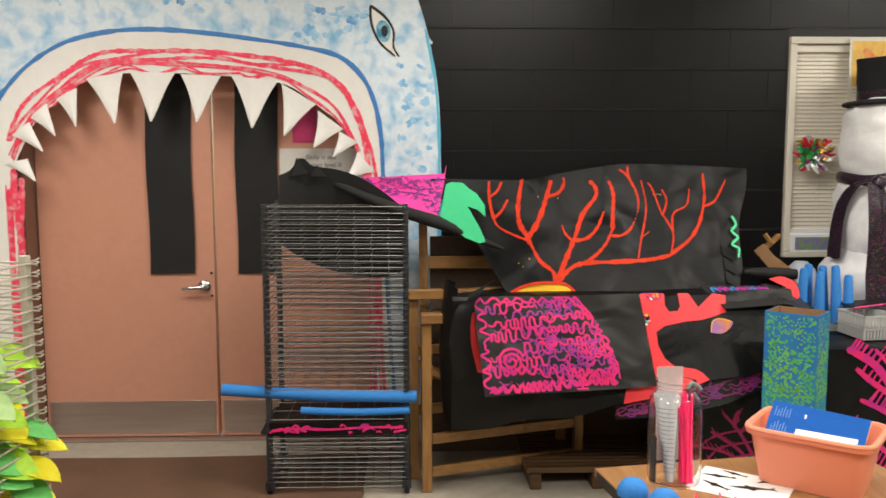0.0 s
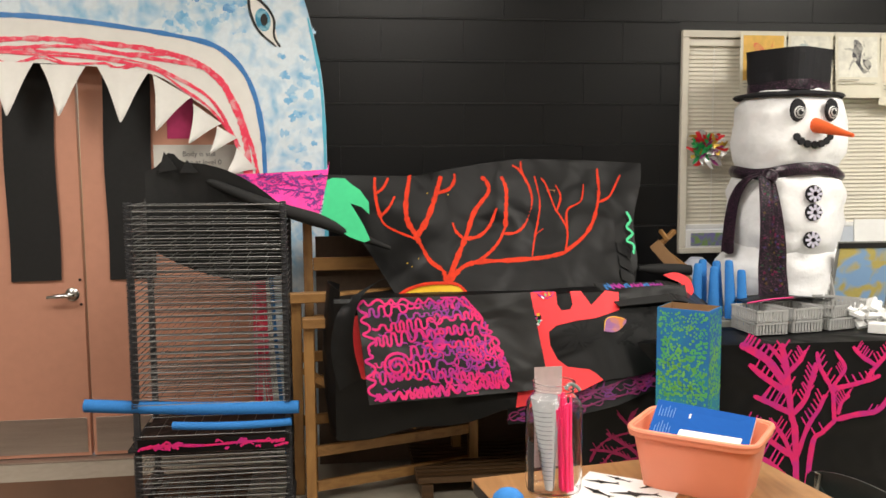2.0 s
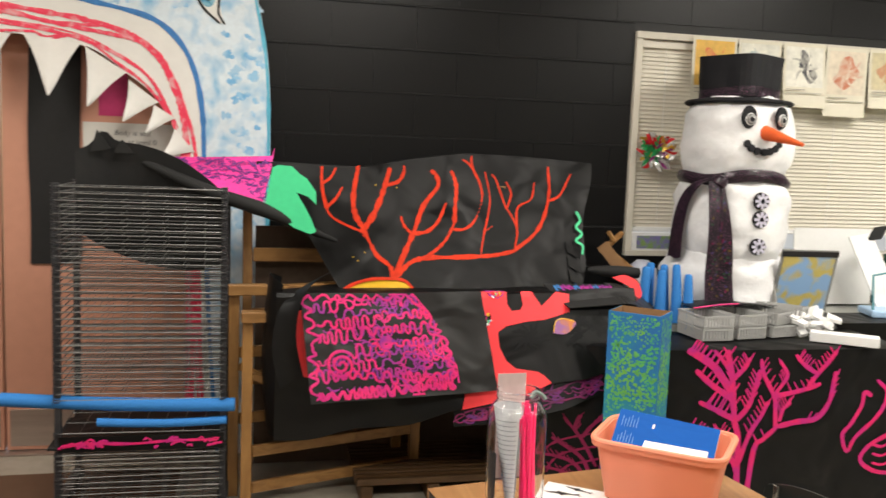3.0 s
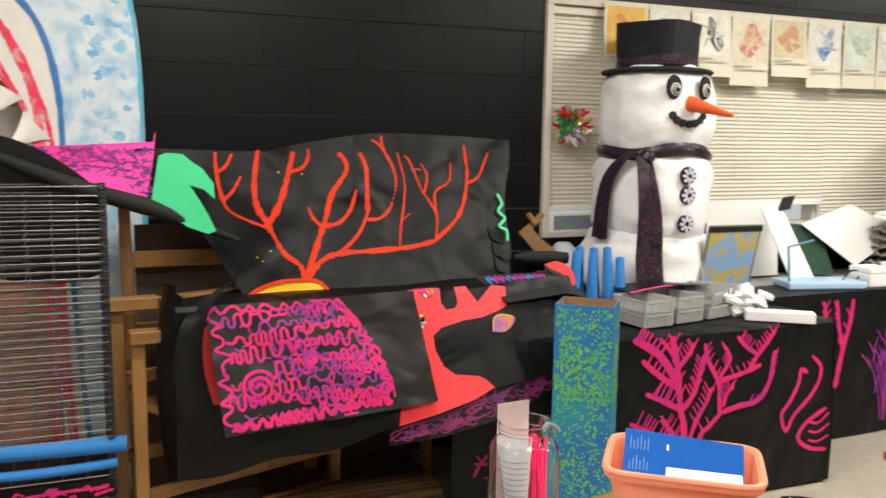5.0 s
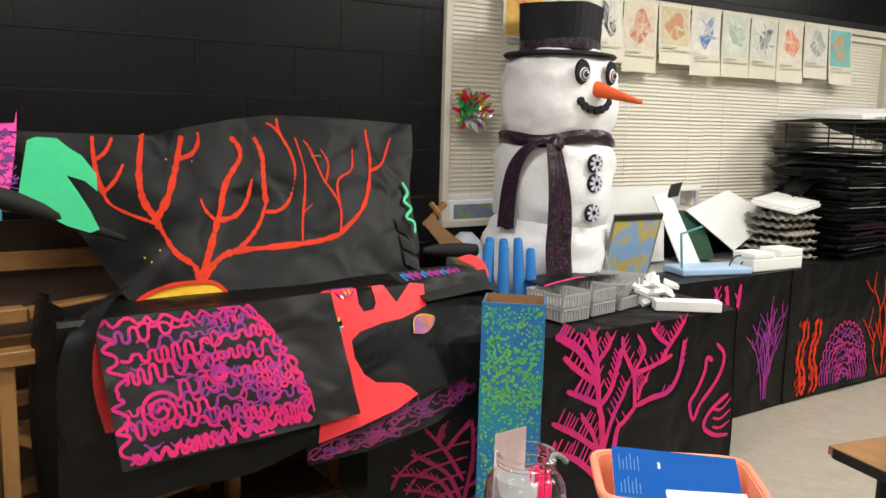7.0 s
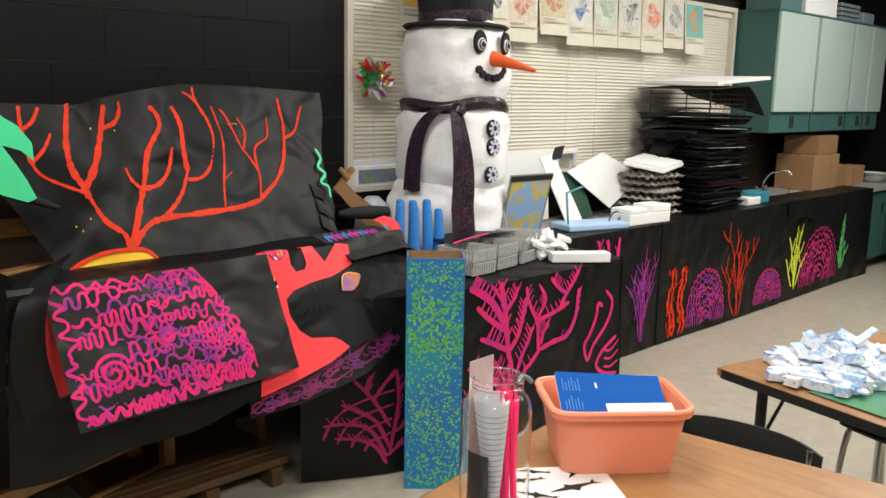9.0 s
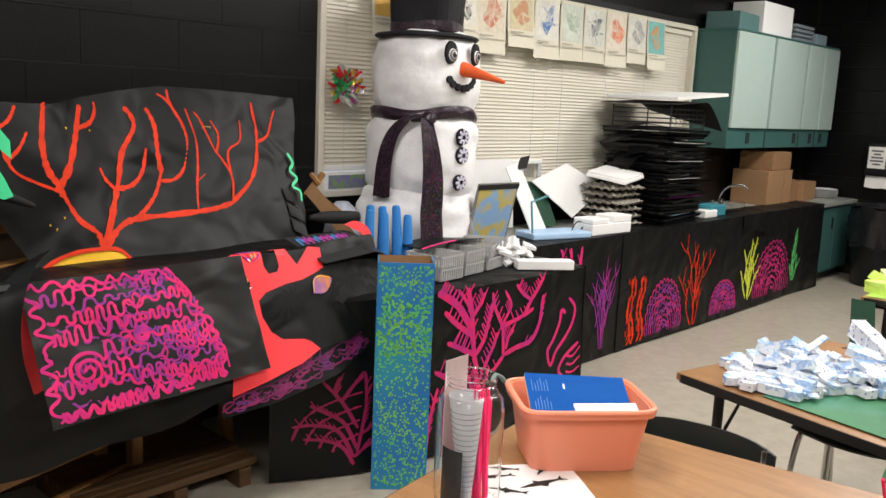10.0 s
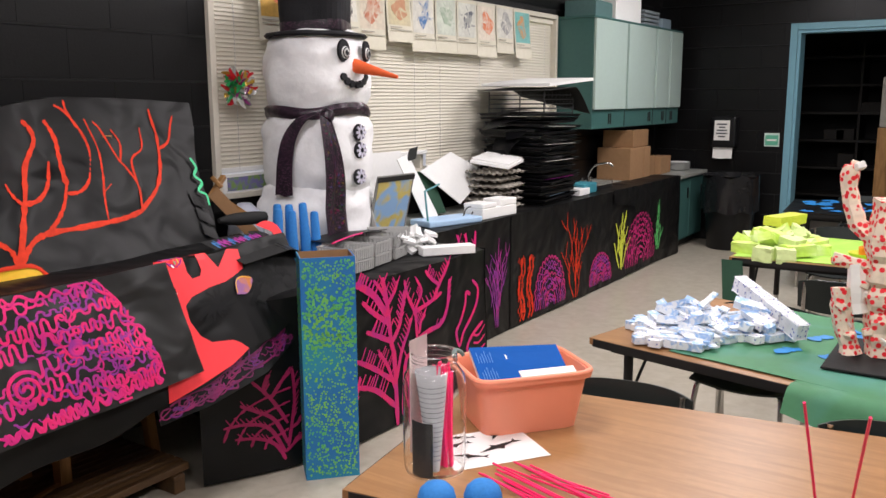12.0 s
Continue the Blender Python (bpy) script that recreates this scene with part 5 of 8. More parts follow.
    bush(fn, 5.38, 0.03, 0.50, 0.28, CORAL_RED, skirt, 0.012, 2, 3, 6)
    domed(fn, 5.83, 0.03, 0.19, 0.23, PURPLE, skirt)
    skirt, fn = skirts[2]
    bush(fn, 6.24, 0.10, 0.44, 0.26, YELLOW_GREEN, skirt, 0.022, 3, 2, 5)
    comb(fn, [(6.25, 0.08), (6.26, 0.3), (6.34, 0.55)], YELLOW_GREEN, skirt, 0.022, 6, 0.07, 0)
    domed(fn, 6.68, 0.05, 0.33, 0.42, MAGENTA_DARK, skirt, 0.010)
    comb(fn, [(7.10, 0.16), (7.09, 0.34), (7.12, 0.56)], LEAF_GREEN, skirt, 0.022, 6, 0.05, 0)
    bush(fn, 7.12, 0.12, 0.36, 0.16, LEAF_GREEN, skirt, 0.018, 4, 2, 3)

    # Sink with a bent tap.
    tap = thing("sink_tap", "chrome gooseneck tap at the counter sink", "tap", (6.55, 4.85, COUNTER_Z))
    part("spout", tube(B(), curve([(6.55, 4.86, 0.72), (6.55, 4.86, 0.80), (6.55, 4.80, 0.88), (6.58, 4.70, 0.90), (6.60, 4.66, 0.875)], 5), 0.009, 10), CHROME, tap, "", True)
    for x in (6.47, 6.63):
        part("tap_handle", lathe(B(), [(0.018, 0), (0.014, 0.03), (0.02, 0.04), (0.018, 0.055)], 12, pose(x, 4.88, COUNTER_Z)), CHROME, tap)


counter_run()


def covered_table():
    table = thing("covered_table", "low table wholly covered in black paper painted with pink corals", "table", (2.8, 4.2, 0))
    part("tabletop", cube(B(), 2.40, 3.46, 4.10, 4.42, 0.665, 0.693), TABLE, table)
    for x in (2.45, 3.41):
        for y in (4.13, 4.39):
            part("leg", tube(B(), [(x, y, 0), (x, y, 0.665)], 0.016, 10), CHROME, table)
    cover = thing("table_cover", "black paper table cover painted with pink branching corals", "paper cover", (2.8, 4.1, 0))
    yfront = lambda x: float(np.interp(x, [1.87, 2.15, 2.45, 3.5], [4.31, 4.17, 4.08, 4.055]))

    def fn(u, v, lift=0.0):
        return Vector((u, yfront(u) + 0.010 * noise.noise(Vector((1.6 * u, 1.5 * v, 7))) - 0.012 * (0.7 - v) - lift, v))

    def whole(s, t):
        u = 1.87 + 1.635 * s
        if t > 0.7:
            d = (t - 0.7) / 0.3
            p = fn(u, 0.699)
            return Vector((u, p.y + (4.425 - p.y) * d, 0.699 + 0.003 * math.sin(9 * u) * d))
        return fn(u, 0.012 + 0.687 * t / 0.7)
    part("front_and_top", sheet(B(), whole, 44, 26, 0.0012), BLACK_PAPER, cover, "creased black paper", True)
    part("end", sheet(B(), lambda s, t: Vector((3.505 + 0.006 * math.sin(6 * t), 4.055 - 0.012 * (1 - t) + 0.37 * s, 0.012 + 0.687 * t)), 8, 12, 0.0012), BLACK_PAPER, cover, "", True)
    near = (([(2.76, 0.01), (2.748, 0.315), (2.73, 0.392), (2.717, 0.491), (2.706, 0.576), (2.688, 0.662), (2.68, 0.694)], 0.029, 6, 0.05, 0), ([(2.706, 0.52), (2.624, 0.623), (2.541, 0.676), (2.503, 0.694)], 0.034, 7, 0.055, 1), ([(2.71, 0.49), (2.611, 0.555), (2.544, 0.612)], 0.027, 4, 0.04, 1),
            ([(2.73, 0.40), (2.649, 0.442), (2.566, 0.48)], 0.025, 6, 0.075, 1), ([(2.70, 0.56), (2.758, 0.617), (2.783, 0.661)], 0.022, 5, 0.045, 0), ([(2.73, 0.392), (2.785, 0.455), (2.809, 0.525), (2.829, 0.61)], 0.024, 8, 0.05, 0), ([(2.70, 0.60), (2.66, 0.65), (2.62, 0.692)], 0.018, 3, 0.03, 0))
    low = (([(2.74, 0.22), (2.61, 0.31), (2.50, 0.37)], 0.026, 8, 0.06, 1), ([(2.75, 0.10), (2.62, 0.21), (2.49, 0.26)], 0.026, 8, 0.06, 1), ([(2.76, 0.16), (2.70, 0.30), (2.64, 0.37)], 0.020, 6, 0.05, 0), ([(2.75, 0.2), (2.80, 0.34), (2.85, 0.42), (2.87, 0.475)], 0.022, 7, 0.05, 0))
    far = (([(2.80, 0.05), (2.824, 0.274), (2.864, 0.317), (2.923, 0.369)], 0.024, 2, 0.04, -1), ([(2.915, 0.36), (2.91, 0.44), (2.90, 0.498), (2.847, 0.592), (2.832, 0.655)], 0.021, 8, 0.045, 1), ([(2.90, 0.498), (2.98, 0.511), (3.06, 0.53), (3.112, 0.548)], 0.022, 5, 0.045, -1), ([(3.05, 0.53), (3.089, 0.584), (3.143, 0.641), (3.179, 0.688)], 0.022, 7, 0.045, 0),
           ([(3.09, 0.59), (3.028, 0.63), (2.987, 0.672)], 0.020, 6, 0.045, 1), ([(2.905, 0.51), (2.94, 0.554), (2.956, 0.589), (2.915, 0.65)], 0.018, 7, 0.045, -1), ([(2.923, 0.369), (3.008, 0.387), (3.103, 0.401), (3.157, 0.471), (3.171, 0.547), (3.179, 0.60)], 0.024, 11, 0.04, 1), ([(2.93, 0.39), (2.945, 0.44), (2.98, 0.47)], 0.018, 5, 0.045, 0))
    for pts, w, teeth, long, s in near + low + far:
        comb(fn, pts, PINK, cover, w, teeth, long, s)
    part("pink_loop", stroke(B(), [(3.36, 0.49), (3.325, 0.505), (3.312, 0.447), (3.268, 0.373), (3.23, 0.326), (3.257, 0.254), (3.294, 0.315), (3.373, 0.383), (3.42, 0.445), (3.43, 0.51), (3.38, 0.56)], 0.019, fn, 0.003, 0.9), PINK, cover)
    part("pink_loop", stroke(B(), [(3.47, 0.33), (3.362, 0.275), (3.324, 0.214), (3.39, 0.165), (3.48, 0.15)], 0.020, fn, 0.003, 0.9), PINK, cover)
    for k in range(3):
        part("pink_rung", stroke(B(), [(3.38, 0.20 + 0.04 * k), (3.43, 0.19 + 0.04 * k), (3.49, 0.21 + 0.05 * k)], 0.014, fn, 0.003), PINK, cover)
    # Fan coral low down beside the tall box, its colour darkened for shade.
    for pts, s in (([(2.157, 0.05), (2.12, 0.12), (2.057, 0.157), (1.979, 0.17)], -1), ([(2.157, 0.08), (2.10, 0.19), (2.019, 0.222), (1.942, 0.221)], -1), ([(2.17, 0.11), (2.12, 0.22), (2.059, 0.265), (2.002, 0.30)], -1), ([(2.171, 0.195), (2.11, 0.307), (2.043, 0.39)], -1), ([(2.17, 0.10), (2.19, 0.20), (2.203, 0.291), (2.198, 0.41)], 1),
                   ([(2.11, 0.307), (2.151, 0.369), (2.19, 0.40)], 1), ([(2.10, 0.32), (2.085, 0.35), (2.102, 0.405)], 1), ([(2.20, 0.33), (2.257, 0.40)], 1), ([(2.157, 0.08), (2.20, 0.11), (2.251, 0.135)], 1), ([(2.18, 0.17), (2.22, 0.19), (2.254, 0.25)], 1)):
        comb(fn, pts, FAN_SHADED, cover, 0.015, 7, 0.036, s)
    for r in (0.09, 0.14, 0.19, 0.24):
        part("fan_web", stroke(B(), [(2.165 + r * math.sin(a), 0.07 + r * 1.1 * math.cos(a) + 0.008 * math.sin(5 * a)) for a in np.linspace(-1.2, 0.1, 9)], 0.009, fn, 0.0035, 0.9, 0.4), FAN_SHADED, cover)
    for x in (2.40, 2.46):
        comb(fn, [(x, 0.02), (x + 0.02, 0.16), (x + 0.06, 0.30)], PINK, cover, 0.02, 5, 0.045, 0)


covered_table()


# ---- snowman ----
def snowman():
    bm = B()

    def cushion(cx, cy, cz, a, b, c, pw, seed, slot=0, nu=48, nv=28):
        sgn = lambda t, p: math.copysign(abs(t) ** p, t)
        rings = []
        for j in range(nv + 1):
            f = math.pi * (j / nv - 0.5)
            row = []
            for i in range(nu):
                t = 2 * math.pi * i / nu
                d = Vector((sgn(math.cos(f), pw) * sgn(math.cos(t), 0.92), sgn(math.cos(f), pw) * sgn(math.sin(t), 0.92), sgn(math.sin(f), 0.85)))
                k = 1 + 0.065 * noise.noise(d * 2.2 + Vector((seed, 0, 0))) + 0.045 * noise.noise(d * 4.5 + Vector((0, seed, 0))) + 0.014 * noise.noise(d * 11 + Vector((0, 0, seed)))
                row.append(bm.verts.new((cx + a * d.x * k, cy + b * d.y * k, cz + c * d.z * (1 + 0.3 * (k - 1)))))
            rings.append(row)
        for p, q in zip(rings, rings[1:]):
            for i in range(nu):
                fc = bm.faces.new((p[i], p[(i + 1) % nu], q[(i + 1) % nu], q[i]))
                fc.material_index, fc.smooth = slot, True

    cushion(3.02, 4.735, 0.875, 0.286, 0.262, 0.180, 0.30, 1)
    cushion(3.035, 4.728, 1.18, 0.262, 0.258, 0.225, 0.30, 5)
    cushion(3.045, 4.728, 1.555, 0.250, 0.243, 0.212, 0.34, 9)

    def disc(c, r, h, slot, n=20, tilt=0.0):
        m = pose(*c, 90, 0, tilt)
        a = [bm.verts.new(m @ Vector((r[0] * math.cos(2 * math.pi * k / n), r[1] * math.sin(2 * math.pi * k / n), 0))) for k in range(n)]
        b = [bm.verts.new(m @ Vector((0.9 * r[0] * math.cos(2 * math.pi * k / n), 0.9 * r[1] * math.sin(2 * math.pi * k / n), h))) for k in range(n)]
        fs = [bm.faces.new(b)] + [bm.faces.new((a[k], a[(k + 1) % n], b[(k + 1) % n], b[k])) for k in range(n)]
        for fc in fs:
            fc.material_index = slot
    # Eyes, mouth, nose and buttons.
    for x, y, t in ((2.955, 4.485, -8), (3.112, 4.482, 14)):
        disc((x, y + 0.006, 1.658), (0.036, 0.052), 0.012, 1, 24, t)
        disc((x + 0.004, y - 0.006, 1.648), (0.025, 0.028), 0.005, 2, 20, t)
        disc((x + 0.004, y - 0.0105, 1.648), (0.0215, 0.0245), 0.004, 1, 20, t)
        disc((x + 0.004, y - 0.014, 1.648), (0.0185, 0.0205), 0.002, 5, 16, t)
        disc((x + 0.005, y - 0.0155, 1.648), (0.0115, 0.0125), 0.003, 1, 16, t)
        disc((x + 0.010, y - 0.019, 1.655), (0.0035, 0.0035), 0.002, 2, 10, t)
    for k in range(7):
        a = -1.15 + 2.3 * k / 6
        disc((3.035 + 0.085 * math.sin(a), 4.482 + 0.012 * abs(a), 1.545 - 0.062 * math.cos(a) + 0.02), (0.017, 0.018), 0.014, 1, 9, 10 * a)
    ring = []
    for k in range(9):
        t = k / 8
        c = Vector((3.045 + 0.050 * t, 4.50 - 0.215 * t, 1.592 - 0.055 * t))
        r = 0.031 * (1 - 0.85 * t) + 0.003
        m = look(c, c + Vector((0.22, -0.95, -0.24)))
        row = [bm.verts.new(m @ Vector((r * math.cos(2 * math.pi * i / 14), r * math.sin(2 * math.pi * i / 14), 0))) for i in range(14)]
        if ring:
            for i in range(14):
                fc = bm.faces.new((ring[i], ring[(i + 1) % 14], row[(i + 1) % 14], row[i]))
                fc.material_index, fc.smooth = 3, True
        ring = row
    bm.faces.new(ring).material_index = 3
    for z, y in ((1.283, 4.466), (1.20, 4.463), (1.075, 4.47)):
        disc((3.035, y + 0.008, z), (0.040, 0.040), 0.012, 1, 20)
        for k in range(4):
            a = math.pi * k / 4
            m = pose(3.035, y - 0.006, z, 90, 0, 0) @ pose(0, 0, 0, 0, 0, math.degrees(a))
            q = [bm.verts.new(m @ Vector(p)) for p in ((-0.036, -0.006, 0), (0.036, -0.006, 0), (0.036, 0.006, 0), (-0.036, 0.006, 0), (-0.036, -0.006, 0.004), (0.036, -0.006, 0.004), (0.036, 0.006, 0.004), (-0.036, 0.006, 0.004))]
            for f4 in ((4, 5, 6, 7), (0, 1, 5, 4), (1, 2, 6, 5), (2, 3, 7, 6), (3, 0, 4, 7)):
                bm.faces.new([q[i] for i in f4]).material_index = 4
    ob = solid("snowman_figure", bm, [SNOW, HAT_BLACK, WHITE_BOARD, NOSE, BUTTON_W, BASKET], "stuffed white batting snowman with orange nose, standing on the counter", "snowman figure")
    ob.data.set_sharp_from_angle(angle=radians(50))
    hat = thing("top_hat", "black fabric top hat with a sparkling band, on the snowman", "hat", (3.03, 4.73, 1.72))

    def crown(s, t):
        a = 2 * math.pi * s
        k = (abs(math.cos(a)) ** 5 + abs(math.sin(a)) ** 5) ** -0.2
        r = (0.148 + 0.012 * t + 0.004 * noise.noise(Vector((3 * math.cos(a), 3 * math.sin(a), 3 * t)))) * k
        return Vector((3.038 + r * math.cos(a + 0.5), 4.725 + r * math.sin(a + 0.5), 1.738 + 0.208 * t))
    bm = sheet(B(), crown, 48, 8)
    bmesh.ops.remove_doubles(bm, verts=bm.verts, dist=0.0005)
    top = [e for e in bm.edges if e.is_boundary and min(v.co.z for v in e.verts) > 1.94]
    bmesh.ops.edgeloop_fill(bm, edges=top)
    part("crown", bm, HAT_BLACK, hat, "slightly boxy crown")
    band = sheet(B(), lambda s, t: Vector((3.038, 4.725, 1.752)) + (crown(s, 0.1) - Vector((3.038, 4.725, 1.738 + 0.0208))) * 1.03 + Vector((0, 0, 0.045 * t + 0.006 * math.sin(12 * s))), 48, 3, 0.002)
    part("band", band, SEQUIN, hat, "iridescent mesh band")
    part("brim", lathe(B(), [(0.05, 1.742), (0.18, 1.738), (0.243, 1.722), (0.253, 1.732), (0.243, 1.742), (0.18, 1.752), (0.05, 1.752)], 40, pose(3.038, 4.725, 0) @ Matrix.Diagonal((1.0, 0.95, 1, 1))), HAT_BLACK, hat, "drooping brim", True)
    scarf = thing("scarf", "black iridescent mesh scarf tied round the snowman's neck", "scarf", (2.85, 4.5, 1.37))
    loop = sheet(B(), lambda s, t: Vector((3.038 + (0.247 + 0.012 * math.sin(math.pi * t) + 0.010 * noise.noise(Vector((14 * s, 5 * t, 0)))) * math.cos(2 * math.pi * s), 4.728 + (0.240 + 0.012 * math.sin(math.pi * t) + 0.010 * noise.noise(Vector((14 * s, 5 * t, 0)))) * math.sin(2 * math.pi * s), 1.343 + 0.056 * t + 0.010 * noise.noise(Vector((9 * s, 3, 0))) + 0.012 * math.sin(2 * math.pi * s * 3) + 0.016 * math.cos(2 * math.pi * s + 2))), 60, 5, 0.004)
    part("neck_loop", loop, SEQUIN, scarf, "", True)
    tail = lambda s, t: Vector((2.815 + 0.13 * (s - 0.5) * (0.60 + 0.55 * t) + 0.035 * t, 4.487 - 0.025 * math.sin(math.pi * min(1, t * 1.3)) - 0.030 * t + 0.008 * math.sin(9 * s + 4 * t), 1.365 - 0.55 * t))
    part("front_tail", sheet(B(), tail, 10, 24, 0.003), SEQUIN, scarf, "", True)
    drop = curve([(2.825, 4.53, 1.375), (2.775, 4.59, 1.345), (2.748, 4.64, 1.27), (2.738, 4.665, 1.17), (2.732, 4.67, 1.07), (2.728, 4.67, 1.0)], 5)
    side = lambda s, t: Vector(drop[min(int(t * (len(drop) - 1)), len(drop) - 1)]) + Vector((0.016 * (s - 0.5), -0.085 * (s - 0.5) * (0.7 + 0.4 * t), 0.004 * math.sin(8 * s)))
    for k in range(70):
        a, b = random.uniform(0.08, 0.9), random.uniform(0.05, 0.95)
        spot = [(a + 0.07 * random.uniform(0.4, 1) * math.cos(w), b + 0.016 * random.uniform(0.3, 1) * math.sin(w)) for w in np.linspace(0, 6.28, 9)[:-1]]
        part("glitter_patch", plate(B(), spot, lambda u, v, l: tail(min(max(u, 0), 1), min(max(v, 0), 1)) + Vector((0, -0.0042 - l - 0.00004 * k, 0)), 0.0004), SEQUIN_DABS[k % 4], scarf)
    part("side_tail", sheet(B(), side, 8, 25, 0.003), SEQUIN, scarf, "", True)
    part("knot", lathe(B(), [(0.008, -0.03), (0.03, -0.02), (0.035, 0), (0.03, 0.02), (0.008, 0.03)], 14, pose(2.835, 4.492, 1.365, 0, 30)), SEQUIN, scarf, "", True)


snowman()


# ---- things on the table and counter ----
def basket(m):
    """A small open plastic basket with slotted sides."""
    ob = thing("plastic_basket", "small grey-white slotted plastic basket on the black table", "basket", tuple(m.translation), "plastic baskets")
    w, d, h = 0.075, 0.10, 0.052
    part("floor", cube(B(), -w + 0.008, w - 0.008, -d + 0.008, d - 0.008, 0, 0.003, m), BASKET, ob)
    bm = B()
    for z, g in ((h - 0.007, 0.0), (0.0, -0.008)):
        for a, b, c, e in ((-w - g, w + g, -d - g, -d - g + 0.004), (-w - g, w + g, d + g - 0.004, d + g), (-w - g, -w - g + 0.004, -d - g, d + g), (w + g - 0.004, w + g, -d - g, d + g)):
            cube(bm, a, b, c, e, z, z + 0.008, m)
    part("rim", bm, BASKET, ob)
    bm = B()
    for k in range(10):
        x = -w + 0.008 + (2 * w - 0.016) * k / 9
        for y in (-d + 0.001, d - 0.004):
            cube(bm, x - 0.0045, x + 0.0045, y, y + 0.003, 0.003, h - 0.005, m)
    for k in range(12):
        y = -d + 0.010 + (2 * d - 0.02) * k / 11
        for x in (-w + 0.001, w - 0.004):
            cube(bm, x, x + 0.003, y - 0.005, y + 0.005, 0.003, h - 0.005, m)
    part("slotted_sides", bm, BASKET, ob)["kind"] = "stuff"
    return ob


for bx, by, bz, br in ((2.69, 4.28, 0.704, 4), (2.69, 4.28, 0.757, 5), (2.86, 4.31, 0.704, 8), (2.86, 4.31, 0.757, 9), (3.03, 4.34, 0.704, 14), (3.02, 4.35, 0.757, 28), (3.12, 4.37, 0.775, 40)):
    basket(pose(bx, by, bz, 0, 0 if bz < 0.77 else 6, br))
sheet_fn = lambda u, v: Vector((2.66 + 0.42 * u, 4.33 + 0.16 * v, 0.818 + 0.02 * u * (1 - v) + 0.01 * math.sin(4 * u)))
black_tray = solid("black_paper_sheet", sheet(B(), sheet_fn, 10, 5, 0.002), BLACK_PAPER, "black paper with a pink edge lying on the baskets", "paper")
part("pink_edge", tube(B(), [sheet_fn(u, -0.01) for u in np.linspace(0, 0.5, 6)], 0.004, 6), PINK, black_tray)

for k, (nx, ny, nh) in enumerate(((2.50, 4.50, 0.25), (2.545, 4.545, 0.262), (2.575, 4.48, 0.235), (2.62, 4.53, 0.255), (2.655, 4.47, 0.262), (2.70, 4.45, 0.248))):
    bm = lathe(B(), [(0.027, 0), (0.027, 0.01), (0.018, nh - 0.012), (0.014, nh - 0.002), (0.006, nh)], 18, pose(nx, ny, COUNTER_Z + 0.008 if ny > 4.46 else TABLE_Z, random.uniform(-3, 3), random.uniform(-3, 3)))
    solid("foam_spike", bm, NOODLE, "upright tapered blue foam spike on the black table", "foam spike", "foam spikes", smooth=True)

strip_m = pose(3.25, 4.118, 0.703, 0, 0, -36)
solid("white_foam_strip", cube(B(), -0.135, 0.135, -0.035, 0.035, 0, 0.042, strip_m, 0.004), WHITE_BOARD, "white foam strip lying on the black table", "foam strip")


def scraps():
    for k in range(22):
        t = k / 21
        c = Vector((3.20 + random.uniform(-0.08, 0.09), 4.24 + random.uniform(-0.05, 0.07), 0.715 + 0.11 * abs(math.sin(2.2 * t)) * random.uniform(0.3, 1)))
        m = pose(*c, random.uniform(-40, 40), random.uniform(-40, 40), random.uniform(0, 180))
        bm = cube(B(), -0.03, 0.03, -0.018, 0.018, -0.008, 0.008, m)
        bmesh.ops.subdivide_edges(bm, edges=bm.edges, cuts=1)
        for v in bm.verts:
            v.co += 0.006 * noise.noise_vector(v.co * 40)
        solid("crumpled_scrap", bm, WHITE_BOARD, "crumpled white paper scrap heaped on the black table", "paper scrap", "paper scraps")


scraps()


def standing_picture():
    pic = thing("picture_stand", "watercolour picture on a grey cardboard stand", "picture", (3.3, 4.5, COUNTER_Z))
    lean = pose(3.30, 4.53, 0.735, 14, 0, -4)
    part("board", cube(B(), -0.14, 0.14, -0.004, 0.004, 0, 0.34, lean), paint("grey_board", (0.22, 0.22, 0.21), 0.7), pic)
    part("print", cube(B(), -0.128, 0.128, -0.006, -0.004, 0.01, 0.31, lean), blotted("watercolour_print", (0.56, 0.46, 0.14), (0.26, 0.44, 0.70), 11, 0.42, 0.56, 0.5, detail=2), pic, "blue and olive watercolour")
    part("top_band", cube(B(), -0.14, 0.14, -0.008, -0.004, 0.31, 0.335, lean), INK, pic)
    bm = B()
    plate(bm, [(4.44, 0.73), (4.66, 0.73), (4.55, 1.06)], lambda u, v, l: Vector((3.15 + l, u, v)), 0.006)
    part("side_wing", bm, paint("grey_wing", (0.34, 0.33, 0.31), 0.7), pic)


standing_picture()


def board(name, corners, mat, label, thick=0.006):
    """A thin board through four corners."""
    a, b, c, d = [Vector(p) for p in corners]
    n = (b - a).cross(d - a).normalized() * thick
    bm = B()
    v = [bm.verts.new(p + o) for o in (Vector((0, 0, 0)), n) for p in (a, b, c, d)]
    for f in ((3, 2, 1, 0), (4, 5, 6, 7), (0, 1, 5, 4), (1, 2, 6, 5), (2, 3, 7, 6), (3, 0, 4, 7)):
        bm.faces.new([v[i] for i in f])
    return solid(name, bm, mat, label, "board")


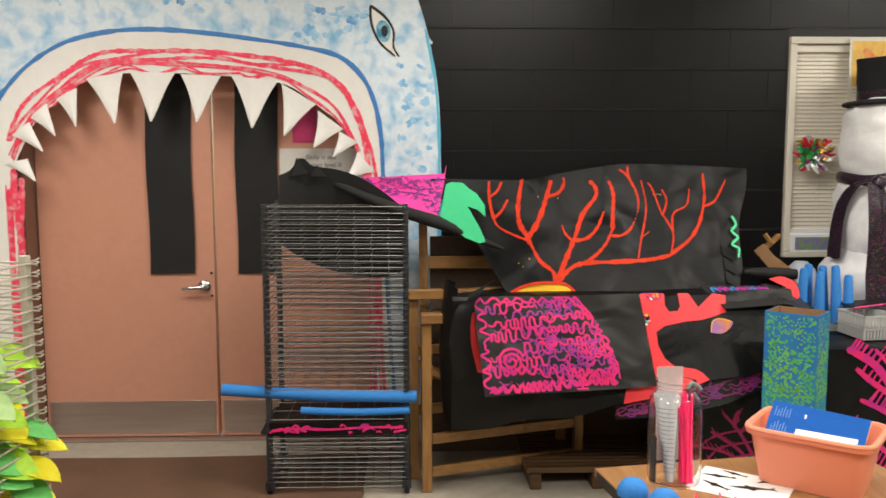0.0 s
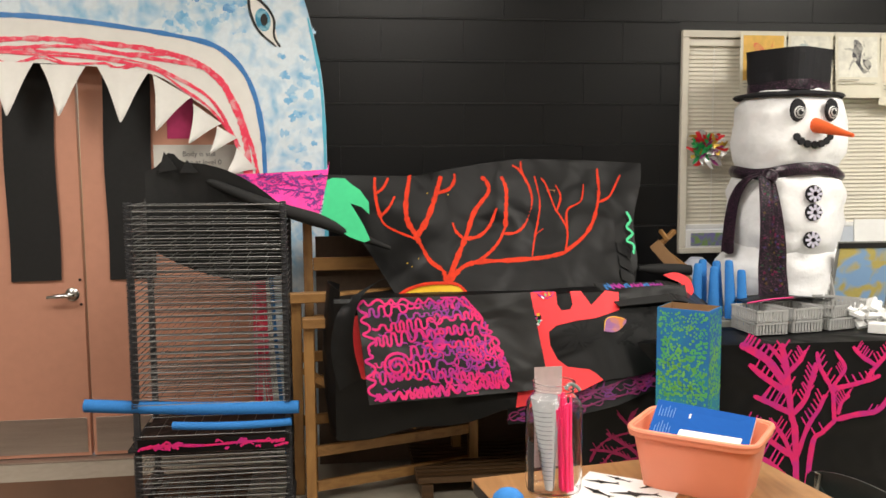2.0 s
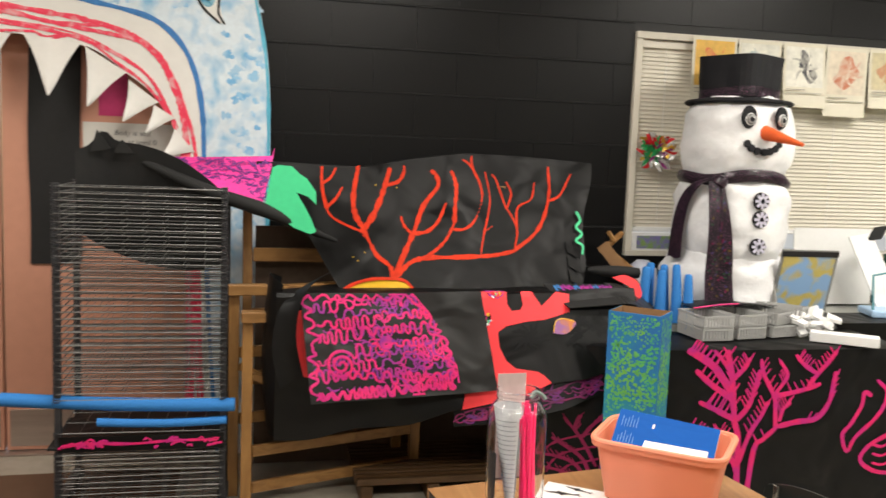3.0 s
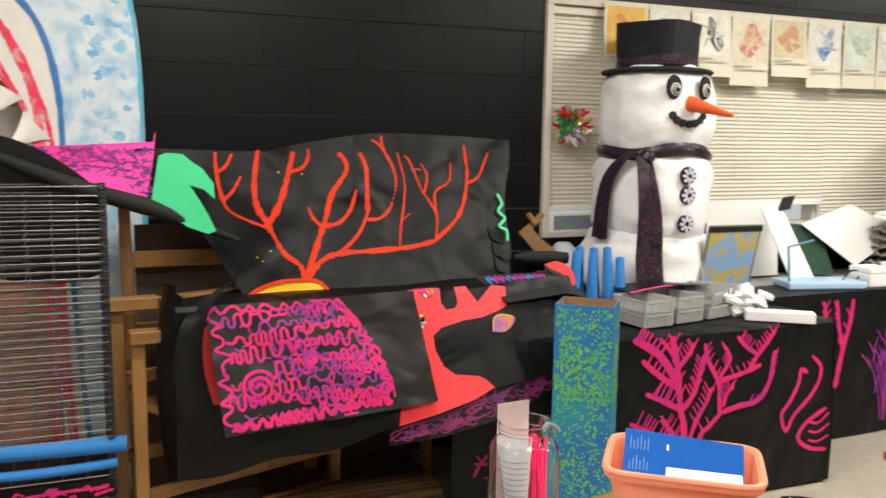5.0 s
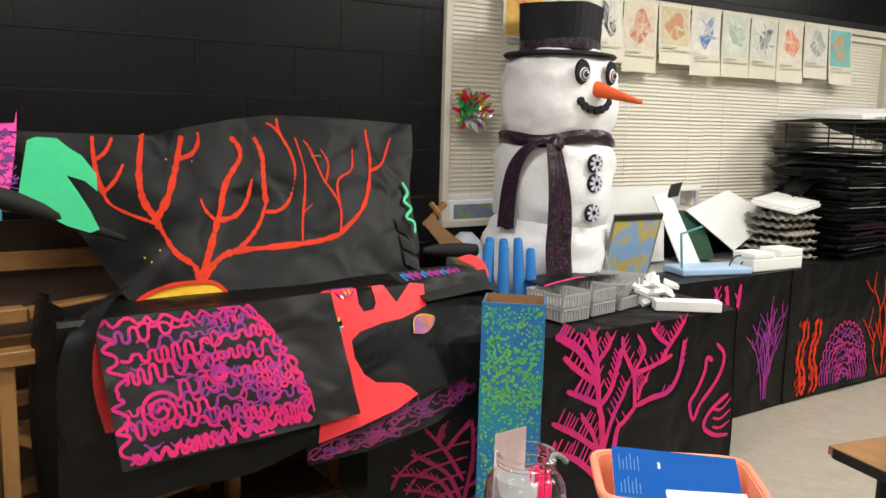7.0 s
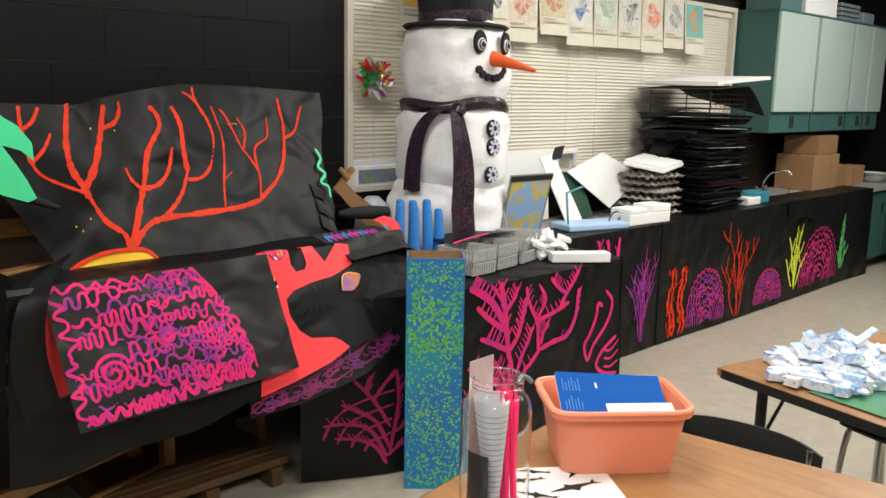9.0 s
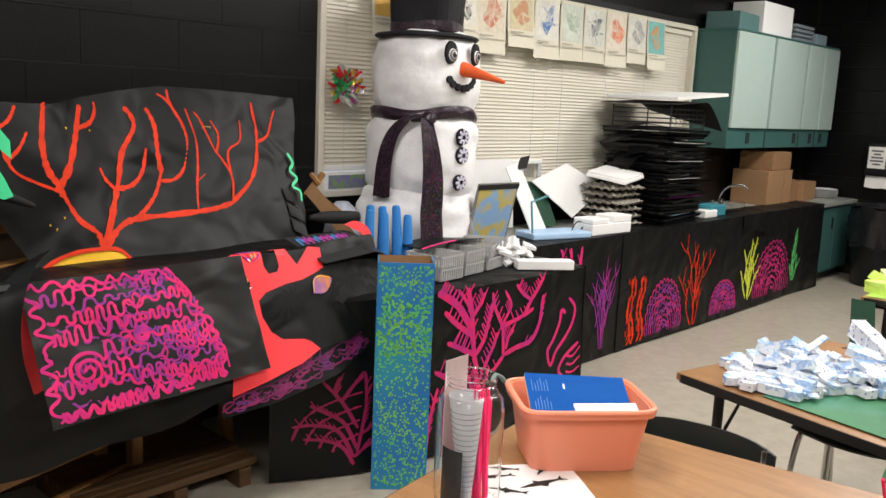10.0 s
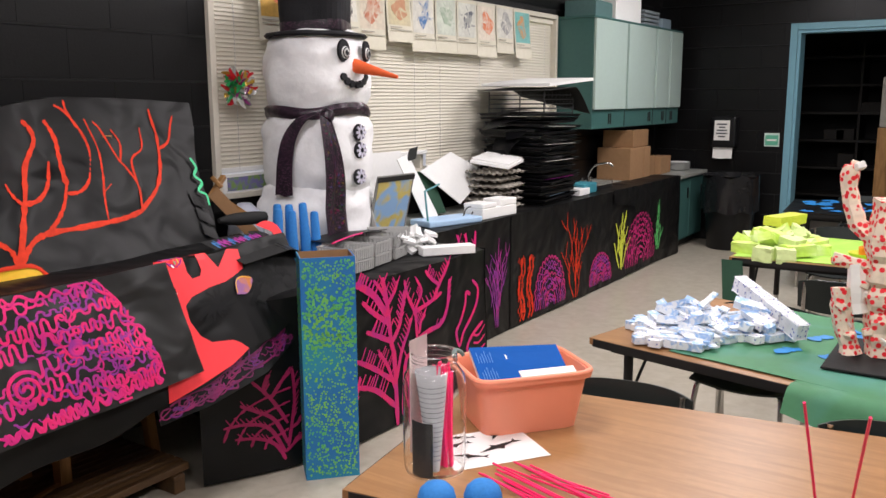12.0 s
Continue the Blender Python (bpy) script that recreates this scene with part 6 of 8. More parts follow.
board("white_board_panel", [(3.55, 4.93, 0.73), (4.02, 4.93, 0.73), (4.02, 4.96, 1.13), (3.55, 4.96, 1.13)], WHITE_BOARD, "white foam board leaning against the window blind")
board("white_strip_panel", [(3.86, 4.66, 0.73), (4.05, 4.70, 0.73), (3.90, 4.82, 1.12), (3.74, 4.78, 1.10)], WHITE_BOARD, "narrow white board leaning on the counter")
board("black_card_piece", [(3.86, 4.80, 1.08), (3.95, 4.80, 1.09), (4.00, 4.82, 1.16), (3.92, 4.82, 1.15)], BLACK_FELT, "black card end behind the white boards")
board("white_square_panel", [(4.434, 4.80, 0.775), (4.80, 4.82, 0.945), (4.475, 4.90, 1.10), (4.135, 4.90, 1.0)], WHITE_BOARD, "square white board leaning on one corner")
board("green_book", [(4.10, 4.86, 0.73), (4.32, 4.84, 0.73), (4.28, 4.93, 0.98), (4.08, 4.93, 1.0)], GREEN_DARK, "dark green folder behind the white square board", 0.015)
solid("blue_box_lid", cube(B(), -0.20, 0.20, -0.09, 0.09, 0, 0.035, pose(3.95, 4.58, COUNTER_Z + 0.008, 0, 0, -16), 0.008), PALE_BLUE, "pale blue plastic box lid on the counter", "box lid")
bracket = thing("wire_bracket", "thin teal wire bracket standing on the counter", "bracket", (3.9, 4.6, 0.74))
part("wire", tube(B(), [(3.76, 4.58, 0.755), (3.76, 4.60, 0.93), (3.96, 4.64, 0.95)], 0.006, 8), paint("teal_wire", (0.10, 0.30, 0.34), 0.4), bracket)
solid("wire_clip", tube(B(), curve([(4.02, 4.52, 0.74), (4.12, 4.55, 0.80), (4.20, 4.55, 0.79), (4.10, 4.52, 0.74)], 4), 0.004, 6), INK, "bent black wire on the counter", "wire")


def foam_block():
    ob = thing("foam_packing", "white moulded foam packing block on the counter", "packing foam", (4.25, 4.5, COUNTER_Z))
    m = pose(4.27, 4.53, COUNTER_Z + 0.008, 0, 0, -4)
    part("body", cube(B(), -0.10, 0.27, -0.07, 0.07, 0, 0.065, m, 0.006), WHITE_BOARD, ob)
    part("lip", cube(B(), -0.10, 0.05, -0.07, 0.07, 0.065, 0.095, m, 0.006), WHITE_BOARD, ob)
    part("lip", cube(B(), 0.10, 0.27, -0.07, 0.07, 0.065, 0.105, m, 0.006), WHITE_BOARD, ob)


foam_block()


def egg_cartons():
    z = COUNTER_Z + 0.008
    for k in range(6):
        m = pose(4.72 + random.uniform(-0.02, 0.02), 4.72 + random.uniform(-0.02, 0.02), z, 0, 0, random.uniform(-8, 8))
        bm = B()

        def cups(u, v):
            return m @ Vector(((u - 0.5) * 0.31, (v - 0.5) * 0.29, 0.018 + 0.016 * math.sin(u * math.pi * 10) * math.sin(v * math.pi * 10)))
        sheet(bm, cups, 30, 30, 0.004)
        solid("egg_tray", bm, GREY_CARD, "grey moulded paper egg tray in a stack", "egg tray", "egg trays", smooth=True)
        z += 0.045
    m = pose(4.70, 4.68, z + 0.028, 8, -4, 12)
    tray = thing("white_paint_tray", "white plastic palette tray on top of the egg trays", "tray", (4.7, 4.68, z))
    part("tray", cube(B(), -0.17, 0.17, -0.13, 0.13, 0, 0.022, m, 0.006), WHITE_BOARD, tray)
    for k in range(8):
        part("well_rim", cube(B(), -0.16 + 0.04 * k, -0.13 + 0.04 * k, -0.125, 0.125, 0.022, 0.036, m, 0.003), WHITE_BOARD, tray)


egg_cartons()


def tray_tower():
    tower = thing("tray_stack", "tall stack of black plastic trays with a white board on top", "tray stack", (5.2, 4.72, COUNTER_Z))
    z = COUNTER_Z + 0.008
    k = 0
    while z < 1.33:
        m = pose(5.22 + random.uniform(-0.04, 0.03), 4.72 + random.uniform(-0.03, 0.02), z, random.uniform(-1.2, 1.2), random.uniform(-1.8, 1.8), random.uniform(-8, 8))
        w, d = 0.255 + random.uniform(-0.02, 0.015), 0.235 + random.uniform(-0.015, 0.01)
        bm, last = B(), None
        for ex, hz in ((-0.004, 0.0), (0.0, 0.014), (0.012, 0.015), (0.012, 0.018), (-0.004, 0.018), (-0.008, 0.004)):
            ring = [bm.verts.new(m @ Vector((sx * (w + ex), sy * (d + ex), hz))) for sx, sy in ((-1, -1), (1, -1), (1, 1), (-1, 1))]
            if last:
                for q in range(4):
                    bm.faces.new((last[q], last[(q + 1) % 4], ring[(q + 1) % 4], ring[q]))
            else:
                bm.faces.new(ring[::-1])
            last = ring
        bm.faces.new(last)
        part("tray", bm, BLACK_PLASTIC, tower)
        if k % 5 == 2:
            part("paper_edge", cube(B(), -w * 0.8, w * 0.7, -d - 0.006, d * 0.5, 0.006, 0.009, m), random.choice((WHITE_BOARD, PURPLE, PALE_BLUE)), tower)
        z += 0.0235
        k += 1
    for q in range(5):
        bm = B()
        for i in range(9):
            tube(bm, [(5.02 + 0.05 * i, 4.50, z + 0.03 * q), (5.02 + 0.05 * i, 4.92, z + 0.03 * q)], 0.002, 4)
        tube(bm, [(5.0, 4.50, z + 0.03 * q), (5.44, 4.50, z + 0.03 * q), (5.44, 4.92, z + 0.03 * q), (5.0, 4.92, z + 0.03 * q)], 0.003, 5, True)
        part("wire_tray", bm, WIRE_DARK, tower)["kind"] = "stuff"
    for x in (5.0, 5.44):
        for y in (4.50, 4.92):
            part("wire_post", tube(B(), [(x, y, z - 0.02), (x, y, z + 0.14)], 0.005, 6), WIRE_DARK, tower)
    part("black_cover", sheet(B(), lambda u, v: Vector((4.92 + 0.64 * u, 4.42 + 0.55 * v, z + 0.15 + 0.04 * u - 0.20 * (max(0, u - 0.62) / 0.38) ** 1.3 * (1 - 0.6 * v))), 18, 8, 0.003), BLACK_FELT, tower, "black sheet drooping at one side")
    # Bent tray corners and card flaps jut from the far end.
    for fz, long, drop, y in ((z + 0.015, 0.20, 0.015, 4.70), (z - 0.045, 0.30, 0.05, 4.76), (z - 0.10, 0.14, 0.06, 4.66), (z - 0.16, 0.20, 0.13, 4.74), (z - 0.22, 0.26, 0.09, 4.78), (z - 0.33, 0.12, 0.04, 4.70)):
        part("bent_flap", sheet(B(), lambda u, v: Vector((5.02 - long * u, y + (v - 0.5) * 0.26 * (1 - 0.55 * u), fz - drop * u * u + 0.012 * math.sin(3 * v + 2 * u))), 8, 4, 0.003), BLACK_PLASTIC, tower, "bent black plastic corner", True)
    for k in range(9):
        # Zigzag wire of the open crate.
        xx = 5.0 + 0.055 * k
        part("zigzag_wire", tube(B(), [(xx + 0.02 * (q % 2), 4.498, z + 0.02 + 0.02 * q) for q in range(7)], 0.002, 4), WIRE_DARK, tower)
    board_ob = board("white_top_board", [(5.00, 4.46, z + 0.175), (5.56, 4.40, z + 0.22), (5.60, 4.94, z + 0.225), (5.03, 5.0, z + 0.18)], WHITE_BOARD, "white foam board lying on the tray stack", 0.02)
    return board_ob


tray_tower()


def posters():
    looks = [((0.75, 0.45, 0.10), (0.70, 0.18, 0.08)), ((0.72, 0.70, 0.62), (0.45, 0.50, 0.50)), ((0.76, 0.74, 0.66), (0.05, 0.05, 0.06)), ((0.70, 0.62, 0.50), (0.55, 0.20, 0.12)), ((0.62, 0.55, 0.36), (0.55, 0.28, 0.16)), ((0.70, 0.68, 0.62), (0.08, 0.20, 0.45)), ((0.62, 0.66, 0.58), (0.40, 0.50, 0.38)), ((0.68, 0.68, 0.62), (0.14, 0.15, 0.18)), ((0.74, 0.66, 0.56), (0.75, 0.22, 0.10)), ((0.70, 0.68, 0.62), (0.35, 0.35, 0.35)), ((0.20, 0.48, 0.46), (0.65, 0.30, 0.10))]
    x = 2.925
    for k, (one, two) in enumerate(looks):
        w = random.uniform(0.240, 0.250)
        h = random.choice((0.305, 0.325, 0.345, 0.355))
        top = 2.082 - random.uniform(0, 0.012)
        bow, lean = random.uniform(0.008, 0.035), random.uniform(-0.012, 0.012)
        ob = thing("animal_poster", "white paper print of a painted sea creature pinned over the blind", "poster", (x, 4.99, top - h), "animal posters")
        fn = lambda u, v, l=0.0, x=x, w=w, h=h, top=top, bow=bow, lean=lean: Vector((x + u * w + lean * (1 - v), 4.992 - bow * (1 - v) ** 2 * (0.6 + 0.4 * math.sin(2.5 * u + 30 * lean)) - l, top - h + v * h))
        part("paper", sheet(B(), lambda u, v: fn(u, v), 4, 6, 0.0008), paint("cream_print_paper", (0.72, 0.68, 0.56), 0.6, vary=0.04), ob)
        part("picture", sheet(B(), lambda u, v: fn(0.06 + 0.88 * u, 0.32 + 0.63 * v, 0.0025), 4, 6), paint("picture_ground", one, 0.6, vary=0.2, stain=8), ob)
        cx, cy = 0.5 + random.uniform(-0.08, 0.08), 0.64
        tilt = random.uniform(-0.9, 0.9)
        body = [(cx + 0.30 * math.cos(a) * math.cos(tilt) * (1 + 0.25 * math.sin(3 * a + k)), cy + 0.19 * math.sin(a) * (1 + 0.3 * math.cos(2 * a + k)) + 0.14 * math.cos(a) * math.sin(tilt)) for a in np.linspace(0, 2 * math.pi, 26)[:-1]]
        part("creature", plate(B(), body, lambda u, v, l: fn(u, v, 0.0035 + l), 0.0006), blotted("creature_paint", two, tuple(0.5 * (c + d) for c, d in zip(one, two)), 28, 0.42, 0.6), ob)
        for q in range(3 + k % 4):
            a = tilt + q * (0.8 + 0.23 * (k % 3)) + k
            part("limb", stroke(B(), [(cx, cy), (cx + 0.2 * math.cos(a), cy + 0.14 * math.sin(a)), (cx + 0.40 * math.cos(a + 0.3), min(0.93, max(0.35, cy + 0.28 * math.sin(a + 0.3))))], 0.07, lambda u, v, l: fn(u, v, l), 0.0045, 0.3), blotted("limb_paint", tuple(0.6 * c + 0.4 * d for c, d in zip(two, one)), one, 24, 0.40, 0.6), ob)
        for q in range(2):
            part("caption_line", cube(B(), x + 0.05 * w, x + w * (0.5 if q == 0 else 0.9), 4.985 - bow * (0.75 + 0.05 * q) ** 2 - 0.004, 4.986 - bow * (0.75 + 0.05 * q) ** 2 - 0.002, top - h * (0.73 + 0.05 * q), top - h * (0.73 + 0.05 * q) + 0.004), FAINT_INK if q == 0 else paint("faint_ink", (0.42, 0.40, 0.34), 0.6), ob)
        x += 0.2535


posters()


def foil_bow():
    bow = thing("foil_bow", "starburst bow of red, green, silver and gold foil", "bow", (2.745, 5.0, 1.5))
    for k in range(150):
        # Strips spring from a small core in all directions of the open side.
        a, e = random.uniform(0, 2 * math.pi), math.acos(random.uniform(0.05, 1.0))
        d = Vector((math.cos(a) * math.sin(e), -math.cos(e) * 0.6, math.sin(a) * math.sin(e)))
        s = Vector((-math.sin(a), random.uniform(-0.5, 0.5), math.cos(a))).normalized()
        long = random.uniform(0.05, 0.115)
        foil = random.choice(FOILS + [SILVER]) if random.random() < 0.35 else (FOILS[0] if d.z > 0.45 else (SILVER if d.z < -0.35 else (FOILS[1] if d.x < 0 else random.choice((FOILS[3], FOILS[4], SILVER)))))
        blade = lambda u, v: Vector((2.75, 4.975, 1.495)) + d * long * (0.15 + 0.85 * u) + s * (v - 0.5) * 0.024 * math.sin(math.pi * (0.08 + 0.80 * u)) + Vector((0.012 * math.sin(5 * u + 2 * k), 0, 0.016 * math.sin(4 * u + k)))
        part("foil_strip", sheet(B(), blade, 5, 2, 0.0006), foil, bow)


foil_bow()
small = thing("window_card", "small colourful printed card on the window sill", "card", (2.8, 5.0, 0.995))
part("card", cube(B(), 2.665, 2.96, 5.002, 5.012, 0.995, 1.085, bevel=0.001), WHITE_BOARD, small)
part("print", cube(B(), 2.69, 2.94, 4.999, 5.002, 1.005, 1.07), blotted("colourful_print", (0.20, 0.32, 0.10), (0.20, 0.18, 0.40), 26, 0.4, 0.6), small)
solid("clear_bag", lathe(B(), [(0.03, 0), (0.075, 0.02), (0.085, 0.10), (0.07, 0.20), (0.03, 0.24)], 20, pose(2.66, 4.86, COUNTER_Z + 0.002)), paint("frosted_bag", (0.55, 0.58, 0.68), 0.35, vary=0.2, bump=0.6, grain=12), "frosted plastic bag on the counter beside the snowman", "bag", smooth=True)


def wall_cabinets():
    cab = thing("wall_cabinet", "dark green wall cabinet with pale grey-green doors", "wall cabinet", (7.3, 4.85, 1.19))
    part("body", cube(B(), 6.25, 8.34, 4.712, 5.028, 1.19, 2.06, bevel=0.003), CAB_GREEN, cab)
    part("top_edge", cube(B(), 6.24, 8.35, 4.70, 5.028, 2.06, 2.075), CAB_GREEN, cab)
    for a, b in ((6.255, 6.90), (6.945, 7.585), (7.64, 7.97), (8.015, 8.335)):
        part("cabinet_door", cube(B(), a, b, 4.688, 4.71, 1.345, 2.055, bevel=0.003), CAB_DOOR, cab, "pale grey-green laminate door")
    for x in (6.58, 6.62, 7.50, 7.54, 7.86, 7.90, 8.10, 8.14):
        part("slot_pull", cube(B(), x, x + 0.018, 4.706, 4.7115, 1.225, 1.31), INK, cab)
    for x in (6.93, 7.62, 7.99):
        part("gap", cube(B(), x - 0.004, x + 0.004, 4.708, 4.7118, 1.195, 1.335), INK, cab)


wall_cabinets()


def carton(x0, x1, y0, y1, z0, z1, spin, mat, label, group="cardboard boxes", name="cardboard_box"):
    ob = thing(name, label, "box", ((x0 + x1) / 2, (y0 + y1) / 2, z0), group)
    m = pose((x0 + x1) / 2, (y0 + y1) / 2, z0, 0, 0, spin)
    w, d, h = (x1 - x0) / 2, (y1 - y0) / 2, z1 - z0
    part("body", cube(B(), -w, w, -d, d, 0, h, m, 0.003), mat, ob)
    for s in (-1, 1):
        part("flap", cube(B(), -w + 0.003, w - 0.003, 0.002 if s > 0 else -d + 0.003, d - 0.003 if s > 0 else -0.002, h, h + 0.003, m), mat, ob)
    part("tape", cube(B(), -w + 0.002, w - 0.002, -0.025, 0.025, h + 0.003, h + 0.004, m), paint("clear_brown_tape", (0.30, 0.18, 0.09), 0.25), ob)
    return ob


TAN = paint("tan_cardboard", (0.33, 0.185, 0.09), 0.85, vary=0.1, grain=30)
z0 = COUNTER_Z + 0.001
carton(6.98, 7.30, 4.66, 4.97, z0, 1.0, 0, TAN, "brown cardboard carton on the counter")
carton(7.06, 7.47, 4.68, 4.96, 1.006, 1.15, 2, CARDBOARD, "flat brown cardboard carton on two others")
carton(7.32, 7.47, 4.66, 4.94, z0, 1.0, -1, TAN, "narrow brown cardboard carton on the counter")
carton(7.54, 7.66, 4.68, 4.96, z0, 0.90, -2, CARDBOARD, "small brown cardboard carton on the counter")
carton(7.72, 8.06, 4.66, 4.96, z0, 0.88, 3, TAN, "low brown cardboard carton on the counter")
for k in range(7):
    bm = lathe(B(), [(0.07, 0), (0.09, 0.003), (0.125, 0.012), (0.127, 0.014), (0.09, 0.006), (0.02, 0.004)], 26, pose(8.36 + random.uniform(-0.003, 0.003), 4.70, z0 + 0.011 * k))
    solid("paper_plate", bm, WHITE_BOARD, "white paper plate in a stack on the counter", "paper plate", "paper plates", smooth=True)
for k, (a, b, c, d, mat, label) in enumerate(((5.72, 5.95, 4.52, 4.66, PALE_BLUE, "teal storage box on the counter"), (5.60, 5.78, 4.50, 4.62, WHITE_BOARD, "white plastic tub on the counter"))):
    solid("storage_tub", cube(B(), a, b, c, d, COUNTER_Z + 0.009, COUNTER_Z + (0.06 if k else 0.085), bevel=0.006), paint("teal_plastic", (0.05, 0.26, 0.33), 0.4) if k == 0 else mat, label, "storage tub", "storage tubs")
tub = thing("clear_tub", "clear plastic tub beside the sink", "storage tub", (6.2, 4.6, COUNTER_Z))
bm = B()
for a, b, c, d in ((6.0, 6.35, 4.56, 4.565), (6.0, 6.35, 4.755, 4.76), (6.0, 6.005, 4.565, 4.755), (6.345, 6.35, 4.565, 4.755)):
    cube(bm, a, b, c, d, COUNTER_Z + 0.002, COUNTER_Z + 0.075)
part("sides", bm, JAR, tub)
part("bottom", cube(B(), 6.005, 6.345, 4.565, 4.755, COUNTER_Z + 0.002, COUNTER_Z + 0.006), BASKET, tub)
# On top of the wall cabinet.
carton(6.75, 7.32, 4.74, 5.0, 2.076, 2.32, 0, WHITE_BOARD, "white carton on top of the wall cabinet", "cabinet top boxes", "storage_box")
carton(6.30, 6.70, 4.74, 5.0, 2.076, 2.20, 4, paint("slate_box", (0.10, 0.19, 0.19), 0.5), "slate grey box on top of the wall cabinet", "cabinet top boxes", "storage_box")
for k in range(4):
    solid("plastic_tray", cube(B(), 7.42, 7.80, 4.74, 4.98, 2.078 + 0.036 * k, 2.106 + 0.036 * k, bevel=0.008), paint("grey_tray_plastic", (0.25, 0.29, 0.31), 0.35), "grey plastic tray stacked on the wall cabinet", "tray", "cabinet top trays")
solid("plastic_tub", cube(B(), 7.88, 8.12, 4.74, 4.96, 2.076, 2.17, bevel=0.01), paint("blue_grey_tub", (0.24, 0.32, 0.38), 0.35), "blue-grey plastic tub on the wall cabinet", "storage tub")
solid("black_flap", sheet(B(), lambda u, v: Vector((6.06 + 0.45 * u, 4.422 - 0.01 * math.sin(3 * u), 0.735 - 0.17 * v * (0.6 + 0.4 * u))), 8, 4, 0.0015), BLACK_PAPER, "black paper flap folded over the counter edge", "paper")


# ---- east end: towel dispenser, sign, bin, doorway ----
# Near-black store colours keep the unlit room dark despite the troffers.
STORE_WOOD = paint("unlit_shelf_wood", (0.010, 0.008, 0.006), 0.7)
GREY_DIM = paint("unlit_store_pack", (0.022, 0.019, 0.016), 0.8)


def east_end():
    towel = thing("towel_dispenser", "black paper towel dispenser with a white notice, on the black wall", "towel dispenser", (8.55, 4.28, 0.94))
    part("body", cube(B(), 8.46, 8.598, 4.17, 4.41, 0.95, 1.25, bevel=0.02), BLACK_PLASTIC, towel, "smoky black plastic cover")
    note = part("notice", cube(B(), 8.456, 8.459, 4.225, 4.375, 1.02, 1.215), PAPER, towel, "white printed notice")
    for k, w in enumerate((0.10, 0.06, 0.10, 0.11, 0.07)):
        part("print", cube(B(), 8.454, 8.4565, 4.30 - w / 2, 4.30 + w / 2, 1.17 - 0.03 * k, 1.185 - 0.03 * k), GREY_INK, note)
    part("towel", sheet(B(), lambda u, v: Vector((8.50 - 0.015 * v, 4.20 + 0.19 * u, 0.95 - 0.11 * v + 0.004 * math.sin(8 * u))), 6, 4, 0.001), PAPER, towel, "hanging white paper towel")
    sign = thing("green_sign", "small green and white sign on the black wall", "sign", (8.59, 3.85, 0.96))
    part("plate", cube(B(), 8.59, 8.598, 3.785, 3.925, 0.965, 1.095, bevel=0.002), paint("white_sign", (0.55, 0.66, 0.60), 0.5), sign)
    part("panel", cube(B(), 8.587, 8.591, 3.795, 3.915, 0.978, 1.075), paint("green_sign_paint", (0.10, 0.40, 0.26), 0.5), sign)
    part("print", cube(B(), 8.585, 8.588, 3.81, 3.90, 1.02, 1.035), PAPER, sign)
    can = thing("waste_bin", "black waste bin lined with a black bag, against the wall", "waste bin", (8.22, 4.12, 0))
    part("tub", lathe(B(), [(0.19, 0.0), (0.2, 0.01), (0.25, 0.58), (0.26, 0.60), (0.25, 0.62)], 26, pose(8.22, 4.12, 0)), BLACK_PLASTIC, can, "", True)

    def bag(u, v):
        a = 2 * math.pi * u
        r = 0.263 + 0.012 * math.sin(11 * a) * v + 0.01 * noise.noise(Vector((4 * math.cos(a), 4 * math.sin(a), 4 * v)))
        return Vector((8.22 + r * math.cos(a), 4.12 + r * math.sin(a), 0.70 - 0.34 * v + 0.015 * math.sin(7 * a)))
    part("liner", sheet(B(), bag, 60, 8, 0.001), BAG, can, "crinkled black bin liner", True)
    part("liner_top", lathe(B(), [(0.02, 0.60), (0.2, 0.62), (0.262, 0.71), (0.255, 0.712), (0.19, 0.625), (0.02, 0.605)], 30, pose(8.22, 4.12, 0)), BAG, can, "", True)
    y0, y1, _, zt = EAST_DOOR
    fr = thing("door_frame_east", "teal-blue painted steel door frame in the black wall", "door frame", (EAST_X, 3.2, 0), kind="structure")
    for n, (a, b, c, d) in (("jamb", (y1 - 0.001, y1 + 0.062, 0, zt + 0.06)), ("jamb", (y0 - 0.062, y0 + 0.001, 0, zt + 0.06)), ("head", (y0 + 0.001, y1 - 0.001, zt - 0.001, zt + 0.06))):
        part(n, cube(B(), EAST_X - 0.02, EAST_X - 0.001, a, b, c, d, bevel=0.004), DOOR_FRAME_BLUE, fr)
    for a, b, c, d in ((y1 - 0.03, y1 - 0.001, 0, zt - 0.031), (y0 + 0.001, y0 + 0.03, 0, zt - 0.031), (y0 + 0.001, y1 - 0.001, zt - 0.03, zt - 0.002)):
        part("reveal", cube(B(), EAST_X + 0.001, EAST_X + 0.2, a, b, c, d), DOOR_FRAME_BLUE, fr)
    # Store room behind the doorway; near-black colours stand in for its dimness.
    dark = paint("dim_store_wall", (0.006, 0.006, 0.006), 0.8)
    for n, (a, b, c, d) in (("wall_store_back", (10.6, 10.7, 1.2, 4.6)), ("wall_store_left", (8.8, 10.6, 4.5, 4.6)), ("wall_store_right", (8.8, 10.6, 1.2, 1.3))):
        solid(n, cube(B(), a, b, c, d, 0, 2.6), dark, "plain store room wall coloured near black for dimness", "wall", kind="structure")
    solid("ceiling_store", cube(B(), 8.8, 10.7, 1.2, 4.6, 2.6, 2.7), dark, "store room ceiling coloured near black for dimness", "ceiling", kind="structure")
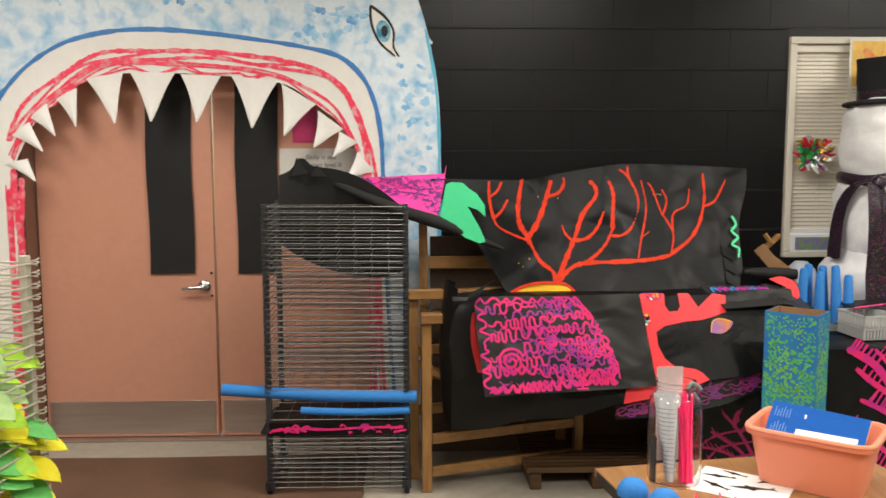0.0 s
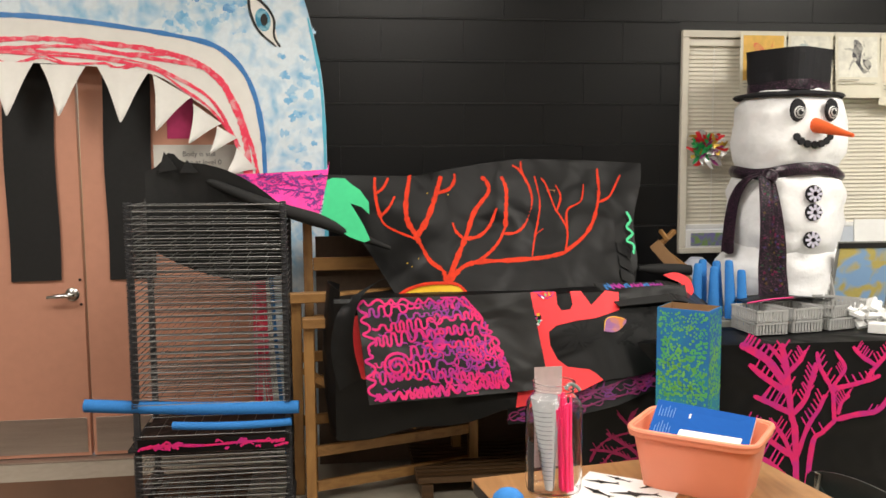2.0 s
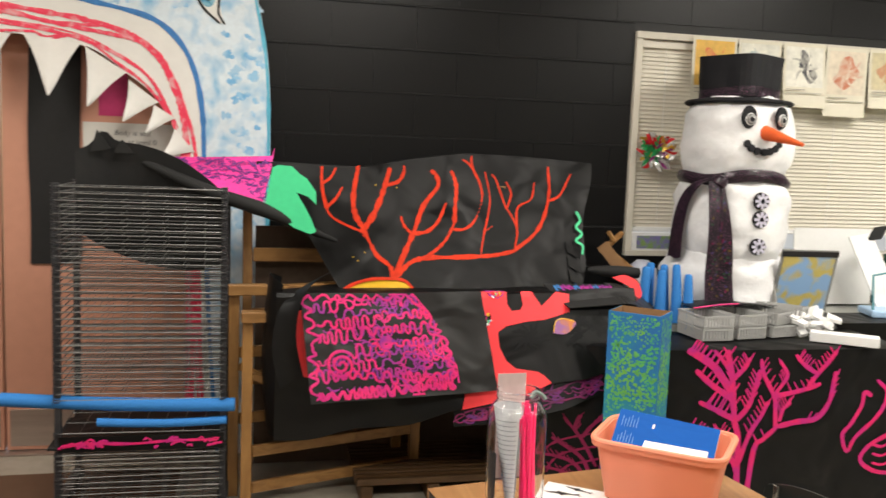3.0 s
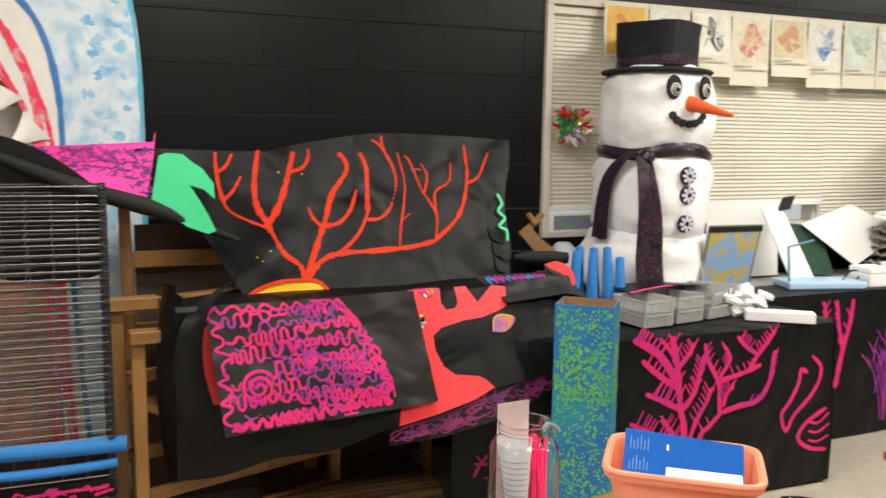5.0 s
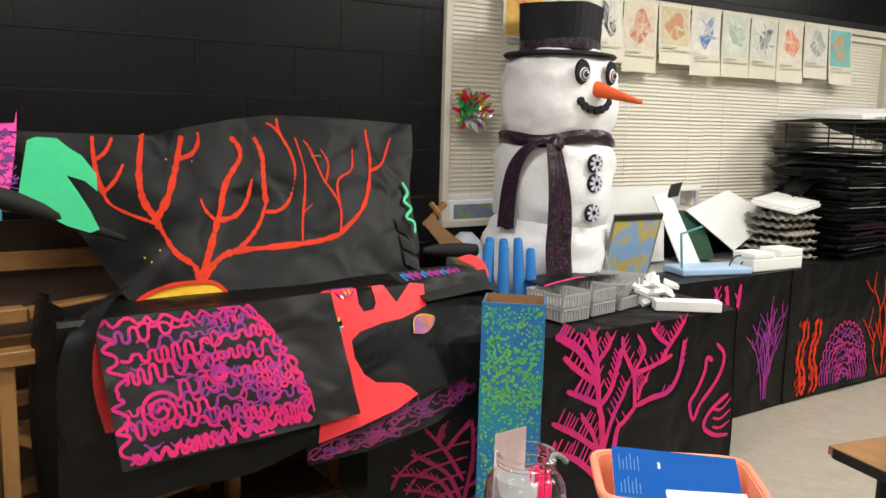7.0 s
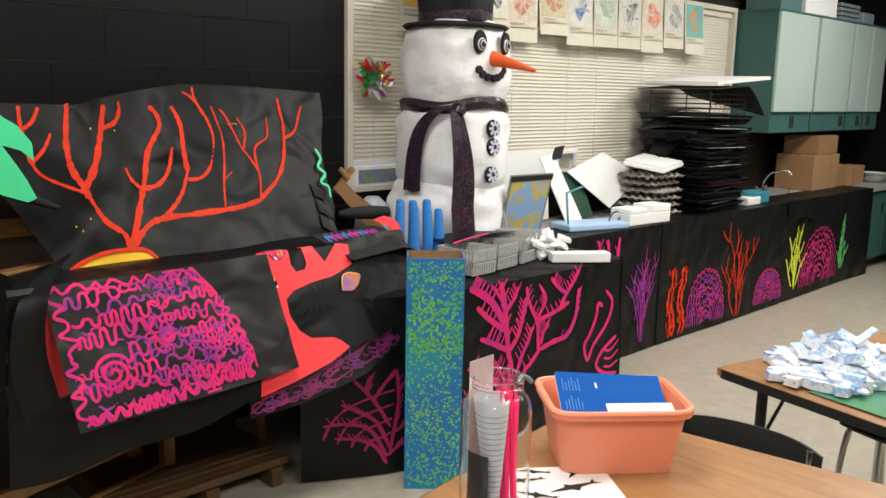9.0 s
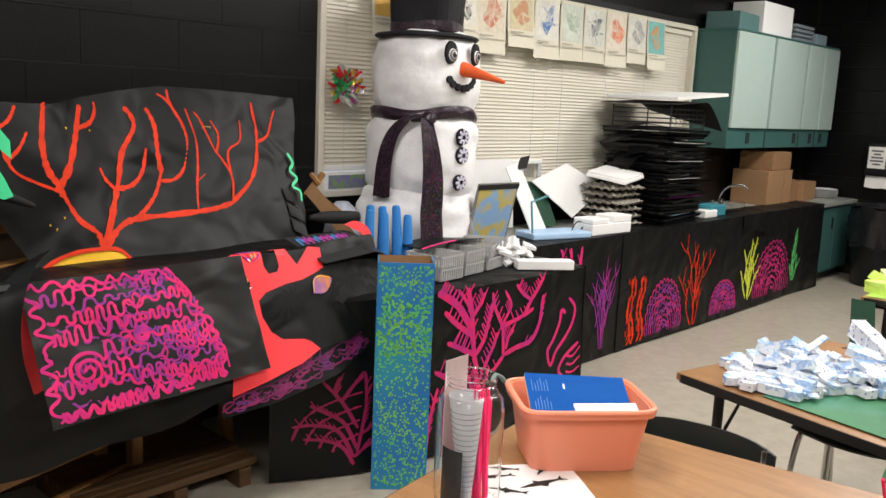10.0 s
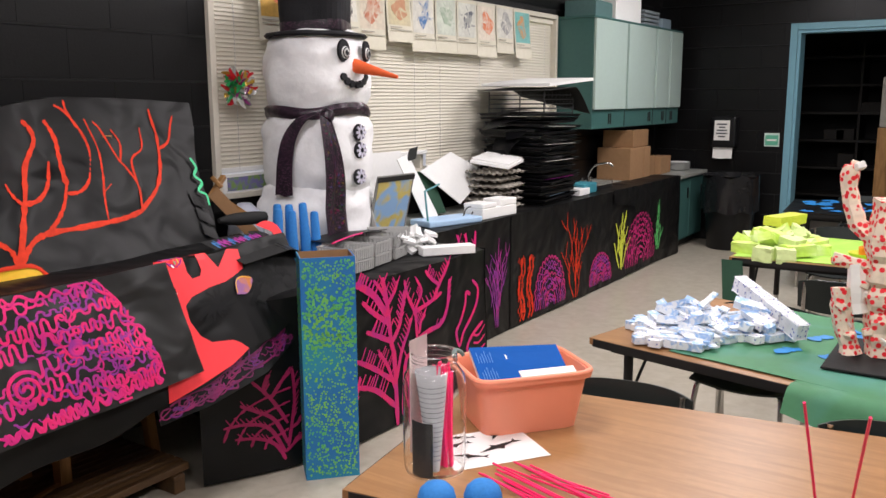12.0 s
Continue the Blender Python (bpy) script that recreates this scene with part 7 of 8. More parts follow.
    shelf = thing("store_shelves", "dim wooden store shelves with folded papers, seen through the doorway", "shelf unit", (10.3, 3.3, 0))
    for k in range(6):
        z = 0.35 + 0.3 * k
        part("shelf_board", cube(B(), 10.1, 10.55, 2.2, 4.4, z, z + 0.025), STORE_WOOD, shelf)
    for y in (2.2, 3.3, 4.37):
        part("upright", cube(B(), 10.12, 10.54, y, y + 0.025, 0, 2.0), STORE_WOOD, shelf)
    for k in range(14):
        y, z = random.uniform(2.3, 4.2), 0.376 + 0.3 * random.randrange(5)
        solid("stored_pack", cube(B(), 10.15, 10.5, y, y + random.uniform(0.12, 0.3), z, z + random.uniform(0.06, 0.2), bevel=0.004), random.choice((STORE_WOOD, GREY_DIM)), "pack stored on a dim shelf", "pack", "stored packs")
    locker = thing("tall_cupboard", "tan wooden cupboard standing inside the dim store room", "cupboard", (9.2, 3.0, 0))
    part("body", cube(B(), 8.95, 9.3, 2.55, 2.98, 0.0, 1.15, bevel=0.004), WOOD, locker)
    solid("notice_stack", cube(B(), 8.96, 9.25, 2.58, 2.97, 1.152, 1.62, bevel=0.01), GREY_CARD, "stacked grey papers on the tan cupboard", "papers")


east_end()


# ---- work tables and chairs ----
def school_table(m, w, l, z, label):
    """A low school table: oak laminate top with a black edge, black legs with chrome feet."""
    ob = thing("school_table", label, "table", tuple(m.translation), "school tables")
    bm = cube(B(), 0.004, w - 0.004, -l + 0.004, -0.004, z - 0.024, z, m)
    part("tabletop", bm, TABLE, ob, "oak laminate top")
    out, r = [], 0.035
    for cx, cy, a in ((w - r, -r, 0), (r, -r, 90), (r, -l + r, 180), (w - r, -l + r, 270)):
        out += [(cx + r * math.cos(radians(a + 15 * k)), cy + r * math.sin(radians(a + 15 * k))) for k in range(7)]
    part("edge_band", plate(B(), out, lambda u, v, t: m @ Vector((u, v, z - 0.030 + t)), 0.0285), TABLE_EDGE, ob, "black edge band")
    part("apron", cube(B(), 0.06, w - 0.06, -l + 0.06, -0.06, z - 0.055, z - 0.031, m), TABLE_EDGE, ob)
    for x in (0.10, w - 0.10):
        for y in (-0.11, -l + 0.11):
            leg = part("leg", tube(B(), [(x, y, 0.22), (x, y, z - 0.03)], 0.017, 12, False, m), TABLE_EDGE, ob, "black leg tube", True)
            part("foot", tube(B(), [(x, y, 0.0), (x, y, 0.24)], 0.0135, 12, False, m), CHROME, leg, "chrome foot", True)
    for y in (-0.11, -l + 0.11):
        part("strut", tube(B(), [(0.10, y, 0.34), (0.26, y, z - 0.05)], 0.006, 8, False, m), TABLE_EDGE, ob)
    return ob


T1 = pose(1.24, 3.085, 0, 0, 0, 9)
school_table(T1, 0.84, 1.5, 0.575, "oak-topped school table holding a peach bin and a jar")
T2 = pose(2.655, 3.115, 0, 0, 0, -12)
school_table(T2, 0.90, 1.5, 0.585, "oak-topped school table with a heap of white paper blocks")
T3 = pose(4.53, 3.13, 0, 0, 0, 2)
school_table(T3, 0.95, 1.5, 0.585, "school table covered in lime green paper")
T4 = pose(6.62, 3.29, 0, 0, 0, 6)
school_table(T4, 0.92, 1.5, 0.585, "school table covered in black paper with blue paint")


def school_chair():
    ob = thing("school_chair", "dark plastic school chair with chrome tube legs", "chair", (0, 0, 0), "school chairs")
    seat = lambda u, v: Vector((0.36 * (u - 0.5), 0.36 * (v - 0.5), 0.345 + 0.02 * (2 * u - 1) ** 2 - 0.02 * max(0, v * 2 - 1.4)))
    part("seat", sheet(B(), seat, 12, 12, 0.008), CHAIR_PLASTIC, ob, "moulded dark seat", True)
    back = lambda u, v: Vector((0.40 * (u - 0.5), -0.19 - 0.03 * v + 0.045 * (2 * u - 1) ** 2, 0.435 + 0.163 * v - 0.02 * (2 * u - 1) ** 4 * (1 if v > 0.5 else -1)))
    part("backrest", sheet(B(), back, 14, 8, 0.010), CHAIR_PLASTIC, ob, "curved dark backrest", True)
    for s in (-1, 1):
        line = curve([(0.17 * s, -0.175, 0.585), (0.17 * s, -0.165, 0.44), (0.165 * s, -0.14, 0.335), (0.17 * s, -0.20, 0.0)], 5)
        part("rear_leg", tube(B(), line, 0.011, 10), CHROME, ob, "", True)
        line = curve([(0.14 * s, -0.14, 0.325), (0.15 * s, 0.10, 0.325), (0.165 * s, 0.15, 0.29), (0.18 * s, 0.19, 0.0)], 6)
        part("front_leg", tube(B(), line, 0.011, 10), CHROME, ob, "", True)
    return ob


first_chair = school_chair()
first_chair.matrix_basis = pose(2.03, 2.77, 0, 0, 0, 98)
for cx, cy, a in ((2.09, 2.04, 98), (3.27, 2.685, 86), (5.72, 2.75, 95), (5.70, 2.2, 90), (4.30, 2.5, -86), (6.35, 2.65, -84), (3.40, 2.0, 82), (7.75, 2.9, 96)):
    copy_thing(first_chair, pose(cx, cy, 0, 0, 0, a))


# ---- on the nearest table ----
def peach_bin():
    m = pose(1.835, 2.950, 0.576, 0, 0, -39)
    ob = thing("peach_bin", "peach plastic tub holding a blue book and papers, on the table", "bin", (1.845, 2.965, 0.576))

    def wall(u, v, off=0.0):
        a = 2 * math.pi * u
        k = (abs(math.cos(a)) ** 7 + abs(math.sin(a)) ** 7) ** (-1 / 7)
        x, y = (0.132 + 0.026 * v + off) * math.cos(a) * k, (0.094 + 0.025 * v + off) * math.sin(a) * k
        return m @ Vector((x, y, 0.158 * v))
    bm = sheet(B(), lambda u, v: wall(u, v), 72, 8, 0.004)
    part("tub_wall", bm, BIN, ob, "", True)
    part("bottom", plate(B(), [(0.124 * math.cos(a) * (abs(math.cos(a)) ** 7 + abs(math.sin(a)) ** 7) ** (-1 / 7), 0.086 * math.sin(a) * (abs(math.cos(a)) ** 7 + abs(math.sin(a)) ** 7) ** (-1 / 7)) for a in np.linspace(0, 2 * math.pi, 49)[:-1]], lambda u, v, t: m @ Vector((u, v, 0.002 + t)), 0.003), BIN, ob)
    rim = [wall(k / 72, 1.0, 0.006) for k in range(72)]
    part("rim", tube(B(), rim, 0.0075, 8, True), BIN, ob, "rounded rim", True)
    skirt = sheet(B(), lambda u, v: wall(u, 1.0 - 0.10 * v, 0.011), 72, 2, 0.002)
    part("rim_skirt", skirt, BIN, ob, "", True)
    book = thing("blue_book", "blue paperback book leaning in the peach bin", "book", (1.85, 2.96, 0.6))
    a, b, c, d = Vector((-0.128, -0.072, 0.112)), Vector((0.128, -0.072, 0.108)), Vector((0.128, 0.052, 0.186)), Vector((-0.130, 0.050, 0.200))
    n = (b - a).cross(d - a).normalized()

    def page(u, v, l):
        return m @ ((a * (1 - u) + b * u) * (1 - v) + (d * (1 - u) + c * u) * v + n * l)
    box = [(0, 0), (1, 0), (1, 1), (0, 1)]
    part("page_block", plate(B(), box, lambda u, v, l: page(0.005 + 0.99 * u, 0.005 + 0.985 * v, -0.014 + l), 0.0135), PAPER, book)
    part("cover", plate(B(), box, lambda u, v, l: page(u, v, l), 0.0015), BOOK_BLUE, book)
    ink = paint("pale_blue_print", (0.10, 0.25, 0.58), 0.5)
    for k in range(6):
        for q in range(2):
            part("print_line", plate(B(), box, lambda u, v, l: page(0.05 + 0.030 * k + 0.007 * u, 0.28 + 0.36 * q + 0.26 * v * (0.6 + 0.4 * ((k * 7 + q * 3) % 5) / 4), 0.002 + l), 0.0004), ink, book)
    part("title_mark", plate(B(), box, lambda u, v, l: page(0.36 + 0.018 * u, 0.70 + 0.10 * v, 0.002 + l), 0.0004), PAPER, book)
    sheet_m = lambda u, v, l: m @ (Vector((-0.035 + 0.155 * u, -0.100 + 0.026 * v, 0.150 + 0.010 * v + l)))
    solid("white_pad", plate(B(), box, sheet_m, 0.005), PAPER, "white paper pad in the peach bin in front of the book", "paper pad")


peach_bin()


def straw_jar():
    c = Vector((1.44, 2.962, 0.576))
    ob = thing("plastic_jar", "tall clear plastic jar holding pink straws and curled paper", "jar", tuple(c))
    prof = [(0.002, 0.003), (0.060, 0.003), (0.071, 0.012), (0.0735, 0.03), (0.0735, 0.215), (0.070, 0.238), (0.058, 0.256), (0.052, 0.262), (0.051, 0.268), (0.054, 0.272), (0.051, 0.276), (0.054, 0.280), (0.051, 0.290)]
    inner = [(r - 0.0018, z + (0.0018 if z < 0.02 else 0)) for r, z in reversed(prof[1:])] + [(0.002, 0.005)]
    jar = part("jar", lathe(B(), prof + inner, 40, Matrix.Translation(c), False), JAR, ob, "clear ribbed plastic", True)
    jar.visible_shadow = False
    for n, r, z in (("rim", 0.0535, 0.2905), ("base_ring", 0.066, 0.0065)):
        ring = part(n, tube(B(), [c + Vector((r * math.cos(a), r * math.sin(a), z)) for a in np.linspace(0, 2 * math.pi, 41)[:-1]], 0.0022, 8, True), JAR, ob, "", True)
        ring.visible_shadow = False
    cone = lambda u, v: c + Vector((-0.012 + (0.012 + 0.026 * v) * math.cos(5.2 * u) - 0.012 * v, -0.008 + (0.012 + 0.026 * v) * math.sin(5.2 * u), 0.008 + 0.245 * v))
    curl = thing("curled_paper", "curled ruled white paper standing in the jar", "paper", tuple(c))
    part("curl", sheet(B(), cone, 20, 14, 0.0008), paint("frosted_ruled_sheet", (0.46, 0.47, 0.48), 0.35, vary=0.08), curl, "", True)
    for k in range(16):
        part("rule", tube(B(), [cone(u, 0.12 + 0.05 * k) + Vector((0.001 * math.cos(5.2 * u), 0.001 * math.sin(5.2 * u), 0)) for u in np.linspace(0.45, 0.95, 9)], 0.0007, 4), GREY_INK, curl)
    for k in range(36):
        a, r = random.uniform(0, 2 * math.pi), 0.022 * math.sqrt(random.random())
        p = c + Vector((0.034 + r * math.cos(a) * 0.8, -0.004 + r * math.sin(a) * 1.3, 0.006))
        q = p + Vector((random.uniform(-0.012, 0.002), random.uniform(-0.01, 0.012), random.uniform(0.19, 0.255)))
        solid("straw", tube(B(), [p, q], 0.0032, 8), STRAW, "thin pink plastic straw standing in the jar", "straw", "straws", smooth=True)
    solid("pale_card", sheet(B(), lambda u, v: c + Vector((-0.042 + 0.075 * u, 0.040 + 0.004 * u, 0.05 + 0.27 * v)), 3, 6, 0.001), paint("pale_pink_card", (0.62, 0.50, 0.48), 0.6), "pale pink card standing in the jar", "card")
    solid("black_card_strip", sheet(B(), lambda u, v: c + Vector((-0.066 * math.cos(0.9 * (u - 0.5)), -0.008 + 0.045 * math.sin(1.3 * (u - 0.5)), 0.012 + 0.13 * v)), 8, 4, 0.002), BLACK_FELT, "black card strip inside the jar", "card")
    clip = solid("grey_clip", tube(B(), curve([(0, 0, 0), (0.012, 0.004, 0.012), (0.028, 0, 0.006), (0.036, -0.004, -0.004)], 4), 0.005, 8, False, pose(1.46, 2.922, 0.856)), paint("grey_green_plastic", (0.18, 0.24, 0.22), 0.5), "small grey-green clip on the jar's rim", "clip", smooth=True)


straw_jar()


def printed_sheet():
    ob = thing("shark_worksheet", "white sheet printed with black shark shapes, lying on the table", "paper sheet", (1.6, 2.93, 0.576))
    a, b, d = Vector((1.462, 2.92, 0.5765)), Vector((1.668, 2.772, 0.5765)), Vector((1.575, 3.085, 0.5765))
    fn = lambda u, v, l=0.0: a + (b - a) * u + (d - a) * v + Vector((0, 0, l + 0.004 * max(0, u - 0.8) + 0.002 * math.sin(3 * v)))
    part("paper", sheet(B(), lambda u, v: fn(u, v), 8, 8, 0.0008), paint("bright_paper", (0.84, 0.83, 0.81), 0.6, vary=0.03), ob)
    for cx, cy, s, t in ((0.62, 0.45, 0.22, 0.4), (0.26, 0.30, 0.16, -0.5), (0.22, 0.66, 0.16, 0.2), (0.72, 0.82, 0.15, 1.0), (0.35, 0.88, 0.13, -0.3)):
        body = [(-1.2, 0.0), (-0.7, 0.10), (-0.35, 0.16), (-0.25, 0.42), (-0.05, 0.20), (0.4, 0.14), (0.8, 0.05), (1.15, 0.32), (1.02, 0.02), (1.2, -0.22), (0.8, -0.06), (0.2, -0.16), (-0.05, -0.45), (-0.25, -0.18), (-0.8, -0.10)]
        pts = [(cx + s * (x * math.cos(t) - y * math.sin(t)), cy + s * (x * math.sin(t) + y * math.cos(t))) for x, y in body]
        part("shark_print", plate(B(), pts, lambda u, v, l: fn(u, v, 0.0014 + l), 0.0004), INK, ob, "black printed shark shape")


printed_sheet()
for bx, by in ((1.300, 2.862), (1.362, 2.783), (1.305, 2.690)):
    prof = [(0.002, 0.0), (0.030, 0.001), (0.0415, 0.008), (0.042, 0.018), (0.037, 0.035), (0.025, 0.047), (0.010, 0.053), (0.001, 0.054)]
    solid("foam_ball", lathe(B(), prof, 30, pose(bx, by, 0.576)), NOODLE, "blue foam half ball on the table", "foam ball", "foam balls", smooth=True)
for k in range(14):
    a = Vector((1.46 + random.uniform(0, 0.14), 2.86 + random.uniform(-0.09, 0.05), 0.5795 + 0.0012 * (k % 9)))
    d = Vector((random.uniform(-0.42, -0.05), -1, 0)).normalized()
    a += d * random.uniform(0, 0.05)
    long = 0.25 + random.uniform(-0.04, 0.05)
    solid("straw", tube(B(), [a, a + d * long + Vector((0, 0, random.uniform(0, 0.008)))], 0.0026, 8), STRAW, "thin pink plastic straw lying on the table", "straw", "loose straws", smooth=True)
for (x0, y0), (x1, y1, z1) in (((1.775, 2.185), (1.644, 2.199, 0.835)), ((1.80, 2.115), (1.53, 2.066, 0.868))):
    solid("straw", tube(B(), [(x0, y0, 0.577), (x1, y1, z1)], 0.0032, 8), STRAW, "pink plastic straw standing up from the table", "straw", "upright straws", smooth=True)


# ---- tall painted box ----
def dotted_box():
    ob = thing("dotted_box", "tall open cardboard box painted blue with green dots, on the floor", "box", (2.25, 4.1, 0))
    m = pose(2.135, 4.03, 0, 0, 0, -42)
    w, d, h = 0.205, 0.155, 0.865
    sides = (("front", (0, w, 0, 0.005)), ("back", (0, w, d - 0.005, d)), ("side", (0, 0.005, 0.005, d - 0.005)), ("side", (w - 0.005, w, 0.005, d - 0.005)))
    for n, (a, b, c, e) in sides:
        part(n, cube(B(), a, b, c, e, 0, h, m), BOX_BASE, ob, "blue painted cardboard")
        part(n + "_inside", cube(B(), a + (0.0051 if n in ("front", "back") else (0.0051 if a == 0 else -0.0012)), b + (-0.0051 if n in ("front", "back") else (0.0012 if a == 0 else -0.0051)), c + (0.0051 if n == "front" else (-0.0012 if n == "back" else 0.001)), e + (0.0012 if n == "front" else (-0.0051 if n == "back" else -0.001)), h - 0.3, h + 0.001, m), CARDBOARD, ob, "bare brown cardboard")
    part("bottom", cube(B(), 0.005, w - 0.005, 0.005, d - 0.005, 0.0, 0.005, m), CARDBOARD, ob)
    # Daubs, thick in two bands and thin below.
    for n, fn, span in (("front", lambda u, v, l=0: m @ Vector((u, -0.0008 - l, v)), w), ("right", lambda u, v, l=0: m @ Vector((w + 0.0008 + l, u, v)), d), ("left", lambda u, v, l=0: m @ Vector((-0.0008 - l, u, v)), d)):
        bm, rng = B(), random.Random(len(n))
        for k in range(1500 if n == "front" else 1100):
            v = rng.random()
            dense = 0.9 if v > 0.55 else 0.70 + 0.2 * math.sin(9 * v)
            if rng.random() > dense:
                continue
            u, z, r = rng.uniform(0.006, span - 0.006), 0.01 + v * (h - 0.02), rng.uniform(0.0026, 0.0046) * (1.45 if 0.6 < v < 0.88 else 1)
            a = rng.uniform(0, 3)
            ring = [bm.verts.new(fn(u + r * math.cos(a + 1.05 * q) * rng.uniform(0.85, 1.15), z + r * 1.05 * math.sin(a + 1.05 * q), 0.0004)) for q in range(6)]
            bm.faces.new(ring)
        part("dots_" + n, bm, DOT_GREEN, ob, "yellow-green paint dots")["kind"] = "stuff"


BOX_BASE = blotted("blue_poster_paint_on_card", (0.015, 0.15, 0.42), (0.02, 0.24, 0.36), 5.0, 0.4, 0.65, 0.6)
DOT_GREEN = blotted("yellow_green_dots", (0.20, 0.55, 0.09), (0.09, 0.46, 0.15), 6.0, 0.4, 0.6, 0.6)
dotted_box()


# ---- paper blocks, coral tower and lime heap on the other tables ----
def paper_block(long, wide, high, seed, mat):
    rng = random.Random(seed)
    bm = cube(B(), -long / 2, long / 2, -wide / 2, wide / 2, -high / 2, high / 2)
    bmesh.ops.subdivide_edges(bm, edges=bm.edges, cuts=2, use_grid_fill=True)
    for v in bm.verts:
        v.co += 0.12 * high * noise.noise_vector(v.co * 22 + Vector((seed, 0, 0)))
    me = bpy.data.meshes.new("paper_block")
    bm.to_mesh(me)
    bm.free()
    me.materials.append(mat)
    return me


def heap(kinds, centre, reach, count, base, top, name, label, group, seed):
    rng = random.Random(seed)
    for k in range(count):
        r, a = math.sqrt(rng.random()), rng.uniform(0, 2 * math.pi)
        x, y = centre[0] + reach[0] * r * math.cos(a), centre[1] + reach[1] * r * math.sin(a)
        z = base + 0.018 + (top - base) * max(0.0, (1 - r)) * rng.uniform(0.1, 1.0)
        ob = new(name, rng.choice(kinds))
        ob.matrix_basis = pose(x, y, z, rng.uniform(-30, 30) if r < 0.75 else 0, rng.uniform(-30, 30) if r < 0.75 else 0, rng.uniform(0, 180))
        tagged(ob, label, "paper block", group)


whites = [paper_block(0.10, 0.035, 0.028, 1, BLUE_PRINT), paper_block(0.08, 0.045, 0.028, 2, BLUE_DOTS), paper_block(0.06, 0.038, 0.034, 3, BLUE_PRINT), paper_block(0.13, 0.04, 0.03, 4, BLUE_PRINT), paper_block(0.05, 0.03, 0.024, 5, WHITE_BOARD), paper_block(0.15, 0.032, 0.028, 6, BLUE_PRINT), paper_block(0.035, 0.028, 0.022, 7, BLUE_PRINT)]
flakes = [paper_block(0.07, 0.03, 0.006, 21, BLUE_PRINT), paper_block(0.05, 0.035, 0.005, 22, BLUE_DOTS), paper_block(0.09, 0.022, 0.008, 23, BLUE_PRINT)]
heap(flakes, (2.93, 2.80), (0.27, 0.19), 60, 0.588, 0.725, "paper_flake", "torn white paper flake with blue marks on the heap", "white paper flakes", 12)
heap(whites, (2.915, 2.83), (0.26, 0.17), 104, 0.586, 0.70, "paper_block", "small white paper block with blue marks in a heap", "white paper blocks", 3)
heap(whites, (3.03, 2.605), (0.15, 0.10), 46, 0.586, 0.715, "paper_block", "small white paper block with blue marks in a heap", "white paper blocks", 8)
beam = thing("paper_beam", "long white paper beam with blue dots leaning on the heap", "paper beam", (3.05, 2.5, 0.59))
for k in range(4):
    t = k / 3
    c = Vector((3.134, 2.687, 0.728)).lerp(Vector((2.955, 2.477, 0.655)), t)
    part("segment", cube(B(), -0.046, 0.046, -0.028, 0.028, -0.022, 0.022, look(c, (2.74, 2.225, 0.567)) @ pose(0, 0, 0, 0, 90, 0), 0.004), BLUE_DOTS, beam)
drape_m = lambda u, v: T2 @ Vector((0.05 + 0.84 * u, -0.30 - 1.15 * v, 0.5895 + 0.002 * math.sin(9 * u + 5 * v)))
cloth = thing("green_paper_cover", "green paper splashed with blue paint, hanging over a table edge", "paper cover", (3, 2.3, 0.59))
part("flat", sheet(B(), drape_m, 12, 12, 0.0012), GREEN_PAPER, cloth, "", True)
part("overhang", sheet(B(), lambda u, v: T2 @ Vector((0.05 - 0.055 * min(1, 3 * u) - 0.05 * u, -0.74 - 0.71 * v, 0.5905 - 0.24 * max(0, u - 0.2) * (0.4 + 0.6 * v))), 10, 10, 0.0012), GREEN_PAPER, cloth, "", True)
for k in range(16):
    u, v = random.uniform(0.25, 0.8), random.uniform(0.05, 0.6)
    part("blue_splash", plate(B(), [(u + 0.05 * math.cos(a) * random.uniform(0.4, 1), v + 0.035 * math.sin(a) * random.uniform(0.4, 1)) for a in np.linspace(0, 6, 11)], lambda a, b, l: drape_m(a, b) + Vector((0, 0, 0.0022 + l + 0.0002 * k)), 0.0005), BLUE_SPLASH, cloth, "splash of blue paint")


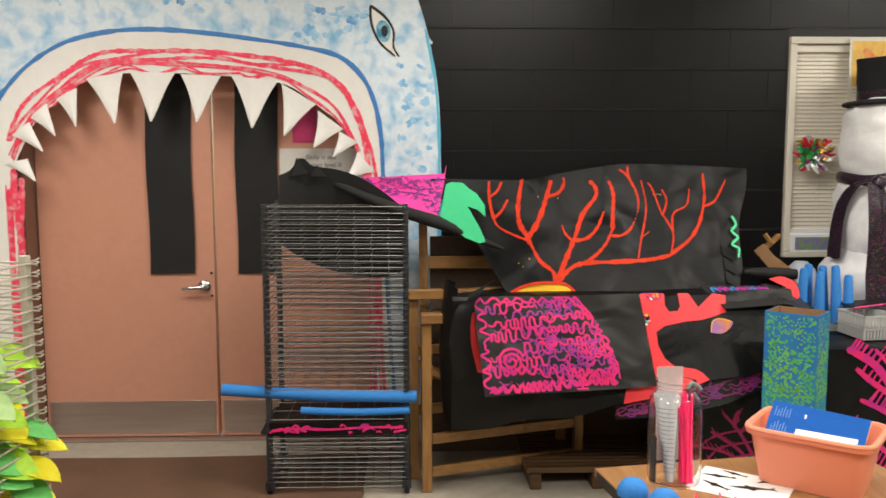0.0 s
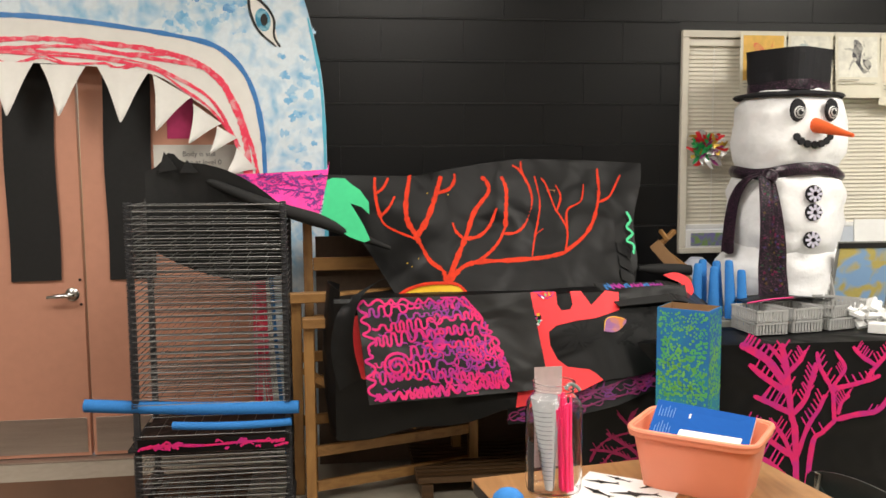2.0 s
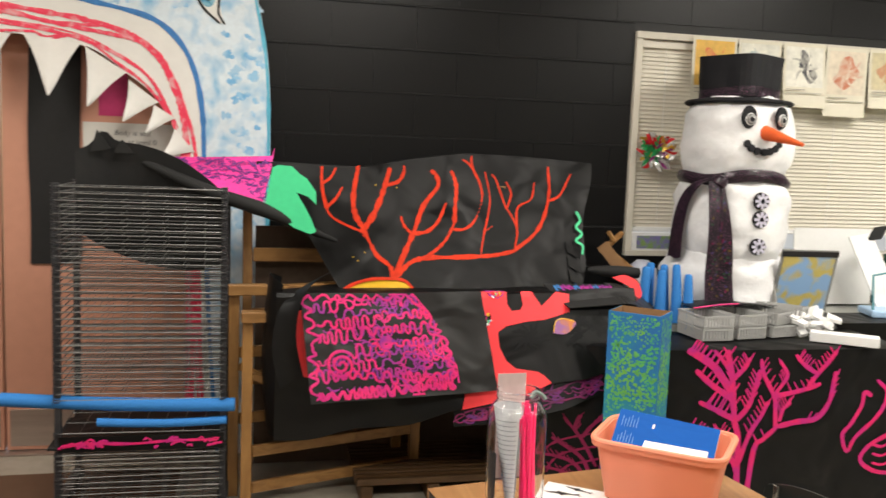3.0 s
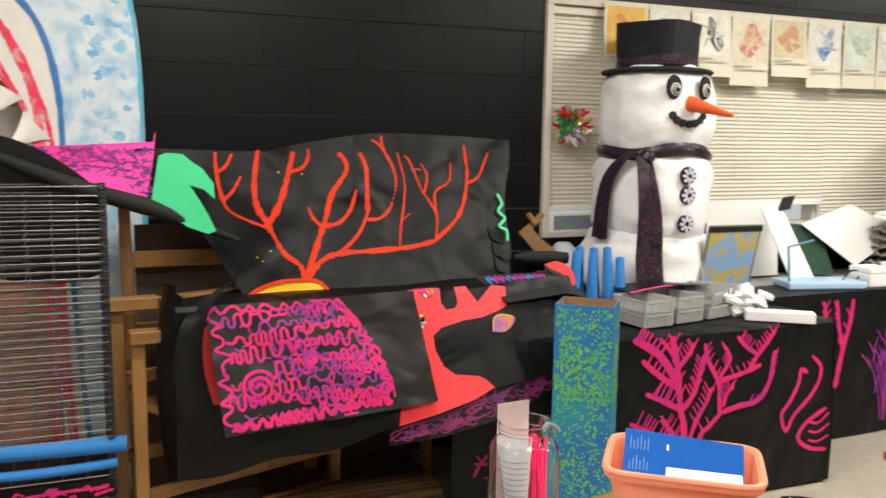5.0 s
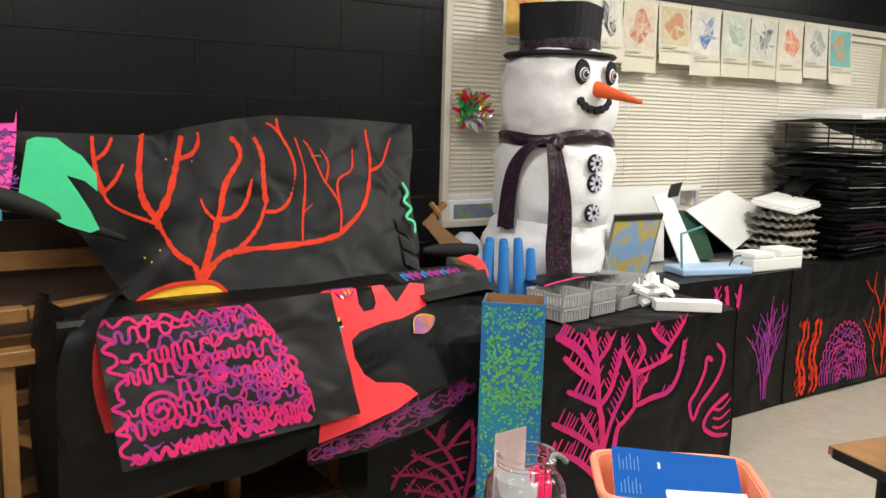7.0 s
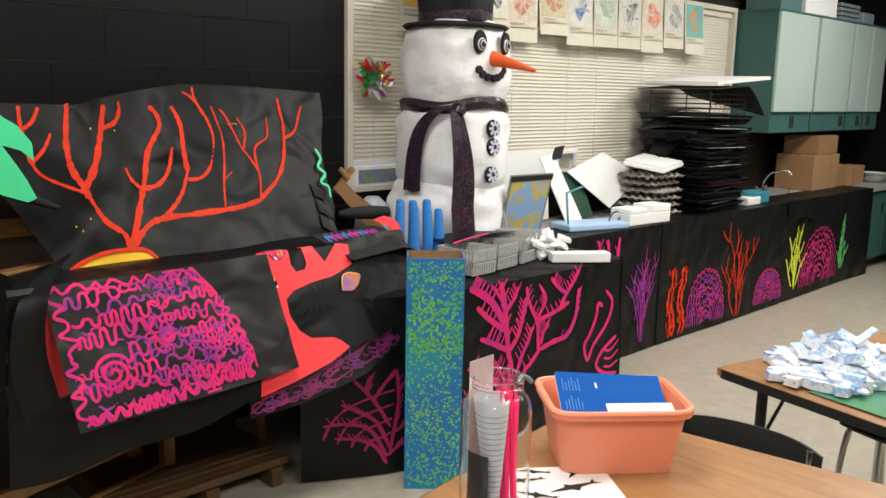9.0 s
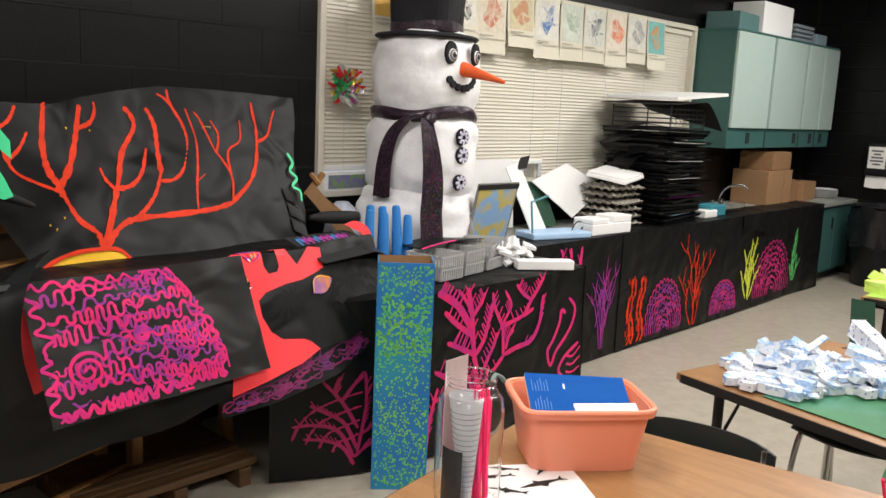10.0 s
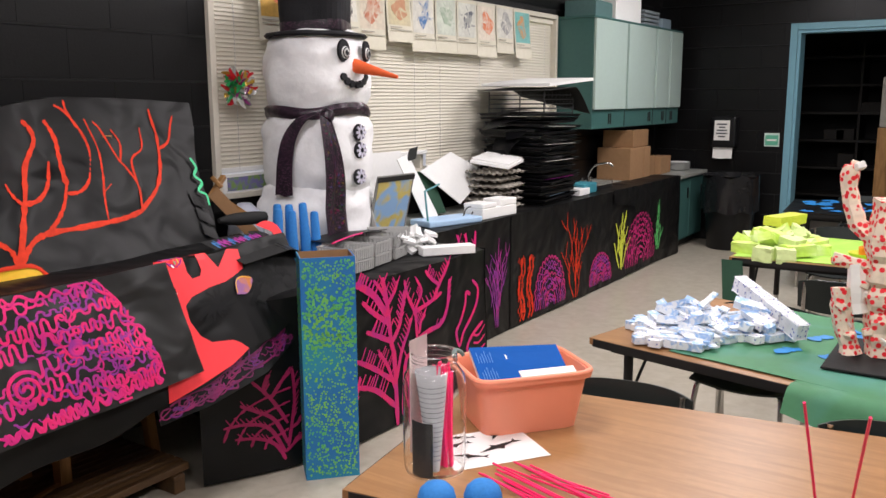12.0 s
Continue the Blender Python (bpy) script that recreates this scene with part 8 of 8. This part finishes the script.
def coral_tower():
    ob = thing("coral_tower", "tall branching paper sculpture, white with red dots, on a black base", "paper sculpture", (2.93, 2.26, 0.59))
    part("base", cube(B(), 2.70, 3.12, 1.98, 2.34, 0.5935, 0.600, None, 0.001), BLACK_FELT, ob, "black card base")

    def limb(pts, size, mat=RED_DOTS):
        line = []
        for a, b in zip(pts, pts[1:]):
            n = max(2, int((Vector(b) - Vector(a)).length / 0.028))
            line += [Vector(a).lerp(Vector(b), k / n) + 0.18 * size * noise.noise_vector(Vector((size * 90, k, a[2] * 30))) for k in range(n)]
        line.append(Vector(pts[-1]))
        sizes = [size * random.uniform(0.86, 1.14) for _ in line]
        part("limb", tube(B(), line, sizes, 6), mat, ob)
        for k in range(len(line) // 2):
            c = random.choice(line)
            part("knob", cube(B(), -0.016, 0.016, -0.014, 0.014, -0.012, 0.012, pose(c.x + random.uniform(-1, 1) * size, c.y + random.uniform(-1, 1) * size, c.z, random.uniform(-30, 30), random.uniform(-30, 30), random.uniform(0, 90)), 0.003, 1), TOOTH if k % 2 else RED_DOTS, ob)
    limb([(2.93, 2.19, 0.60), (2.94, 2.20, 0.80), (2.93, 2.21, 1.0), (2.93, 2.19, 1.11)], 0.062)
    limb([(2.90, 2.28, 0.60), (2.90, 2.315, 0.70), (2.90, 2.325, 0.82)], 0.034)
    limb([(2.91, 2.27, 0.74), (2.92, 2.29, 0.90)], 0.028, TOOTH)
    limb([(2.93, 2.20, 0.95), (2.94, 2.30, 1.03), (2.95, 2.335, 1.15), (2.95, 2.33, 1.22)], 0.028)
    limb([(2.93, 2.18, 0.88), (2.92, 2.30, 0.90), (2.91, 2.36, 0.915)], 0.024)
    limb([(2.93, 2.12, 1.05), (2.95, 2.02, 1.12)], 0.035)
    limb([(2.95, 2.02, 0.62), (2.95, 2.0, 0.82)], 0.04)


coral_tower()

lime = thing("lime_paper_cover", "lime green paper covering a school table", "paper cover", (5, 2.4, 0.59))
part("flat", sheet(B(), lambda u, v: T3 @ Vector((0.025 + 0.90 * u + 0.012 * math.sin(6 * v), -0.02 - 1.44 * v, 0.589 + 0.002 * math.sin(7 * u + 9 * v))), 10, 12, 0.0012), LIME_SHEET, lime, "", True)
solid("green_drape", sheet(B(), lambda u, v: T3 @ Vector((-0.022 - 0.02 * u, 0.03 - 0.11 * v - 0.03 * u, 0.575 - 0.34 * u * (1 - 0.3 * v))), 10, 6, 0.0015), GREEN_DARK, "dark green paper hanging from the table's corner", "paper", smooth=True)
limes = [paper_block(0.17, 0.09, 0.06, 11, LIME), paper_block(0.12, 0.08, 0.05, 12, LIME_PALE), paper_block(0.22, 0.07, 0.05, 13, LIME), paper_block(0.10, 0.10, 0.08, 14, LIME_PALE)]
heap(limes, (4.87, 2.93), (0.30, 0.20), 40, 0.592, 0.72, "lime_block", "lime green paper block in a heap", "lime paper blocks", 5)
top_block = new("lime_block", paper_block(0.26, 0.11, 0.055, 15, YELLOW_GREEN))
top_block.matrix_basis = pose(4.97, 2.94, 0.752, 0, 0, -20)
tagged(top_block, "long bright yellow paper block on top of the lime heap", "paper block", "lime paper blocks")
bowl = thing("orange_tub", "orange pot in a shallow yellow dish on the lime paper", "pot", (4.85, 2.50, 0.59))
part("dish", lathe(B(), [(0.03, 0), (0.07, 0.005), (0.085, 0.03), (0.082, 0.03), (0.066, 0.008), (0.02, 0.004)], 24, pose(4.85, 2.50, 0.591)), YELLOW_GREEN, bowl, "", True)
part("pot", lathe(B(), [(0.03, 0), (0.035, 0.05), (0.032, 0.052), (0.028, 0.004)], 20, pose(4.85, 2.50, 0.60)), paint("orange_plastic", (0.80, 0.25, 0.02), 0.4), bowl, "", True)
night = thing("black_paper_cover", "black paper on a far table with blue painted splashes", "paper cover", (7, 2.6, 0.59))
part("flat", sheet(B(), lambda u, v: T4 @ Vector((-0.01 + 0.94 * u, 0.01 - 1.5 * v, 0.588)), 6, 8, 0.0012), BLACK_PAPER, night)
for k in range(30):
    u, v = random.uniform(0.1, 0.85), -random.uniform(0.08, 0.9)
    part("blue_splash", plate(B(), [(u + 0.10 * math.cos(a) * random.uniform(0.3, 1), v + 0.07 * math.sin(a) * random.uniform(0.3, 1)) for a in np.linspace(0, 6, 11)], lambda a, b, l: T4 @ Vector((a, b, 0.5905 + 0.0002 * k + l)), 0.0004), BLUE_SPLASH, night, "splash of blue paint")


# ---- wall blocks, each its own piece ----
def lay_blocks():
    def stone(long, axis):
        bm = B()
        w, d, h = long / 2 - 0.0005, 0.006, 0.1016 - 0.0010
        g = 0.009
        back = [(-w, -h), (w, -h), (w, h), (-w, h)]
        front = [(-w + 0.0003, -h + 0.001), (w - 0.0003, -h + 0.001), (w - 0.0003, h - g), (-w + 0.0003, h - g)]
        at = (lambda u, o, v: (u, o, v)) if axis == "x" else (lambda u, o, v: (o, u, v))
        v0 = [bm.verts.new(at(u, d, v)) for u, v in back]
        v1 = [bm.verts.new(at(u, 0, v)) for u, v in front]
        bm.faces.new(v1)
        for k in range(4):
            bm.faces.new((v0[k], v0[(k + 1) % 4], v1[(k + 1) % 4], v1[k]))
        bmesh.ops.recalc_face_normals(bm, faces=bm.faces)
        me = bpy.data.meshes.new("block")
        bm.to_mesh(me)
        bm.free()
        me.materials.append(WALL)
        return me
    made = {}

    def place(wall, axis, a, b, z, o):
        key = (axis, round(b - a, 3))
        if key not in made:
            made[key] = stone(b - a, axis)
        ob = new("block", made[key])
        ob.parent = wall
        ob.matrix_parent_inverse = BASE[wall.name].inverted()
        mid = (a + b) / 2
        ob.matrix_basis = pose(mid, o, z) if axis == "x" else pose(o, mid, z)

    def course(wall, axis, lo, hi, start, z, o, holes):
        # One course of 0.4 m blocks, cut where an opening interrupts it.
        a = start
        while a < hi:
            pieces = [(max(a, lo), min(a + 0.4, hi))]
            for h0, h1, z0, z1 in holes:
                if z + 0.09 > z0 and z - 0.09 < z1:
                    pieces = [q for s, t in pieces for q in ((s, min(t, h0)), (max(s, h1), t)) if q[1] - q[0] > 0.03]
            for s, t in pieces:
                if t - s > 0.03:
                    place(wall, axis, s, t, z, o)
            a += 0.4
    for k in range(14):
        z = 0.0986 + 0.2032 * (k + 0.5)
        if z + 0.1 > CEILING_Z:
            break
        course(wall_north, "x", 0.66 if z < 1.3 else -1.9, 8.59, -2.273 + (0.2 if k % 2 else 0.0), z, WALL_Y, ((DOORWAY[0] - 0.01, DOORWAY[1] + 0.01, 0, DOORWAY[3] + 0.01), (WIN[0] - 0.005, WIN[1] + 0.005, WIN[2] - 0.01, WIN[3] + 0.01), (2.3, 8.6, 0, 0.55)))
        course(wall_east, "y", 1.8, 5.02, 1.6 + (0.2 if k % 2 else 0.0), z, EAST_X, ((EAST_DOOR[0] - 0.065, EAST_DOOR[1] + 0.065, 0, EAST_DOOR[3] + 0.065), (3.0, 5.03, 0, 0.1)))


lay_blocks()
